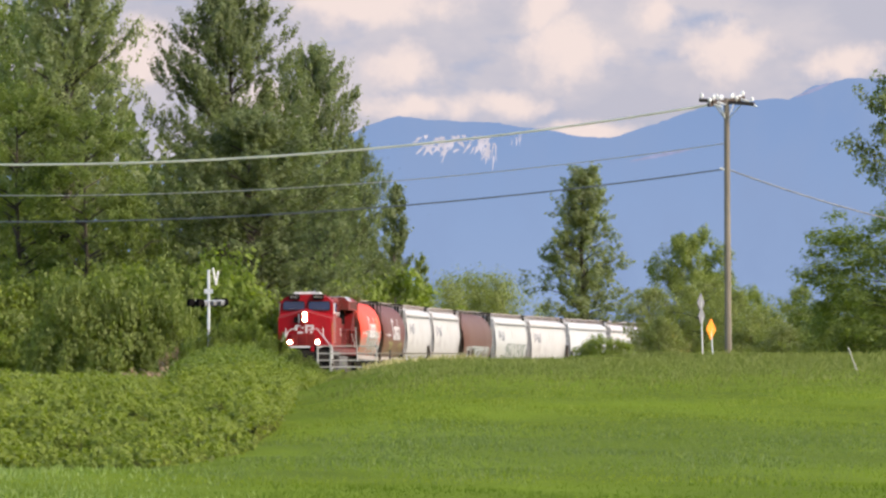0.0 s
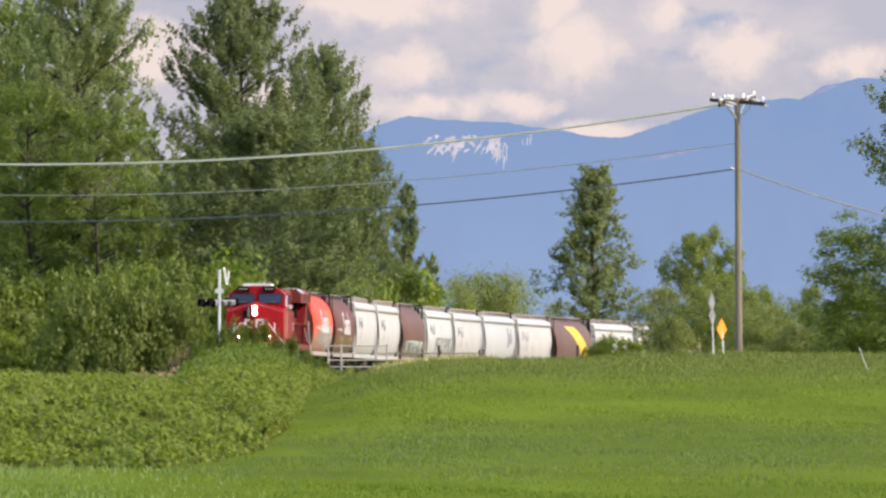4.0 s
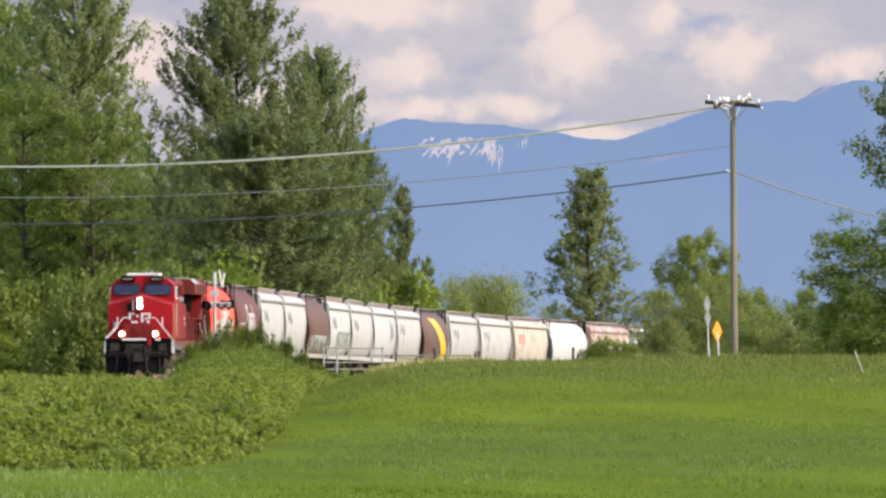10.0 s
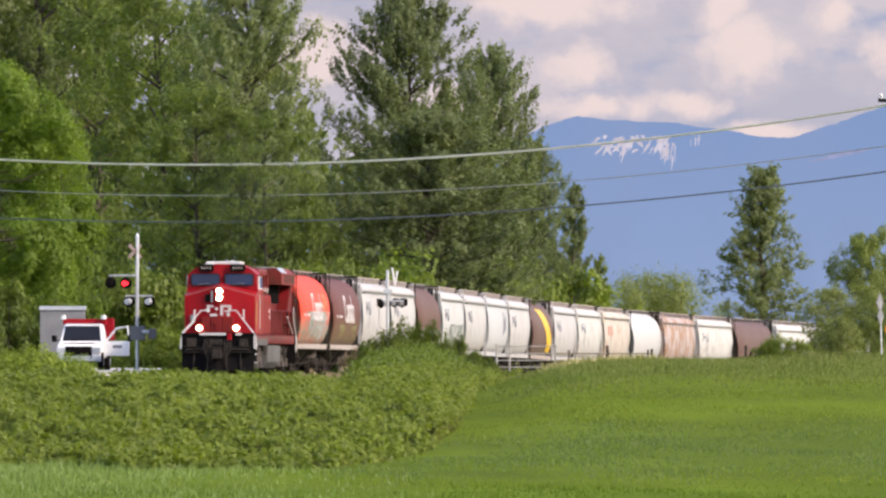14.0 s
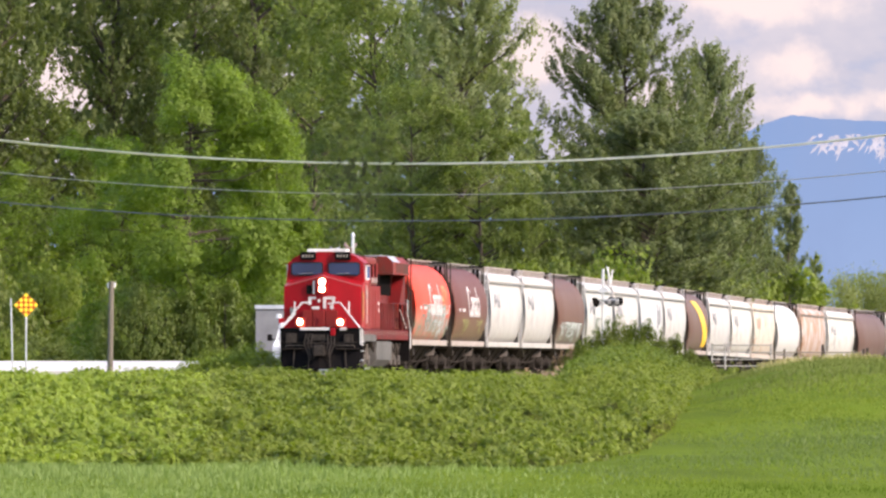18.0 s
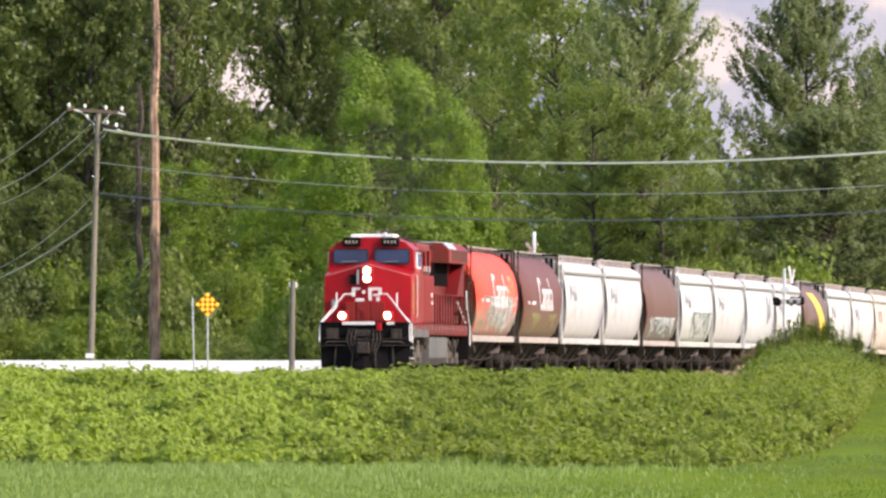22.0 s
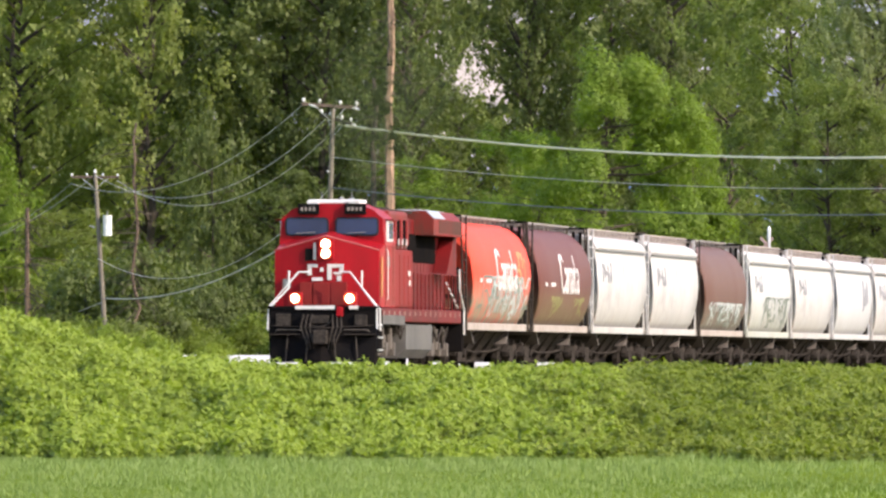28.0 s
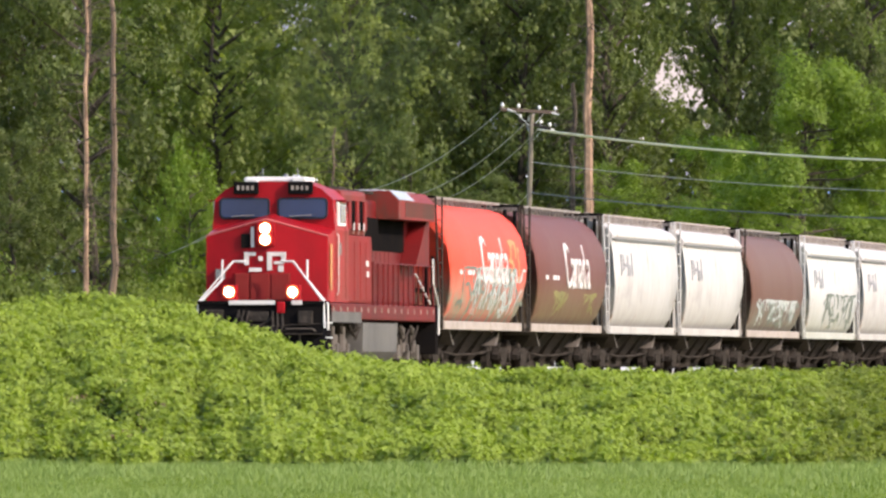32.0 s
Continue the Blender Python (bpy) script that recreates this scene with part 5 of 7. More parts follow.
def scribble(car, profile, y0, y1, z0, z1, n, mat, seed, label, width=0.09, rise=0.17):
    """Sprayed strokes: short bent bands laid on the curved side."""
    rng = np.random.default_rng(seed)
    bm = B()
    for i in range(n):
        y, z = rng.uniform(y0, y1), rng.uniform(z0, z1)
        ang = rng.choice([0.3, 1.2, 1.45, 1.75, 2.6]) + rng.normal(0, 0.2)
        prev = None
        for j in range(5):
            w = width * rng.uniform(0.8, 1.5)
            zz = min(max(z, z0), z1)
            dy, dz = -math.sin(ang) * w * 2.2, math.cos(ang) * w
            pts = []
            for sgn in (-1, 1):
                zq = zz + dz * sgn
                pts.append(bm.verts.new((side_at(profile, zq) + 0.012 + 0.0006 * (i % 7), y + dy * sgn, zq)))
            if prev:
                bm.faces.new((prev[0], prev[1], pts[1], pts[0]))
            prev = pts
            y += math.cos(ang) * 0.34
            z += math.sin(ang) * rise
            ang += rng.normal(0, 0.5)
    return tagged(part("spray_paint", bm, mat, car, label), kind="stuff")


FRESH = {"round": build_hopper("hopper_wagon", ROUND, False), "eaves": build_hopper("hopper_wagon", EAVES, True)}
USED = set()


def wagon(kind, paint, label, roof=None):
    if kind in USED:
        car = copy_thing(FRESH[kind], Matrix.Identity(4))
    else:
        USED.add(kind)
        car = FRESH[kind]
    for o in car.children:
        base = o.name.split(".")[0]
        if base == "end_ladder" and kind == "eaves":
            o.material_slots[0].link = "OBJECT"
            o.material_slots[0].material = paint
        if base in ("body", "side_sill", "hatch_cover"):
            o.material_slots[0].link = "OBJECT"
            o.material_slots[0].material = M_WALK if base == "hatch_cover" else (M_SILL if base == "side_sill" and kind == "round" else paint)
    return tagged(car, label, "wagon", "wagons of the train")


order = [("round", P_RED, "bright red-orange cylindrical grain hopper with white lettering and spray paint", "canada"),
         ("round", P_MAUVE, "dull brown cylindrical grain hopper with white lettering", "canada"),
         ("eaves", P_WHITE, "clean white grain hopper with curved sides and dark markings", "mark"),
         ("eaves", P_WHITE, "clean white grain hopper with curved sides and dark markings", "mark"),
         ("round", P_BROWN, "brown cylindrical grain hopper with pale spray paint along the bottom", ""),
         ("eaves", P_WHITE_TAG, "white grain hopper with grey spray paint low on the side", "mark"),
         ("eaves", P_WHITE, "clean white grain hopper with curved sides and dark markings", "mark"),
         ("eaves", P_GREYWHITE, "greyish white grain hopper with a tall dark marking", "tall"),
         ("eaves", P_WHITE, "clean white grain hopper with curved sides and dark markings", "mark"),
         ("round", P_BROWN_PLAIN, "brown cylindrical grain hopper with a broad yellow painted curve", "yellow"),
         ("eaves", P_WHITE, "white grain hopper with dark markings and a dusty sill", "mark"),
         ("eaves", P_STAINED, "stained white grain hopper with dark markings", "mark"),
         ("eaves", P_RUSTY, "rust-streaked cream grain hopper with red markings", "redmark"),
         ("round", P_PALE, "pale grey cylindrical grain hopper", ""),
         ("eaves", P_PINK, "weathered pinkish brown grain hopper", ""),
         ("eaves", P_STAINED, "heavily stained white grain hopper with mottled side", "mark"),
         ("round", P_BROWN_PLAIN, "plain dark brown cylindrical grain hopper", ""),
         ("eaves", P_STAINED, "stained white grain hopper with curved sides", ""),
         ("eaves", P_WHITE, "white grain hopper with curved sides", "mark"),
         ("eaves", P_STAINED, "stained white grain hopper", ""),
         ("round", P_BROWN_PLAIN, "plain dark brown cylindrical grain hopper", "")]
CARS = [wagon(k, p, l) for k, p, l, mk in order]
for car, (k, p, l, mk) in zip(CARS, order):
    prof = ROUND if k == "round" else EAVES
    if mk == "canada":
        tall = text_mesh("Canada", 1.55, M_LETTER)
        for vert in tall.vertices:
            vert.co.y *= 1.15
        me = wrap_on_side(tall, prof, 1.0, 2.9, 1.2)
        part("lettering", me, M_LETTER, car, "large white painted word")
        for bar in ((-6.2, -5.7, 2.56, 2.68), (-4.6, -3.9, 2.56, 2.68), (-3.7, -3.3, 2.56, 2.68)):
            strips_on_side("stencil", car, prof, [bar], M_LETTER, "small white reporting stencil")
        if p is P_RED:
            scribble(car, prof, -5.6, 6.2, 1.5, 2.75, 34, M_SPRAY_GREY, 1, "dull green-grey sprayed lettering", 0.045, 0.28)
            scribble(car, prof, -3.6, 6.4, 1.5, 2.75, 60, M_SPRAY_PALE, 2, "pale sprayed lettering", 0.035, 0.30)
            scribble(car, prof, 3.6, 6.6, 2.4, 3.5, 9, M_SPRAY_GOLD, 3, "orange sprayed strokes", 0.05, 0.3)
        else:
            scribble(car, prof, -4.2, -1.8, 1.6, 2.2, 12, M_SPRAY_OLIVE, 4, "olive sprayed lettering", 0.05)
            scribble(car, prof, 2.4, 4.8, 1.6, 2.2, 12, M_SPRAY_OLIVE, 5, "olive sprayed lettering", 0.05)
    elif mk == "mark":
        if p is P_WHITE_TAG:
            scribble(car, prof, -3.0, 6.5, 1.5, 2.6, 46, M_SPRAY_GREY, 6, "grey sprayed lettering", 0.045, 0.22)
        for bar in [(-6.6, -6.45, 2.80, 3.40), (-6.45, -6.0, 3.28, 3.40), (-6.0, -5.86, 2.95, 3.40), (-5.55, -5.30, 3.04, 3.16), (-5.0, -4.84, 2.80, 3.38), (-4.84, -4.5, 3.02, 3.12), (-4.5, -4.36, 2.80, 3.10), (-4.0, -3.86, 2.80, 3.45)]:
            strips_on_side("marking", car, prof, [bar], M_MARK, "faded dark reporting marks")
    elif mk == "redmark":
        for bar in [(-6.4, -5.2, 2.8, 3.4), (-4.6, -3.4, 2.8, 3.4)]:
            strips_on_side("marking", car, prof, [bar], M_MARK_RED, "faded red reporting marks")
    elif p is P_BROWN:
        scribble(car, prof, -5.8, 6.2, 1.5, 2.3, 60, M_SPRAY_PALE, 8, "pale green sprayed lettering", 0.04, 0.2)
        scribble(car, prof, -5.8, 6.2, 1.5, 2.2, 26, M_SPRAY_GREY, 9, "dull sprayed lettering", 0.05)
    elif mk == "tall":
        for bar in [(3.6, 4.1, 2.3, 3.55), (4.5, 5.0, 2.5, 3.2), (5.4, 5.7, 2.6, 3.5)]:
            strips_on_side("marking", car, prof, [bar], M_MARK, "tall dark vertical markings")
    elif mk == "yellow":
        bm = B()
        rows = []
        for i in range(13):
            z = 1.55 + i * 0.2
            kk = i / 12
            y0 = 4.6 - 5.4 * kk ** 1.6
            x = side_at(prof, z) + 0.02
            rows.append([bm.verts.new((x, y0 - 1.9 * (0.4 + 0.6 * kk), z)), bm.verts.new((x, y0 + 2.4, z)), bm.verts.new((x - 0.02, y0 + 2.4, z)), bm.verts.new((x - 0.02, y0 - 1.9 * (0.4 + 0.6 * kk), z))])
        for a, b in zip(rows, rows[1:]):
            for i in range(4):
                bm.faces.new((a[i], a[(i + 1) % 4], b[(i + 1) % 4], b[i]))
        bm.faces.new(rows[0]), bm.faces.new(rows[-1][::-1])
        part("painted_curve", bm, M_SWOOSH, car, "broad yellow painted curve")


# ---- locomotive: nose at y = -11, facing -y ----
def loft(bm, sections):
    """Closed sections of equal count, joined in order and capped."""
    rows = [[bm.verts.new(p) for p in s] for s in sections]
    n = len(rows[0])
    for a, b in zip(rows, rows[1:]):
        for i in range(n):
            bm.faces.new((a[i], a[(i + 1) % n], b[(i + 1) % n], b[i]))
    bm.faces.new(rows[0]), bm.faces.new(rows[-1][::-1])
    return bm


def corner_sheet(sx, y0, y1):
    """Thin plate on the chamfer of the radiator housing."""
    bm = B()
    lo, hi = (sx * 1.548, 4.312), (sx * 1.312, 4.538)
    vs = [bm.verts.new((x + sx * o, y, z + o)) for o in (0.004, 0.012) for (x, z), y in ((lo, y0), (lo, y1), (hi, y1), (hi, y0))]
    for ff in ((0, 1, 2, 3), (7, 6, 5, 4), (0, 4, 5, 1), (1, 5, 6, 2), (2, 6, 7, 3), (3, 7, 4, 0)):
        bm.faces.new([vs[i] for i in ff])
    return bm


def build_locomotive():
    F = -11.0
    eng = thing("locomotive", "red diesel freight locomotive with bright lit headlights", "locomotive")
    part("underframe", box(B(), -1.48, 1.48, F + 0.9, 10.6, 1.32, 1.70, 0.03), M_MAROON, eng, "dusty dark red frame")
    # short nose with a peaked top
    bm = B()
    front = [bm.verts.new((x, F + 1.12 + 0.24 * abs(x) / 1.48, z)) for x, z in ((-1.46, 1.72), (0, 1.72), (1.46, 1.72), (1.46, 3.28), (0, 3.68), (-1.46, 3.28))]
    rear = [bm.verts.new((x, F + 2.75, z)) for x, z in ((-1.48, 1.72), (0, 1.72), (1.48, 1.72), (1.48, 3.50), (0, 3.86), (-1.48, 3.50))]
    bm.faces.new((front[0], front[1], front[4], front[5])), bm.faces.new((front[1], front[2], front[3], front[4]))
    for i in range(6):
        bm.faces.new((front[i], front[(i + 1) % 6], rear[(i + 1) % 6], rear[i]))
    bm.faces.new(rear[::-1])
    nose = part("nose", bm, M_RED, eng)
    # Pale strip along the crease: the edge's highlight put into colour.
    part("nose_crease", pipe(B(), [(-1.47, F + 1.36, 3.29), (0, F + 1.12, 3.69), (1.47, F + 1.36, 3.29)], 0.022), M_EDGE_HIGHLIGHT, nose, "pale painted highlight along the top edge of the nose")
    for x0, x1 in ((-0.74, -0.40), (-0.37, 0.10), (0.13, 0.58)):
        part("nose_door", box(B(), x0, x1, F + 1.10, F + 1.3, 1.76, 2.40, 0.02), M_RED_DUSTY, nose, "darker red nose door panel")
    part("recess_panel", box(B(), -0.60, -0.38, F + 1.16, F + 1.3, 3.0, 3.34, 0.01), M_BLACK, nose, "small dark panel beside the headlights")
    part("door_frame", box(B(), -0.35, -0.28, F + 1.10, F + 1.2, 3.02, 3.5), M_LETTER, nose, "white edged headlight recess")
    part("headlight_housing", box(B(), -0.22, 0.22, F + 1.02, F + 1.2, 3.05, 3.62, 0.04), M_RED, nose)
    for z in (3.47, 3.2):
        part("headlight", rod(B(), (0, F + 0.98, z), (0, F + 1.05, z), 0.108, n=16), M_LAMP, nose, "lit white headlight")
        # Added glowing ring: the warm glare around the headlight, given a shape.
        part("halo_ring", tube(B(), [(0, F + 1.0, z), (0, F + 1.005, z), (0, F + 1.012, z)], [0.10, 0.15, 0.15], 18), M_LAMP_HALO, nose, "warm glowing ring in place of the lamp's glare")
    bm = B()
    for x0, x1, z0, z1 in ((-0.52, -0.24, 2.80, 2.92), (-0.52, -0.41, 2.58, 2.92), (-0.40, -0.10, 2.42, 2.55), (-0.17, -0.07, 2.68, 2.82), (0.04, 0.15, 2.45, 2.92), (0.04, 0.48, 2.79, 2.92), (0.37, 0.48, 2.64, 2.86), (0.2, 0.44, 2.60, 2.70), (0.30, 0.42, 2.42, 2.60)):
        box(bm, x0, x1, F + 1.08 + 0.16 * abs(x0 + x1) / 2, F + 1.2 + 0.16 * abs(x0 + x1) / 2, z0 + 0.02, z1 - 0.015)
    part("nose_marking", bm, M_LETTER, nose, "white painted block marking")
    part("nose_panel", box(B(), -1.22, -1.0, F + 1.24, F + 1.34, 2.25, 2.5), M_GREY, nose, "small grey equipment panel")
    # cab
    cab_out = [(-1.48, 1.72), (1.48, 1.72), (1.48, 3.45), (1.42, 4.18), (1.16, 4.42), (0.72, 4.60), (-0.72, 4.60), (-1.16, 4.42), (-1.42, 4.18), (-1.48, 3.45)]
    bm = loft(B(), [[(x, F + 2.5 - (0.0 if z < 4 else 0.0), z) for x, z in cab_out], [(x, F + 4.9, z) for x, z in cab_out]])
    cab = part("cab", bm, M_RED, eng)
    for x0, x1 in ((-1.26, -0.14), (0.14, 1.26)):
        bm = prism(B(), rounded(x0 - 0.05, x1 + 0.05, 3.70, 4.22, 0.12), F + 2.43, F + 2.52)
        fr = part("window_frame", bm, M_FRAME, cab, "dark blue-grey rubber window frame")
        part("windshield", prism(B(), rounded(x0, x1, 3.75, 4.17, 0.09), F + 2.415, F + 2.46), M_GLASS, fr, "dark reflective windscreen pane")
        part("wiper", rod(B(), (x0 + 0.25, F + 2.385, 3.77), (x0 + 0.8, F + 2.385, 3.80), 0.012, n=5), M_GREY, fr)
    for x0, x1 in ((-0.95, -0.36), (0.36, 0.95)):
        nb = part("number_board", box(B(), x0, x1, F + 2.34, F + 2.56, 4.30, 4.60, 0.02), M_BLACK, cab, "dark number board with pale figures")
        for i in range(4):
            part("figure", box(B(), x0 + 0.085 + i * 0.115, x0 + 0.145 + i * 0.115, F + 2.325, F + 2.35, 4.40, 4.50), M_WALK, nb, "pale bar")
    part("cab_roof_unit", box(B(), -0.7, 0.75, F + 2.7, F + 4.3, 4.60, 4.72, 0.04), M_WHITE, cab, "white roof cooling unit")
    for x in (-0.55, 0.6):
        part("roof_box", box(B(), x - 0.16, x + 0.16, F + 2.5, F + 2.9, 4.6, 4.70, 0.02), M_WHITE, cab)
    for sx in (-1, 1):
        w = part("side_window", box(B(), sx * 1.45, sx * 1.51, F + 2.95, F + 4.2, 3.55, 4.12, 0.01), M_WHITE, cab, "pale framed side window")
        part("side_pane", box(B(), sx * 1.47, sx * 1.525, F + 3.1, F + 4.05, 3.62, 4.05), M_GLASS, w)
        part("cab_figures", strips(B(), sx * 1.494, [(F + 2.9, F + 3.55)], 2.85, 3.15), M_BACK, cab, "faded pale bar")
        part("reflective_strip", box(B(), sx * 1.48, sx * 1.495, F + 1.6, F + 1.95, 2.0, 3.1), M_FADED, nose, "faded yellow strip on the nose side")
        part("cab_side", box(B(), min(sx * 1.478, sx * 1.488), max(sx * 1.478, sx * 1.488), F + 2.62, F + 4.88, 1.76, 3.44), M_CAB_SIDE, cab, "dusty brown-red cab side plate")
        part("cab_grab_iron", pipe(B(), [(sx * 1.49, F + 2.72, 1.9), (sx * 1.54, F + 2.72, 1.95), (sx * 1.54, F + 2.72, 3.3), (sx * 1.49, F + 2.72, 3.35)], 0.014), M_LETTER, cab, "slim pale grab iron")
        part("sun_visor", box(B(), min(sx * 1.43, sx * 1.66), max(sx * 1.43, sx * 1.66), F + 3.0, F + 4.15, 4.14, 4.17), M_MAROON, cab)
        part("cab_door_seam", box(B(), min(sx * 1.486, sx * 1.494), max(sx * 1.486, sx * 1.494), F + 4.3, F + 4.34, 1.8, 4.0), M_BLACK, cab)
    for x in (-0.42, 0.42):
        part("roof_antenna", rod(B(), (x, F + 3.6, 4.6), (x, F + 3.6, 4.95), 0.018, 0.01, n=5), M_GREY, cab)
    part("roof_beacon", tube(B(), [(0.0, F + 4.6, 4.6), (0.0, F + 4.6, 4.72), (0.0, F + 4.6, 4.82)], [0.09, 0.09, 0.04], 10), M_GREY, cab)
    part("nose_step_light", rod(B(), (-1.1, F + 1.24, 2.38), (-1.1, F + 1.27, 2.38), 0.05, n=10), M_GALV, nose)
    part("horn", rod(B(), (0.2, F + 4.9, 4.72), (0.2, F + 5.5, 4.78), 0.07, 0.03), M_GALV, cab)
    # equipment block behind the cab
    blk = part("equipment_block", box(B(), -1.46, 1.46, F + 4.9, F + 9.2, 1.72, 3.35, 0.04), M_RED_DUSTY, eng, "red equipment cabinets behind the cab")
    part("hood_front", box(B(), -1.3, 1.3, F + 4.9, F + 9.4, 3.35, 4.45, 0.12), M_WING, eng)
    for sx in (-1, 1):
        for i in range(6):
            y = F + 5.2 + i * 0.7
            part("louvre", box(B(), sx * 1.29, sx * 1.36, y, y + 0.42, 3.5, 4.2, 0.01), M_RED_DUSTY if i % 2 else M_BLACK, blk)
        for i in range(4):
            y = F + 5.0 + i * 1.05
            part("cabinet_door", box(B(), sx * 1.455, sx * 1.475, y, y + 0.95, 1.8, 3.2, 0.005), M_RED_DUSTY, blk)
        part("block_figures", strips(B(), sx * 1.48, [(F + 8.1, F + 8.5)], 2.62, 2.76), M_LETTER, blk, "white bar")
        part("block_figures", strips(B(), sx * 1.48, [(F + 8.2, F + 8.55)], 2.36, 2.5), M_LETTER, blk, "white bar")
        for i in range(3):
            part("white_fitting", pipe(B(), [(sx * 1.36, F + 6.6 + i * 0.9, 3.40), (sx * 1.40, F + 6.45 + i * 0.9, 3.5), (sx * 1.40, F + 6.5 + i * 0.9, 3.66)], 0.022), M_LETTER, blk, "white painted pipe fitting")
    # long hood and radiator section
    hood = part("long_hood", box(B(), -0.98, 0.98, F + 9.2, F + 21.2, 1.70, 4.30, 0.1), M_MAROON, eng, "deep red long hood, shade and soot in its colour")
    for sx in (-1, 1):
        for i in range(9):
            y = F + 9.5 + i * 0.8
            part("hood_door", box(B(), sx * 0.975, sx * 1.0, y, y + 0.72, 1.85, 3.4, 0.005), M_MAROON, hood)
    part("hood_top", box(B(), -0.95, 0.95, F + 5.2, F + 13.4, 4.44, 4.52, 0.02), M_GRIME, hood, "dark grilles along the hood top")
    part("exhaust_stack", box(B(), -0.4, 0.4, F + 11.2, F + 12.4, 4.28, 4.62, 0.05), M_GRIME, hood, "sooty exhaust stack")
    part("dynamic_brake_grid", box(B(), -0.9, 0.9, F + 9.5, F + 10.8, 4.28, 4.5, 0.04), M_GRIME, hood)
    rad = [(-1.55, 3.84), (1.55, 3.84), (1.55, 4.30), (1.3, 4.54), (-1.3, 4.54), (-1.55, 4.30)]
    wing = part("radiator_wing", prism(B(), rad, F + 13.6, F + 20.6), M_WING, eng, "overhanging red radiator housing")
    for sx in (-1, 1):
        # Intake screen lengthened along the hood; its black also paints the shadow there.
        part("intake_shade_panel", box(B(), sx * 0.98, sx * 1.02, F + 9.3, F + 18.6, 3.05, 3.86, 0.01), M_BLACK, wing, "black panel for the intake screen and the shadow below the wing")
        part("wing_brace", side_prism(B(), [(F + 18.0, 2.75), (F + 20.5, 2.75), (F + 20.5, 3.84), (F + 19.9, 3.84)], min(sx * 1.0, sx * 1.42), max(sx * 1.0, sx * 1.42)), M_MAROON, wing)
        # Pale plate on the front chamfer paints the sunlit white of that corner.
        part("corner_highlight", corner_sheet(sx, F + 13.7, F + 16.6), M_GALV, wing, "pale corner plate, sunlit white put into its colour")
        part("wing_side", box(B(), min(sx * 1.548, sx * 1.556), max(sx * 1.548, sx * 1.556), F + 14.9, F + 20.5, 3.90, 4.28), M_SOOT, wing, "sooty brown side of the radiator housing")
    part("roof_panel", box(B(), -1.1, 1.1, F + 14.0, F + 20.2, 4.535, 4.58), M_GALV, wing, "pale radiator roof panels")
    # pilot, plough and front deck
    bm = B()
    loft(bm, [[(-1.5, F + 0.35, 0.95), (0, F + 0.1, 0.95), (1.5, F + 0.35, 0.95), (1.5, F + 0.9, 0.95), (-1.5, F + 0.9, 0.95)],
              [(-1.45, F + 0.2, 0.18), (0, F - 0.15, 0.18), (1.45, F + 0.2, 0.18), (1.45, F + 0.8, 0.18), (-1.45, F + 0.8, 0.18)]])
    part("snow_plough", bm, M_BLACK, eng, "black steel snow plough")
    pil = part("pilot", box(B(), -1.5, 1.5, F + 0.3, F + 1.0, 0.9, 1.68, 0.03), M_BLACK, eng, "black front pilot plate")
    part("front_deck", box(B(), -1.52, 1.52, F + 0.25, F + 1.3, 1.66, 1.74, 0.01), M_BLACK, eng)
    part("deck_stripe", box(B(), -0.75, 0.35, F + 0.22, F + 0.27, 1.65, 1.75), M_LETTER, eng, "pale strip along the deck edge")
    part("deck_stripe", box(B(), 0.75, 1.0, F + 0.22, F + 0.27, 1.65, 1.75), M_LETTER, eng)
    part("hose_valve", box(B(), 0.4, 0.58, F + 0.16, F + 0.3, 1.45, 1.72, 0.03), M_RED, eng)
    bm = B()
    for i in range(8):
        a0, a1 = math.pi * i / 8, math.pi * (i + 1) / 8
        rod(bm, (-0.1 + 0.42 * math.cos(a0), F + 0.18, 1.5 - 0.35 * math.sin(a0)), (-0.1 + 0.42 * math.cos(a1), F + 0.18, 1.5 - 0.35 * math.sin(a1)), 0.025, n=5)
    part("air_hose", bm, M_GRIME, eng)
    for sx in (-1, 1):
        part("pilot_grab_bar", pipe(B(), [(sx * 0.55, F + 0.26, 1.02), (sx * 0.62, F + 0.16, 1.08), (sx * 1.25, F + 0.2, 1.08), (sx * 1.32, F + 0.28, 1.02)], 0.015), M_DUST, pil, "grey grab bar")
        part("hose_box", box(B(), sx * 0.9, sx * 1.25, F + 0.2, F + 0.4, 1.2, 1.5, 0.03), M_GRIME, pil)
        for k in range(3):
            x = sx * (0.28 + 0.12 * k)
            part("brake_hose", pipe(B(), [(x, F + 0.25, 1.5), (x + sx * 0.05, F + 0.0, 1.15), (x * 0.8, F - 0.05, 0.75), (x * 0.7, F + 0.05, 0.5)], 0.03), M_GRIME, pil, "dangling rubber hose")
        part("plough_rib", pipe(B(), [(sx * 0.35, F - 0.02, 0.95), (sx * 0.42, F - 0.1, 0.2)], 0.03), M_GRIME, pil)
        part("plough_rib", pipe(B(), [(sx * 0.95, F + 0.16, 0.95), (sx * 1.0, F + 0.04, 0.2)], 0.03), M_GRIME, pil)
        part("footboard", box(B(), sx * 0.62, sx * 1.48, F + 0.02, F + 0.3, 0.94, 0.97), M_GRIME, pil, "narrow steel footboard")
    part("uncoupling_lever", pipe(B(), [(-1.45, F + 0.2, 1.2), (-0.6, F + 0.1, 1.16), (0, F - 0.1, 1.12), (0.6, F + 0.1, 1.16), (1.45, F + 0.2, 1.2)], 0.014), M_GRIME, pil)
    part("drawbar_plate", box(B(), -0.35, 0.2, F + 0.2, F + 0.32, 1.25, 1.48, 0.02), M_GRIME, pil)
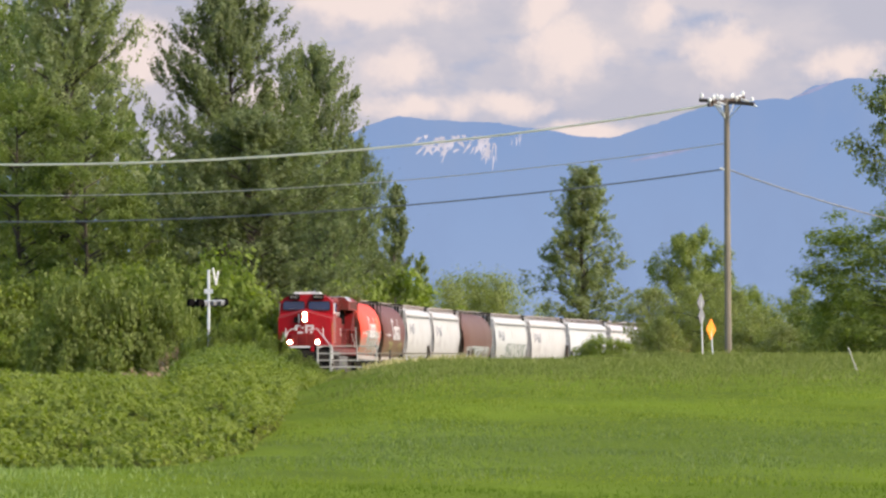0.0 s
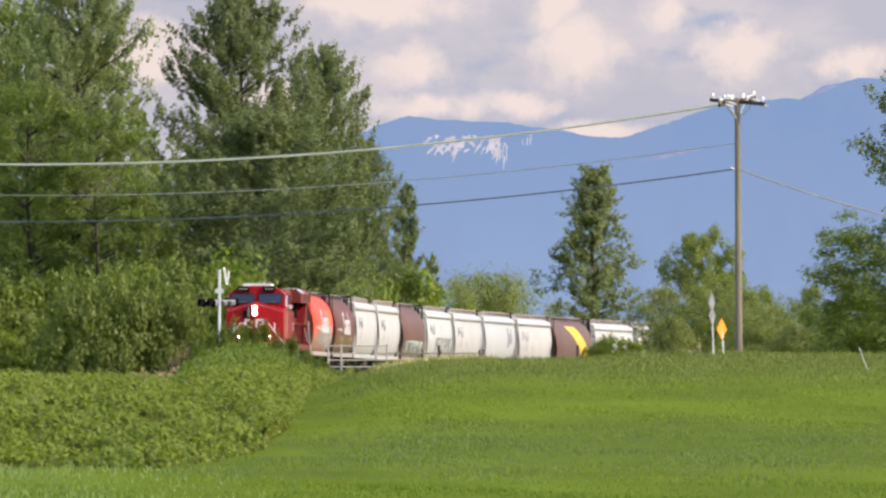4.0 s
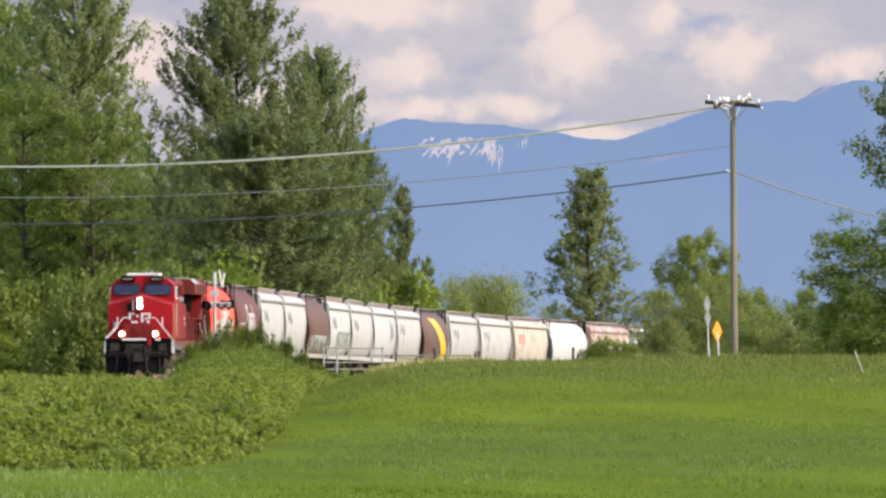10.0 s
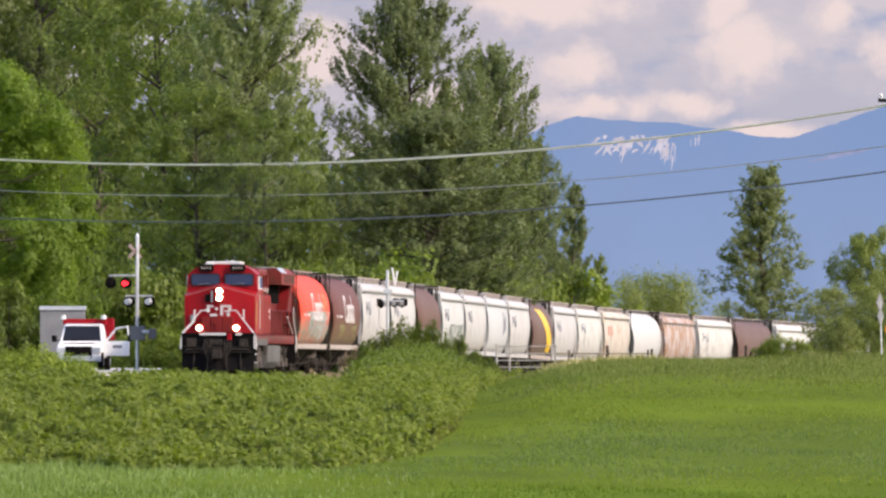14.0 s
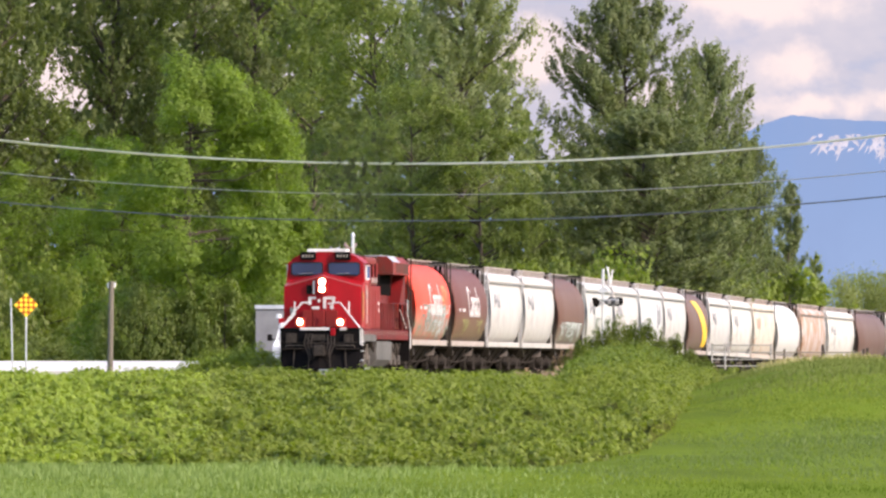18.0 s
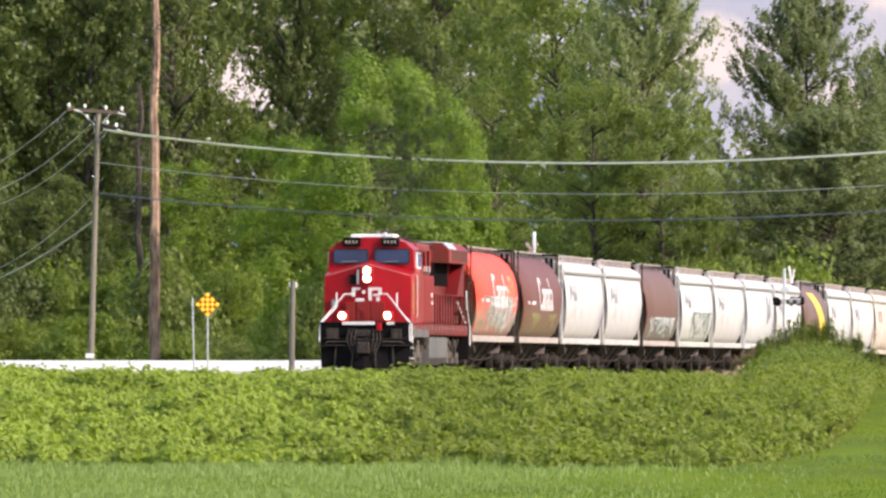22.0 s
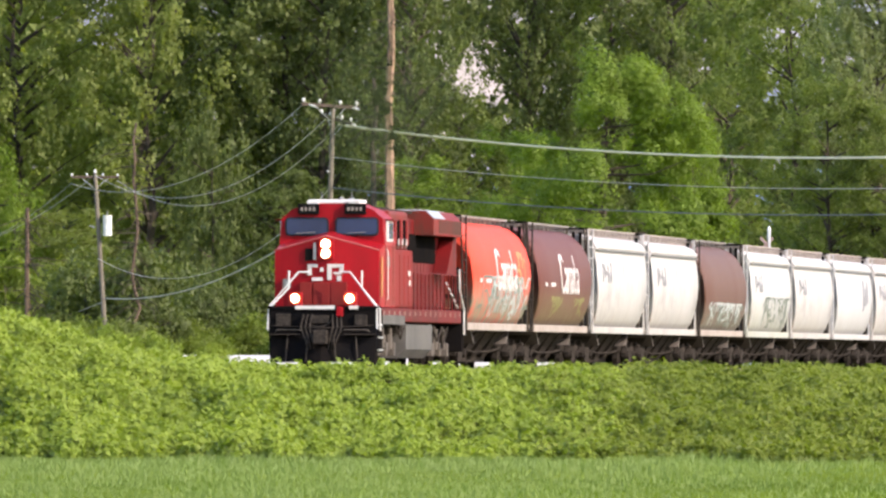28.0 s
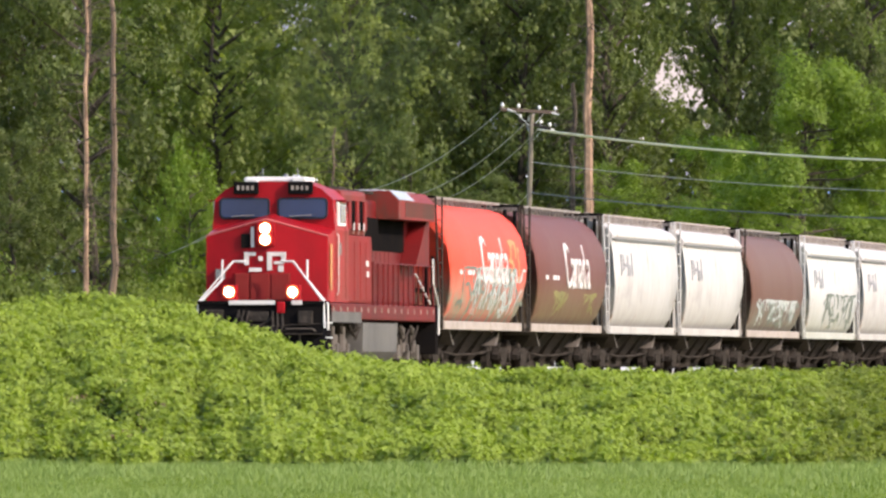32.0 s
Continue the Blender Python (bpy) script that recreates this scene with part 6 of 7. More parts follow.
    bm = rod(B(), (0, F + 0.4, 0.88), (0, F - 0.2, 0.88), 0.14)
    box(bm, -0.2, 0.2, F - 0.35, F + 0.0, 0.68, 1.08, 0.05)
    part("coupler", bm, M_GRIME, eng)
    for x in (-0.76, 0.76):
        dl = part("ditch_light_housing", box(B(), x - 0.18, x + 0.18, F + 0.32, F + 0.62, 1.74, 2.12, 0.04), M_RED, eng)
        part("ditch_light", rod(B(), (x, F + 0.27, 1.95), (x, F + 0.33, 1.95), 0.10, n=16), M_LAMP, dl, "lit white ditch light")
        # Same added glare ring around the ditch light.
        part("halo_ring", tube(B(), [(x, F + 0.29, 1.95), (x, F + 0.295, 1.95), (x, F + 0.31, 1.95)], [0.09, 0.15, 0.15], 18), M_LAMP_HALO, dl, "warm glowing ring in place of the lamp's glare")
    for sx in (-1, 1):
        part("handrail", pipe(B(), [(sx * 0.42, F + 0.75, 2.68), (sx * 0.72, F + 0.7, 2.68), (sx * 1.5, F + 0.35, 1.72), (sx * 1.53, F + 0.3, 1.1)], 0.028), M_WHITE, eng, "white front handrail")
        part("handrail", pipe(B(), [(sx * 1.02, F + 1.0, 2.72), (sx * 1.02, F + 0.95, 2.25), (sx * 1.55, F + 0.7, 1.66), (sx * 1.57, F + 0.65, 1.05)], 0.028), M_WHITE, eng, "white corner grab rail")
        part("step_well", box(B(), sx * 1.05, sx * 1.5, F + 0.75, F + 1.75, 0.45, 1.66, 0.03), M_BLACK, eng, "black corner steps")
        bm = B()
        for z in (0.5, 0.85, 1.2):
            box(bm, sx * 1.0, sx * 1.53, F + 0.7, F + 1.7, z, z + 0.04)
        part("step_treads", bm, M_GALV, eng)
        # side walkway rail
        bm = B()
        pipe(bm, [(sx * 1.48, F + 9.3, 2.72), (sx * 1.48, F + 20.8, 2.72)], 0.022, 5)
        for i in range(13):
            y = F + 9.3 + i * 0.958
            rod(bm, (sx * 1.48, y, 1.68), (sx * 1.48, y, 2.74), 0.022, n=5)
        part("walkway_rail", bm, M_MAROON, eng, "red handrail along the walkway")
        for i in range(16):
            y = F + 2.2 + i * 1.24
            part("sill_reflector", box(B(), sx * 1.475, sx * 1.492, y, y + 0.09, 1.50, 1.62), M_SILL, eng, "pale reflective patch on the frame")
        part("sill_plate", box(B(), sx * 1.47, sx * 1.488, F + 1.9, F + 7.2, 1.24, 1.50, 0.004), M_TANK, eng, "dusty grey plate along the lower frame")
        for i in range(5):
            a, b = i / 5, i / 5 + 0.11
            part("grab_rail_band", rod(B(), (sx * 1.5, F + 17.2 + 3.2 * a, 2.5 - 0.8 * a), (sx * 1.5, F + 17.2 + 3.2 * b, 2.5 - 0.8 * b), 0.026, n=6), M_LETTER, eng, "white band on the sloping step rail")
        part("cable_run", pipe(B(), [(sx * 1.4, F + 14.3, 1.2), (sx * 1.46, F + 15.2, 0.8), (sx * 1.46, F + 16.2, 1.1), (sx * 1.4, F + 17.0, 0.6), (sx * 1.4, F + 18.4, 1.2)], 0.03), M_GRIME, eng)
        part("cable_run", pipe(B(), [(sx * 1.4, F + 5.6, 1.2), (sx * 1.46, F + 6.3, 0.85), (sx * 1.42, F + 7.4, 1.15)], 0.03), M_GRIME, eng)
        part("rear_handrail", pipe(B(), [(sx * 1.5, F + 20.6, 2.9), (sx * 1.5, F + 20.7, 2.3), (sx * 1.52, F + 21.6, 1.7), (sx * 1.52, F + 21.6, 1.0)], 0.028), M_WHITE, eng, "white rear handrail")
        # fuel tank sides and air tanks
        part("air_reservoir", rod(B(), (sx * 1.2, F + 7.0, 1.15), (sx * 1.2, F + 9.0, 1.15), 0.16, n=10), M_GRIME, eng)
    out = [(-1.45, 0.55), (-1.2, 0.30), (1.2, 0.30), (1.45, 0.55), (1.47, 1.25), (-1.47, 1.25)]
    part("fuel_tank", prism(B(), out, F + 7.6, F + 14.0), M_TANK, eng, "dusty grey fuel tank")
    part("rear_plate", box(B(), -1.5, 1.5, F + 21.2, F + 21.7, 0.5, 1.75, 0.03), M_BLACK, eng)
    bm = rod(B(), (0, F + 21.6, 0.88), (0, F + 22.2, 0.88), 0.12)
    part("coupler", bm, M_GRIME, eng)
    for y0 in (F + 4.3, F + 17.3):
        bm = B()
        for sx in (-1, 1):
            side_prism(bm, [(y0 - 2.6, 0.5), (y0 - 2.4, 0.85), (y0 - 0.8, 0.95), (y0 + 0.8, 0.95), (y0 + 2.4, 0.85), (y0 + 2.6, 0.5), (y0 + 2.2, 0.42), (y0 + 1.2, 0.58), (y0 + 0.7, 0.42),
                            (y0 - 0.7, 0.42), (y0 - 1.2, 0.58), (y0 - 2.2, 0.42)], sx * 1.0, sx * 1.18)
            for k in (-1.85, 0, 1.85):
                box(bm, min(sx * 1.12, sx * 1.32), max(sx * 1.12, sx * 1.32), y0 + k - 0.2, y0 + k + 0.2, 0.36, 0.74, 0.03)
            for k in (-0.95, 0.95):
                rod(bm, (sx * 1.24, y0 + k, 0.55), (sx * 1.24, y0 + k, 1.15), 0.11, n=8)
                rod(bm, (sx * 1.28, y0 + k - 0.3, 1.2), (sx * 1.28, y0 + k + 0.4, 0.6), 0.05, n=6)
        box(bm, -1.0, 1.0, y0 - 0.4, y0 + 0.4, 0.6, 1.3)
        t = part("truck", bm, M_DUST, eng, "grimy three-axle bogie with dusty springs")
        for k in (-1.85, 0, 1.85):
            wheelset(t, y0 + k, M_GRIME, 0.53)
    return eng


def strips(bm, x, spans, z0, z1):
    for y0, y1 in spans:
        box(bm, x - 0.008, x + 0.008, y0, y1, z0, z1)
    return bm


loco = build_locomotive()


def smoke_flecks():
    """Thin dark exhaust haze: most light passes straight through each fleck."""
    m, nodes, links, b = material("exhaust_haze")
    b.inputs["Base Color"].default_value = (0.07, 0.095, 0.04, 1)
    b.inputs["Roughness"].default_value = 1.0
    b.inputs["Specular IOR Level"].default_value = 0.0
    b.inputs["Alpha"].default_value = 0.05
    return m


M_SMOKE = smoke_flecks()
smoke = thing("exhaust_smoke", "thin dark diesel exhaust drifting above the locomotive", "smoke")
rng_s = np.random.default_rng(17)
for i in range(9):
    f = i / 8
    c = np.array([rng_s.normal(-0.2, 0.2 + 0.4 * f), 1.2 + 9 * f, 5.3 + 3.6 * f ** 0.7])
    n = int(150 + 420 * f)
    pts = c + rng_s.normal(0, 1, (n, 3)) * np.array([0.5 + 0.95 * f, 0.8 + 1.4 * f, 0.45 + 1.0 * f])
    v, q = leaf_cards(rng_s, pts, np.tile((0.0, -1.0, 0.0), (n, 1)), 0.11 + 0.05 * f, 0.9, 0.0, 0.4)
    o = part("puff", quick_mesh("puff", v, q, M_SMOKE), M_SMOKE, smoke)
    o.visible_shadow = False
SPEED, GAIN = 12.272, 0.01197
NOSE_S = float(np.interp(690.0, LINE_Y, LINE_S))
TRAIN = [(loco, 11.0, 6.5), (smoke, 11.0, 6.5)] + [(c, 22.06 + 18.15 * i + 9.1, 6.95) for i, c in enumerate(CARS)]


# ---- roads beside the line ----
def slab(name, corners, mat, label, category):
    """A sheet of road with some thickness, from its four upper corners."""
    low = [Vector(c) - Vector((0, 0, 1.2)) for c in corners]
    ob = new(name, mesh_of(name, list(corners) + low, [(0, 1, 2, 3), (7, 6, 5, 4), (0, 4, 5, 1), (1, 5, 6, 2), (2, 6, 7, 3), (3, 7, 4, 0)], mat))
    return tagged(ob, label, category, kind="structure")


slab("road", [at(-1120, 659, 500), at(-345, 659, 500), at(-345, 641, 545), at(-1120, 641, 545)], M_ROAD, "pale sunlit gravel road beside the railway", "road")
slab("crossing_approach", [at(-330, 657, 520), at(-30, 657, 520), at(-30, 652, 590), at(-330, 652, 590)], M_ROAD, "pale dusty road at the level crossing", "road")

slab("gravel_strip", [at(770, 641, 575), at(1030, 640, 590), at(1030, 636, 600), at(770, 637, 585)], M_ROAD, "pale gravel strip between meadow and railway", "gravel")


# ---- utility poles and wires ----
def utility_pole(u, top_v, base_v, d, arm_dir, label, transformer=False, arm=1.2, u_base=None, arms=()):
    base, top = at(u if u_base is None else u_base, base_v, d), at(u, top_v, d)
    pole = thing("utility_pole", label, "utility pole", "poles along the road", loc=(base.x, base.y, float(ground_z(base.x, base.y))))
    h = top - pole.location
    post = part("post", rod(B(), (0, 0, -0.2), h, 0.16, 0.12, n=12), M_POLE, pole, "weathered grey wooden post")
    a = Vector(arm_dir).normalized()
    c = Vector((h.x, h.y, h.z - 0.25))
    for u0, v0, u1, v1, lean in arms:
        e0, e1 = at(u0, v0, d - lean) - pole.location, at(u1, v1, d + lean) - pole.location
        mid, run_ = (e0 + e1) / 2, e1 - e0
        bm = B()
        bmesh.ops.create_cube(bm, size=1.0, matrix=Matrix.Translation(mid) @ run_.to_track_quat("X", "Z").to_matrix().to_4x4() @ Matrix.Diagonal((run_.length, 0.13, 0.16, 1)))
        ca = part("crossarm", bm, M_TIE, pole, "dark wooden crossarm")
        for f in (0.04, 0.32, 0.68, 0.96):
            q = e0.lerp(e1, f) + Vector((0, 0, 0.06))
            part("insulator", tube(B(), [q, q + Vector((0, 0, 0.08)), q + Vector((0, 0, 0.10)), q + Vector((0, 0, 0.16)), q + Vector((0, 0, 0.26))], [0.025, 0.025, 0.085, 0.09, 0.045], 8), M_CERAMIC, ca, "white ceramic insulator")
        bm = B()
        for f in (0.22, 0.78):
            rod(bm, e0.lerp(e1, f), Vector((h.x, h.y, mid.z - 0.85)), 0.022, n=5)
        part("arm_brace", bm, M_GALV, ca)
        for f in (0.12, 0.88):
            q = e0.lerp(e1, f)
            part("dead_end", tube(B(), [q, q + Vector((0.18, -0.1, -0.06)), q + Vector((0.42, -0.2, -0.12))], [0.05, 0.06, 0.03], 7), M_CERAMIC, ca, "white strain insulator")
    if arms:
        part("cable_bracket", rod(B(), (h.x, h.y, h.z - 3.2), (h.x - 0.3, h.y - 0.1, h.z - 3.1), 0.04, n=6), M_GALV, pole)
        return pole
    bm = B()
    m = a.to_track_quat("X", "Z").to_matrix().to_4x4()
    bmesh.ops.create_cube(bm, size=1.0, matrix=Matrix.Translation(c) @ m @ Matrix.Diagonal((arm * 2, 0.12, 0.14, 1)))
    part("crossarm", bm, M_TIE, pole, "dark wooden crossarm")
    bm = B()
    for sgn in (-1, 1):
        rod(bm, c + a * sgn * arm * 0.6, c - Vector((0, 0, 0.7)), 0.025, n=5)
    part("arm_brace", bm, M_GALV, pole)
    for k in (-1.0, -0.35, 0.35, 1.0):
        p = c + a * arm * 0.95 * k
        part("insulator", rod(B(), p + Vector((0, 0, 0.07)), p + Vector((0, 0, 0.22)), 0.06, 0.045, n=8), M_CERAMIC, pole, "white ceramic insulator")
    part("insulator", rod(B(), h, h + Vector((0, 0, 0.22)), 0.07, 0.05, n=8), M_CERAMIC, pole, "white ceramic insulator")
    part("cable_bracket", rod(B(), (h.x, h.y, h.z - 3.2), (h.x - 0.3, h.y - 0.1, h.z - 3.1), 0.04, n=6), M_GALV, pole)
    if transformer:
        cc = Vector((h.x + 0.75, h.y - 0.3, h.z - 3.1))
        t = part("transformer", rod(B(), cc - Vector((0, 0, 0.6)), cc + Vector((0, 0, 0.6)), 0.27, n=14), M_CERAMIC, pole, "pale grey cylindrical transformer")
        part("bushing", rod(B(), cc + Vector((0, 0, 0.6)), cc + Vector((0, 0, 0.85)), 0.05, n=6), M_GREY, t)
    return pole


utility_pole(1287, 174, 627, 562, (0.75, 0.8, 0), "tall weathered wooden utility pole at the edge of the meadow",
                  u_base=1290, arms=((1255, 186, 1318, 173, 1.0), (1239, 177, 1336, 184, -0.7), (1262, 180, 1312, 180, 0.9)))
p2 = utility_pole(-846, 205, 628, 632, (0.9, 0.75, 0), "tall grey wooden utility pole with crossarms by the road",
                  u_base=-860, arms=((-902, 196, -800, 203, 0.8), (-868, 216, -812, 232, -0.6)))
utility_pole(-1268, 318, 606, 740, (0.95, 0.3, 0), "leaning wooden utility pole carrying a transformer", True, 1.45, u_base=-1245)
part("warning_plate", box(B(), -0.22, 0.22, -0.3, -0.2, 1.15, 1.4), M_CERAMIC, p2, "small white plate")


def wire(a, b, sag, r, mat, label, kind_name="wire"):
    """A hanging wire between two points; sag in metres at mid span."""
    pts = []
    n = 28
    for i in range(n + 1):
        k = i / n
        p = Vector(a).lerp(Vector(b), k)
        p.z -= 4 * sag * k * (1 - k)
        pts.append(p)
    bm = B()
    pipe(bm, pts, r, 5)
    ob = part(kind_name, bm, mat, None)
    return tagged(ob, label, "wire", "wires along the road")


PALE = "pale bare overhead wire sagging between poles"
DARK = "dark overhead cable sagging between poles"
wire(at(1283, 181, 562), at(-836, 232, 632), 2.22, 0.045, M_WIRE_SUNLIT, PALE)
wire(at(1262, 184, 563), at(-826, 235, 632), 2.14, 0.045, M_WIRE_SUNLIT, PALE)
wire(at(1276, 182, 565), at(-830, 233, 634), 2.18, 0.045, M_WIRE_SUNLIT, PALE)
wire(at(1282, 254, 562), at(-848, 290, 632), 1.95, 0.022, M_WIRE, PALE)
wire(at(1285, 299, 562), at(-850, 344, 632), 1.85, 0.035, M_WIRE_DARK, DARK)
wire(at(1293, 301, 562), at(1780, 428, 600), 0.35, 0.035, M_WIRE_DARK, DARK)
wire(at(-895, 193, 632), at(-1310, 337, 740), 2.0, 0.022, M_WIRE, PALE)
wire(at(-848, 212, 632), at(-1268, 322, 740), 2.6, 0.022, M_WIRE, PALE)
wire(at(-828, 225, 632), at(-1228, 332, 740), 2.7, 0.022, M_WIRE, PALE)
wire(at(-850, 344, 632), at(-1262, 470, 740), 2.6, 0.022, M_WIRE, PALE)
wire(at(-852, 392, 632), at(-1250, 540, 740), 1.3, 0.04, M_WIRE, "pale thick overhead cable sagging between poles")
wire(at(-1310, 337, 740), at(-1560, 470, 830), 0.8, 0.022, M_WIRE, PALE)
wire(at(-1268, 322, 740), at(-1540, 460, 830), 0.8, 0.022, M_WIRE, PALE)
wire(at(-1250, 545, 740), at(-1480, 600, 800), 0.4, 0.03, M_WIRE, PALE)


# ---- bare trunks in the woods ----
def bare_trunk(u, base_v, d, top_v, r, seed, label, u_top=None, bark=None, bend=0.0016):
    rng = np.random.default_rng(seed)
    base = at(u, base_v, d)
    z0 = float(ground_z(base.x, base.y))
    tree = thing("bare_tree", label, "tree", loc=(base.x, base.y, z0))
    top = at(u if u_top is None else u_top, top_v, d) - Vector((base.x, base.y, z0))
    bm = B()
    branch_mesh(rng, bm, (0, 0, -0.2), top, r, r * 0.55, 14, bend)
    part("trunk", bm, bark or M_PINE, tree, "rough bark, bare of leaves")
    bm = B()
    for i in range(70):
        k = rng.uniform(0.25, 1.0)
        p = Vector((0, 0, 0)).lerp(top, k)
        a = rng.uniform(0, 6.28)
        ln = rng.uniform(0.3, 3.0)
        branch_mesh(rng, bm, p, p + Vector((math.cos(a) * ln, math.sin(a) * ln, rng.uniform(-1.3, 0.2))), 0.035, 0.008, 3, 0.09)
    tagged(part("branchwork", bm, M_BARK, tree, "thin dead drooping branches"), kind="stuff")
    return tree


bare_trunk(-745, 590, 700, -60, 0.33, 1, "tall bare conifer trunk in front of the woods")
bare_trunk(-774, 590, 770, 150, 0.25, 8, "thin dark bare trunk beside a taller one", bark=M_BARK, bend=0.006)
bare_trunk(-1637, 600, 660, -60, 0.16, 2, "slim pale bare conifer trunk at the woods' edge")
bare_trunk(-1589, 600, 668, -60, 0.23, 3, "stout bare conifer trunk at the woods' edge", bark=M_PINE_DARK)
bare_trunk(-1195, 600, 745, 230, 0.12, 5, "thin bare trunk wrapped in creeper", bark=M_PINE_DARK, bend=0.009)
bare_trunk(-1388, 600, 745, 380, 0.2, 6, "short bare trunk among shrubs", bark=M_PINE_DARK)


# ---- signs and posts ----
def post_sign(u, v, d, half, base_v, face_mat, label, squash=1.0, checks=False, u_base=None, tilt=0.0):
    c = at(u, v, d)
    base = at(u if u_base is None else u_base, base_v, d)
    z0 = float(ground_z(base.x, base.y))
    z0 = min(z0, base.z)
    sign = thing("road_sign", label, "road sign", loc=(base.x, base.y, z0))
    cc = c - Vector((base.x, base.y, z0))
    yaw = math.acos(min(1.0, squash))
    rot = Matrix.Translation(cc) @ Matrix.Rotation(yaw, 4, "Z") @ Matrix.Rotation(radians(45 + tilt), 4, "Y")
    e = half / math.sqrt(2)
    bm = box(B(), -e, e, -0.015, 0.015, -e, e)
    bmesh.ops.transform(bm, matrix=rot, verts=bm.verts)
    plate = part("sign_plate", bm, face_mat, sign)
    if checks:
        bm = B()
        n = 5
        for i in range(n):
            for j in range(n):
                if (i + j) % 2 == 0:
                    w = 2 * e / n
                    box(bm, -e + i * w + 0.004, -e + (i + 1) * w - 0.004, -0.022, -0.014, -e + j * w + 0.004, -e + (j + 1) * w - 0.004)
        bmesh.ops.transform(bm, matrix=rot, verts=bm.verts)
        part("check_square", bm, M_YELLOW, plate, "bright yellow checks")
    part("sign_post", rod(B(), (0, 0.05, -0.2), (cc.x, cc.y + 0.05, cc.z + half * 0.4), 0.035, n=8), M_GALV, sign)
    return sign


post_sign(-652, 542, 476, 0.46, 650, M_ORANGE_DEEP, "yellow checkerboard diamond sign on a steel post beside the road", 1.0, True)
post_sign(1259, 583, 556, 0.47, 628, M_ORANGE, "orange diamond warning sign turned away at the roadside", 0.5, False, 1263)
sg = post_sign(1241, 536, 558, 0.46, 628, M_GREY, "grey backs of two diamond signs on one post", 0.4, False, 1245)
bm = box(B(), -0.3, 0.3, -0.015, 0.015, -0.3, 0.3)
bmesh.ops.transform(bm, matrix=Matrix.Translation(at(1242, 560, 558) - sg.location) @ Matrix.Rotation(1.16, 4, "Z") @ Matrix.Rotation(radians(45), 4, "Y"), verts=bm.verts)
part("sign_plate", bm, M_GREY, sg)


def post(name, u0, v0, u1, v1, d, r, mat, label, category="post"):
    a, b = at(u0, v0, d), at(u1, v1, d)
    z0 = min(float(ground_z(a.x, a.y)), a.z)
    ob = thing(name, label, category, loc=(a.x, a.y, z0))
    top = b - ob.location
    part("shaft", rod(B(), (0, 0, -0.3), top, r, r * 0.85, n=10), mat, ob)
    return ob, top


ob, top = post("wooden_post", -504, 656, -501, 500, 480, 0.115, M_POLE, "short weathered wooden pole beside the road", "pole")
for sx in (-0.12, 0.12):
    part("insulator", rod(B(), (top.x + sx, top.y, top.z - 0.25), (top.x + sx, top.y, top.z - 0.05), 0.05, n=6), M_CERAMIC, ob)
post("steel_post", -675, 655, -679, 530, 474, 0.035, M_GALV, "slim grey steel post beside the road")
FENCE = "fence along the line"
for u, v0, v1 in [(757, 650, 612), (836, 650, 618), (1003, 655, 612), (1012, 650, 622), (1078, 650, 622), (1170, 650, 624), (1340, 655, 628), (1475, 665, 628)]:
    ob, top = post("fence_post", u, v0, u + 1, v1, 570, 0.07, M_TIE, "dark weathered wooden fence post in tall grass", "fence post")
    tagged(ob, group=FENCE)
post("leaning_stake", 1525, 655, 1503, 616, 410, 0.024, M_GATE, "pale wooden stake leaning in the grass", "stake")

# white pipe gate beside the line
g0 = at(562, 655, 560)
gate = thing("pipe_gate", "chalky white tubular steel farm gate in the grass", "gate", loc=(g0.x, g0.y, float(ground_z(g0.x, g0.y))))
for v in (613, 626, 638, 650):
    a, b = at(560, v, 560) - gate.location, at(668, v, 560) - gate.location
    part("gate_rail", rod(B(), a, b, 0.026, n=8), M_GATE, gate)
for u in (562, 585, 666):
    a, b = at(u, 664, 560) - gate.location, at(u, 610, 560) - gate.location
    part("gate_post", rod(B(), a, b, 0.04, n=8), M_GATE, gate)
fr = at(668, 626, 565)
rail = thing("fence_rail", "grey wooden fence rail beside the gate", "fence", loc=(fr.x, fr.y, float(ground_z(fr.x, fr.y))))
for v in (626, 638):
    part("rail", rod(B(), at(668, v, 565) - rail.location, at(832, v, 568) - rail.location, 0.03, n=6), M_POLE, rail)
for u in (690, 760, 830):
    part("rail_post", rod(B(), at(u, 664, 566) - rail.location, at(u, 620, 566) - rail.location, 0.05, n=6), M_TIE, rail)


# ---- level crossing signals ----
def flasher(parent, c, facing, red=False, pale=False, disc=0.25):
    """A round lamp head with its black backing disc."""
    f = Vector(facing).normalized()
    d = part("lamp_disc", rod(B(), c, c + f * 0.03, disc, n=18), M_BLACK, parent, "black round backing disc")
    part("lamp_housing", rod(B(), c - f * 0.22, c, 0.12, 0.16, n=12), M_GALV if pale else M_GREY, d)
    part("lamp_hood", rod(B(), c + f * 0.03 + Vector((0, 0, 0.1)), c + f * 0.28 + Vector((0, 0, 0.1)), 0.14, 0.13, n=12), M_BLACK, d)
    part("lamp_lens", rod(B(), c + f * 0.032, c + f * 0.30 - Vector((0, 0, 0.02)), 0.115, n=14), M_SIGNAL_RED if red else M_BLACK, d, "lit red lens" if red else "dark lens")


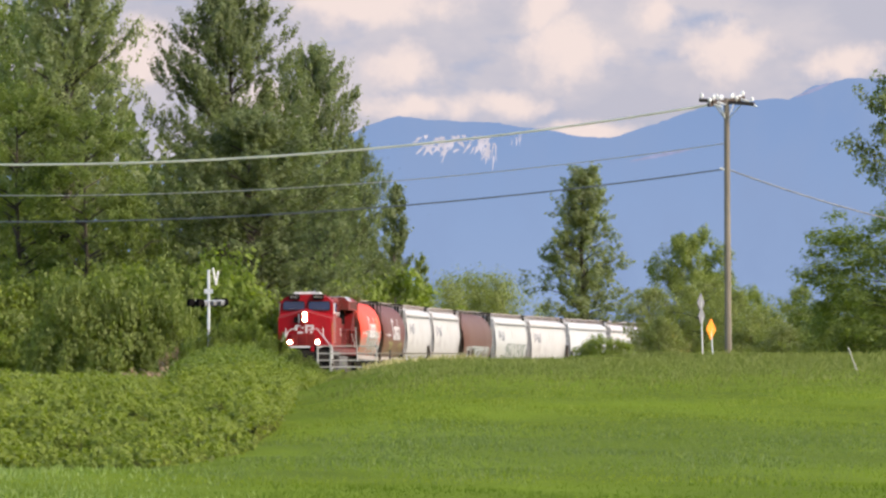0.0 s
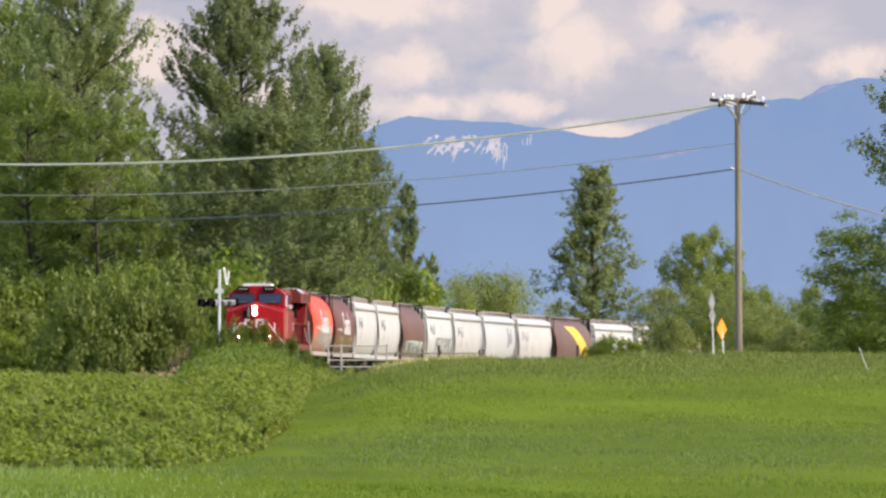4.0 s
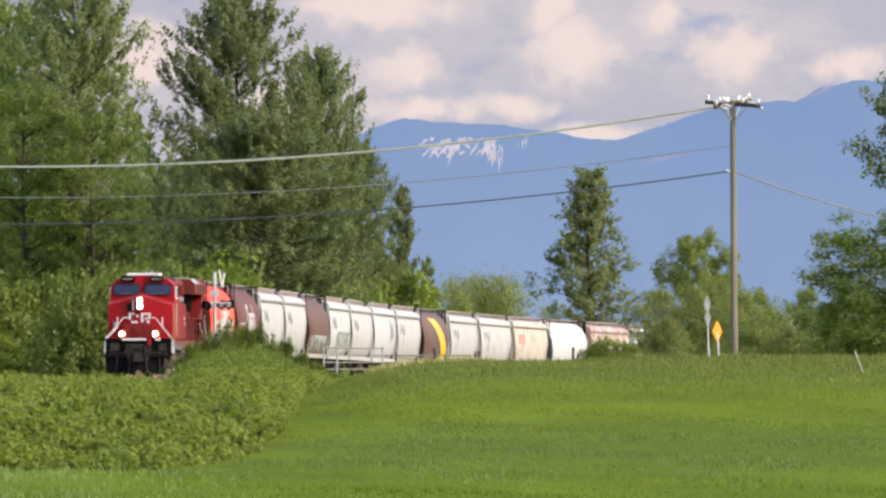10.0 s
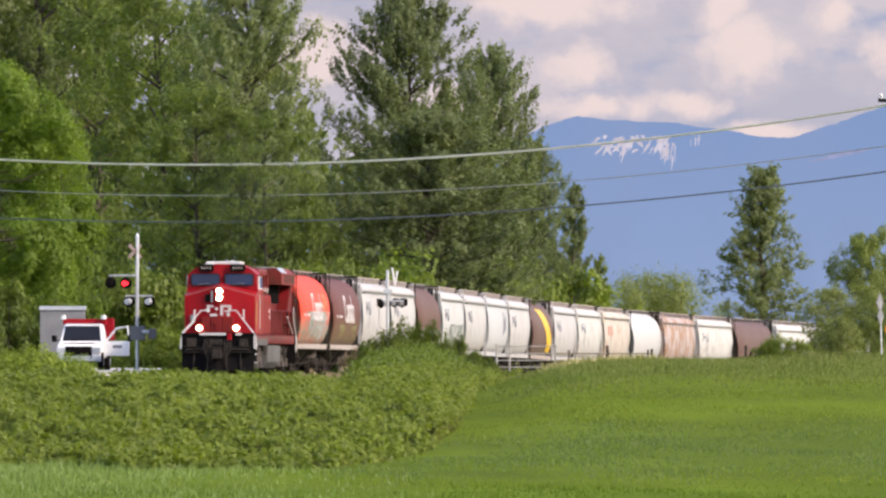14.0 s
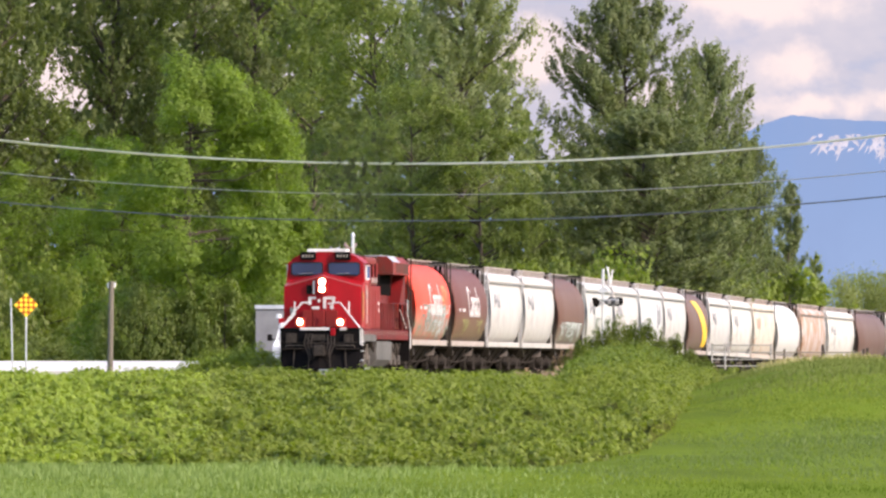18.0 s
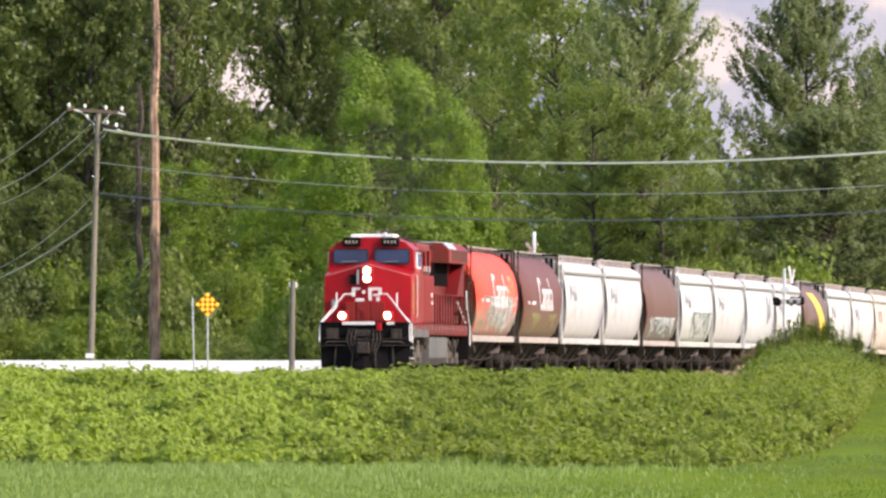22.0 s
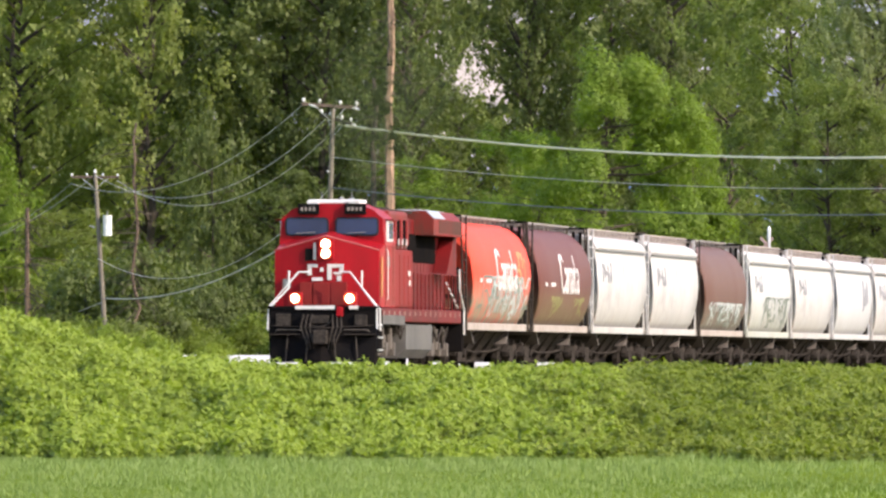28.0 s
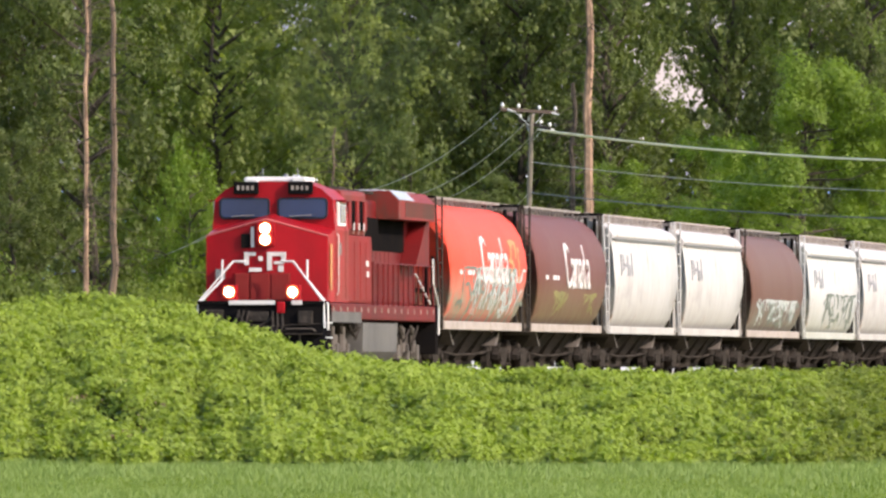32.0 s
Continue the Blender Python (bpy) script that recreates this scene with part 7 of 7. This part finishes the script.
def crossing_signal(u, base_v, top_v, d, label):
    base, top = at(u, base_v, d), at(u, top_v, d)
    z0 = min(base.z, float(ground_z(base.x, base.y)))
    z0 = base.z if base.z - z0 < 0.8 else z0
    sig = thing("crossing_signal", label, "crossing signal", "signals of the level crossing", loc=(base.x, base.y, z0))
    h = top.z - z0
    part("mast", rod(B(), (0, 0, -0.2), (0, 0, h), 0.075, n=10), M_GALV, sig, "galvanised steel mast")
    part("base_box", box(B(), -0.28, 0.28, -0.28, 0.28, -0.2, 0.35, 0.03), M_CERAMIC, sig)
    return sig, h


sig, h = crossing_signal(-74, 652, 420, 532, "level crossing signal with crossbuck and one lit red lamp")
s2 = 532 / FOCAL
mz = lambda v: EYE[2] + (LEVEL - v) * s2 - sig.location.z
for ang in (35, -35):
    bm = box(B(), -0.47, 0.47, -0.02, 0.02, -0.07, 0.07)
    bmesh.ops.transform(bm, matrix=Matrix.Translation((-0.1, -0.12, mz(445))) @ Matrix.Rotation(radians(48), 4, "Z") @ Matrix.Rotation(radians(ang), 4, "Y"), verts=bm.verts)
    part("crossbuck_blade", bm, M_BACK, sig, "weathered back of a crossbuck blade")
part("lamp_arm", rod(B(), (-1.2, -0.1, mz(488)), (0.0, -0.1, mz(488)), 0.04, n=6), M_GALV, sig)
flasher(sig, Vector((-1.12, -0.15, mz(501))), (-0.3, -1, 0))
flasher(sig, Vector((-0.47, -0.15, mz(501))), (-0.3, -1, 0), True)
part("lamp_arm", rod(B(), (-0.5, 0.1, mz(524)), (0.65, 0.1, mz(524)), 0.04, n=6), M_GALV, sig)
flasher(sig, Vector((-0.35, 0.15, mz(534))), (0.5, 1, 0), False, True)
flasher(sig, Vector((0.5, 0.15, mz(534))), (0.5, 1, 0), False, True)
part("gate_mechanism", box(B(), -0.3, 0.35, -0.25, 0.25, mz(602), mz(577), 0.05), M_GREY, sig, "grey gate motor box")
part("counterweight", box(B(), 0.45, 0.8, -0.1, 0.1, mz(600), mz(582), 0.03), M_GREY, sig)
part("gate_pivot", rod(B(), (0.2, -0.3, mz(588)), (0.5, -0.3, mz(588)), 0.08, n=8), M_GALV, sig)
part("bell", rod(B(), (0, 0, mz(420)), (0, 0, mz(413)), 0.1, 0.04, n=10), M_GALV, sig)

sig, h = crossing_signal(369, 662, 478, 590, "level crossing signal with dark lamps and raised arm")
s1 = 590 / FOCAL
mz = lambda v: (EYE[2] + (LEVEL - v) * s1 - sig.location.z)
part("gate_arm", rod(B(), (0.35, 0.2, mz(505)), (0.20, 0.2, mz(474)), 0.05, n=6), M_WHITE, sig, "stub of a raised white gate arm")
part("gate_arm", rod(B(), (0.35, 0.2, mz(505)), (0.45, 0.2, mz(480)), 0.04, n=6), M_WHITE, sig)
part("lamp_arm", rod(B(), (-0.75, -0.05, mz(533)), (0.75, -0.05, mz(533)), 0.045, n=6), M_GALV, sig)
for x in (-0.72, -0.3):
    flasher(sig, Vector((x, -0.15, mz(538))), (-0.8, -0.6, 0), disc=0.2)
for x in (0.3, 0.65):
    flasher(sig, Vector((x, 0.1, mz(537))), (0.7, 0.7, 0), disc=0.2)
part("cross_plate", box(B(), -0.2, 0.2, -0.1, -0.06, mz(520), mz(512)), M_GALV, sig)


# ---- white pickup truck waiting at the crossing, its door open ----
def build_pickup():
    g = at(-169, 654, 545)
    t = thing("pickup_truck", "white pickup truck with red equipment and open door at the crossing", "truck", loc=(g.x, g.y, EYE[2] + (LEVEL - 655.5) * 545 / FOCAL), rz=radians(-4))
    prof = [(-2.7, 0.55), (-2.75, 0.95), (-2.6, 1.12), (-1.15, 1.22), (-0.45, 1.92), (0.0, 2.0), (1.0, 2.0), (1.3, 1.9), (1.35, 1.25), (3.0, 1.25), (3.05, 0.55)]
    bm = side_prism(B(), prof, -0.98, 0.98)
    bmesh.ops.bevel(bm, geom=[e for e in bm.edges], offset=0.05, segments=2, affect="EDGES")
    for v in bm.verts:
        v.co.x *= 0.93 * (1 - 0.13 * max(0.0, v.co.z - 1.22) / 0.75)
    body = part("body", bm, M_CAR_WHITE, t)
    bm = B()
    vs = [bm.verts.new(p) for p in ((-0.83, -1.13, 1.26), (0.83, -1.13, 1.26), (0.73, -0.52, 1.89), (-0.73, -0.52, 1.89), (-0.83, -1.08, 1.24), (0.83, -1.08, 1.24), (0.73, -0.47, 1.87), (-0.73, -0.47, 1.87))]
    for ff in ((0, 1, 2, 3), (7, 6, 5, 4), (0, 4, 5, 1), (1, 5, 6, 2), (2, 6, 7, 3), (3, 7, 4, 0)):
        bm.faces.new([vs[i] for i in ff])
    part("windshield", bm, M_SCREEN, body, "dark windscreen")
    part("grille", box(B(), -0.58, 0.58, -2.79, -2.70, 0.62, 1.0, 0.03), M_BLACK, body, "black grille")
    part("bumper", box(B(), -0.98, 0.98, -2.92, -2.70, 0.38, 0.62, 0.04), M_GALV, body, "chrome front bumper")
    for x in (-0.78, 0.78):
        part("headlight", box(B(), x - 0.16, x + 0.16, -2.78, -2.68, 0.72, 0.98, 0.03), M_GALV, body)
    part("red_rack", box(B(), -0.92, 0.95, 0.4, 0.75, 1.98, 2.22, 0.04), M_RED, t, "red equipment rack behind the cab roof")
    part("red_box", box(B(), 0.7, 1.15, 1.5, 2.6, 1.3, 2.25, 0.04), M_RED, t, "red equipment box")
    for x in (-0.9, 0.85):
        part("rack_lamp", rod(B(), (x, 0.3, 2.2), (x, 0.3, 2.38), 0.13, 0.1, n=8), M_CERAMIC, t, "white rack lamp")
    part("mirror", rod(box(B(), -1.32, -1.10, -0.75, -0.65, 1.22, 1.5, 0.03), (-1.15, -0.7, 1.3), (-0.85, -0.7, 1.25), 0.02, n=6), M_BLACK, t, "black door mirror on its arm")
    part("mirror", rod(box(B(), 1.98, 2.18, -1.02, -0.93, 1.24, 1.52, 0.03), (2.02, -0.97, 1.3), (1.9, -0.93, 1.2), 0.02, n=6), M_BLACK, t, "black mirror on the open door")
    part("roof_edge", box(B(), -0.78, 0.78, -0.55, -0.40, 1.90, 1.985, 0.03), M_CAR_WHITE, t, "white roof edge over the windscreen")
    part("bonnet_crease", box(B(), -0.70, 0.70, -2.55, -1.3, 1.17, 1.205, 0.015), M_CAR_WHITE, body)
    part("wiper", rod(B(), (-0.55, -1.14, 1.30), (0.1, -1.12, 1.33), 0.012, n=5), M_BLACK, body)
    part("bull_bar", pipe(B(), [(-0.55, -2.95, 0.5), (-0.55, -2.98, 1.0), (0.55, -2.98, 1.0), (0.55, -2.95, 0.5)], 0.025), M_BLACK, body, "dark push bar before the grille")
    for x, y in ((-0.88, -1.75), (0.88, -1.75), (-0.88, 1.9), (0.88, 1.9)):
        w = part("wheel", rod(B(), (x - 0.12, y, 0.38), (x + 0.12, y, 0.38), 0.38, n=20), M_BLACK, t)
        part("rim", rod(B(), (x - 0.13, y, 0.38), (x + 0.13, y, 0.38), 0.2, n=12), M_GALV, w)
    # door swung open on the driver's side
    rot = Matrix.Translation((1.0, -0.75, 0)) @ Matrix.Rotation(radians(-12), 4, "Z")
    bm = box(B(), 0.0, 1.08, -0.05, 0.05, 0.62, 1.25, 0.03)
    bmesh.ops.transform(bm, matrix=rot, verts=bm.verts)
    door = part("door", bm, M_CAR_WHITE, t, "open white front door")
    bm = B()
    pipe(bm, [(0.03, 0, 1.24), (0.5, 0, 1.80), (1.0, 0, 1.88), (1.06, 0, 1.24)], 0.045)
    bmesh.ops.transform(bm, matrix=rot, verts=bm.verts)
    part("window_frame", bm, M_CAR_WHITE, door)
    bm = box(B(), 0.35, 0.75, -0.06, -0.045, 0.95, 1.08)
    bmesh.ops.transform(bm, matrix=rot, verts=bm.verts)
    part("door_marking", bm, M_MARK, door, "faded grey bar")
    return t


build_pickup()
g = at(-204, 654, 575)
trailer = thing("equipment_shed", "plain grey metal equipment shed with a pale roof edge", "shed", loc=(g.x, g.y, EYE[2] + (LEVEL - 656) * 575 / FOCAL))
part("wall", box(B(), -1.08, 0.96, 0, 3.0, 0, 2.75, 0.02), M_GREY, trailer, "flat grey wall")
part("roof", box(B(), -1.12, 1.0, -0.08, 3.1, 2.75, 2.93, 0.03), M_GALV, trailer, "pale metal roof edge")
g = at(1398, 590, 905)
house = thing("far_shed", "small white-roofed building far behind shrubs", "building", loc=(g.x, g.y, float(ground_z(g.x, g.y))))
hz = at(1398, 578, 905).z - house.location.z
part("wall", box(B(), -1.2, 1.2, 0, 3, 0, hz, 0.02), M_GREY, house)
part("roof", box(B(), -1.35, 1.35, -0.2, 3.2, hz, hz + 0.35, 0.05), M_WHITE, house, "pale roof")


# ---- what moves ----
def motions():
    times = [i * 2.0 for i in range(17)]
    for ob, back, half in TRAIN:
        rows = []
        for t in times:
            s = NOSE_S - SPEED * t - GAIN * t * (t - 32) + back
            a, b = on_line(s - half), on_line(s + half)
            p, d = (a + b) / 2, a - b
            turn = Matrix.Rotation(math.atan2(d.x, -d.y), 4, "Z") @ Matrix.Rotation(-math.asin(d.z / d.length), 4, "X")
            rows.append((t, Matrix.Translation(p) @ turn))
        walk(ob, rows)


motions()
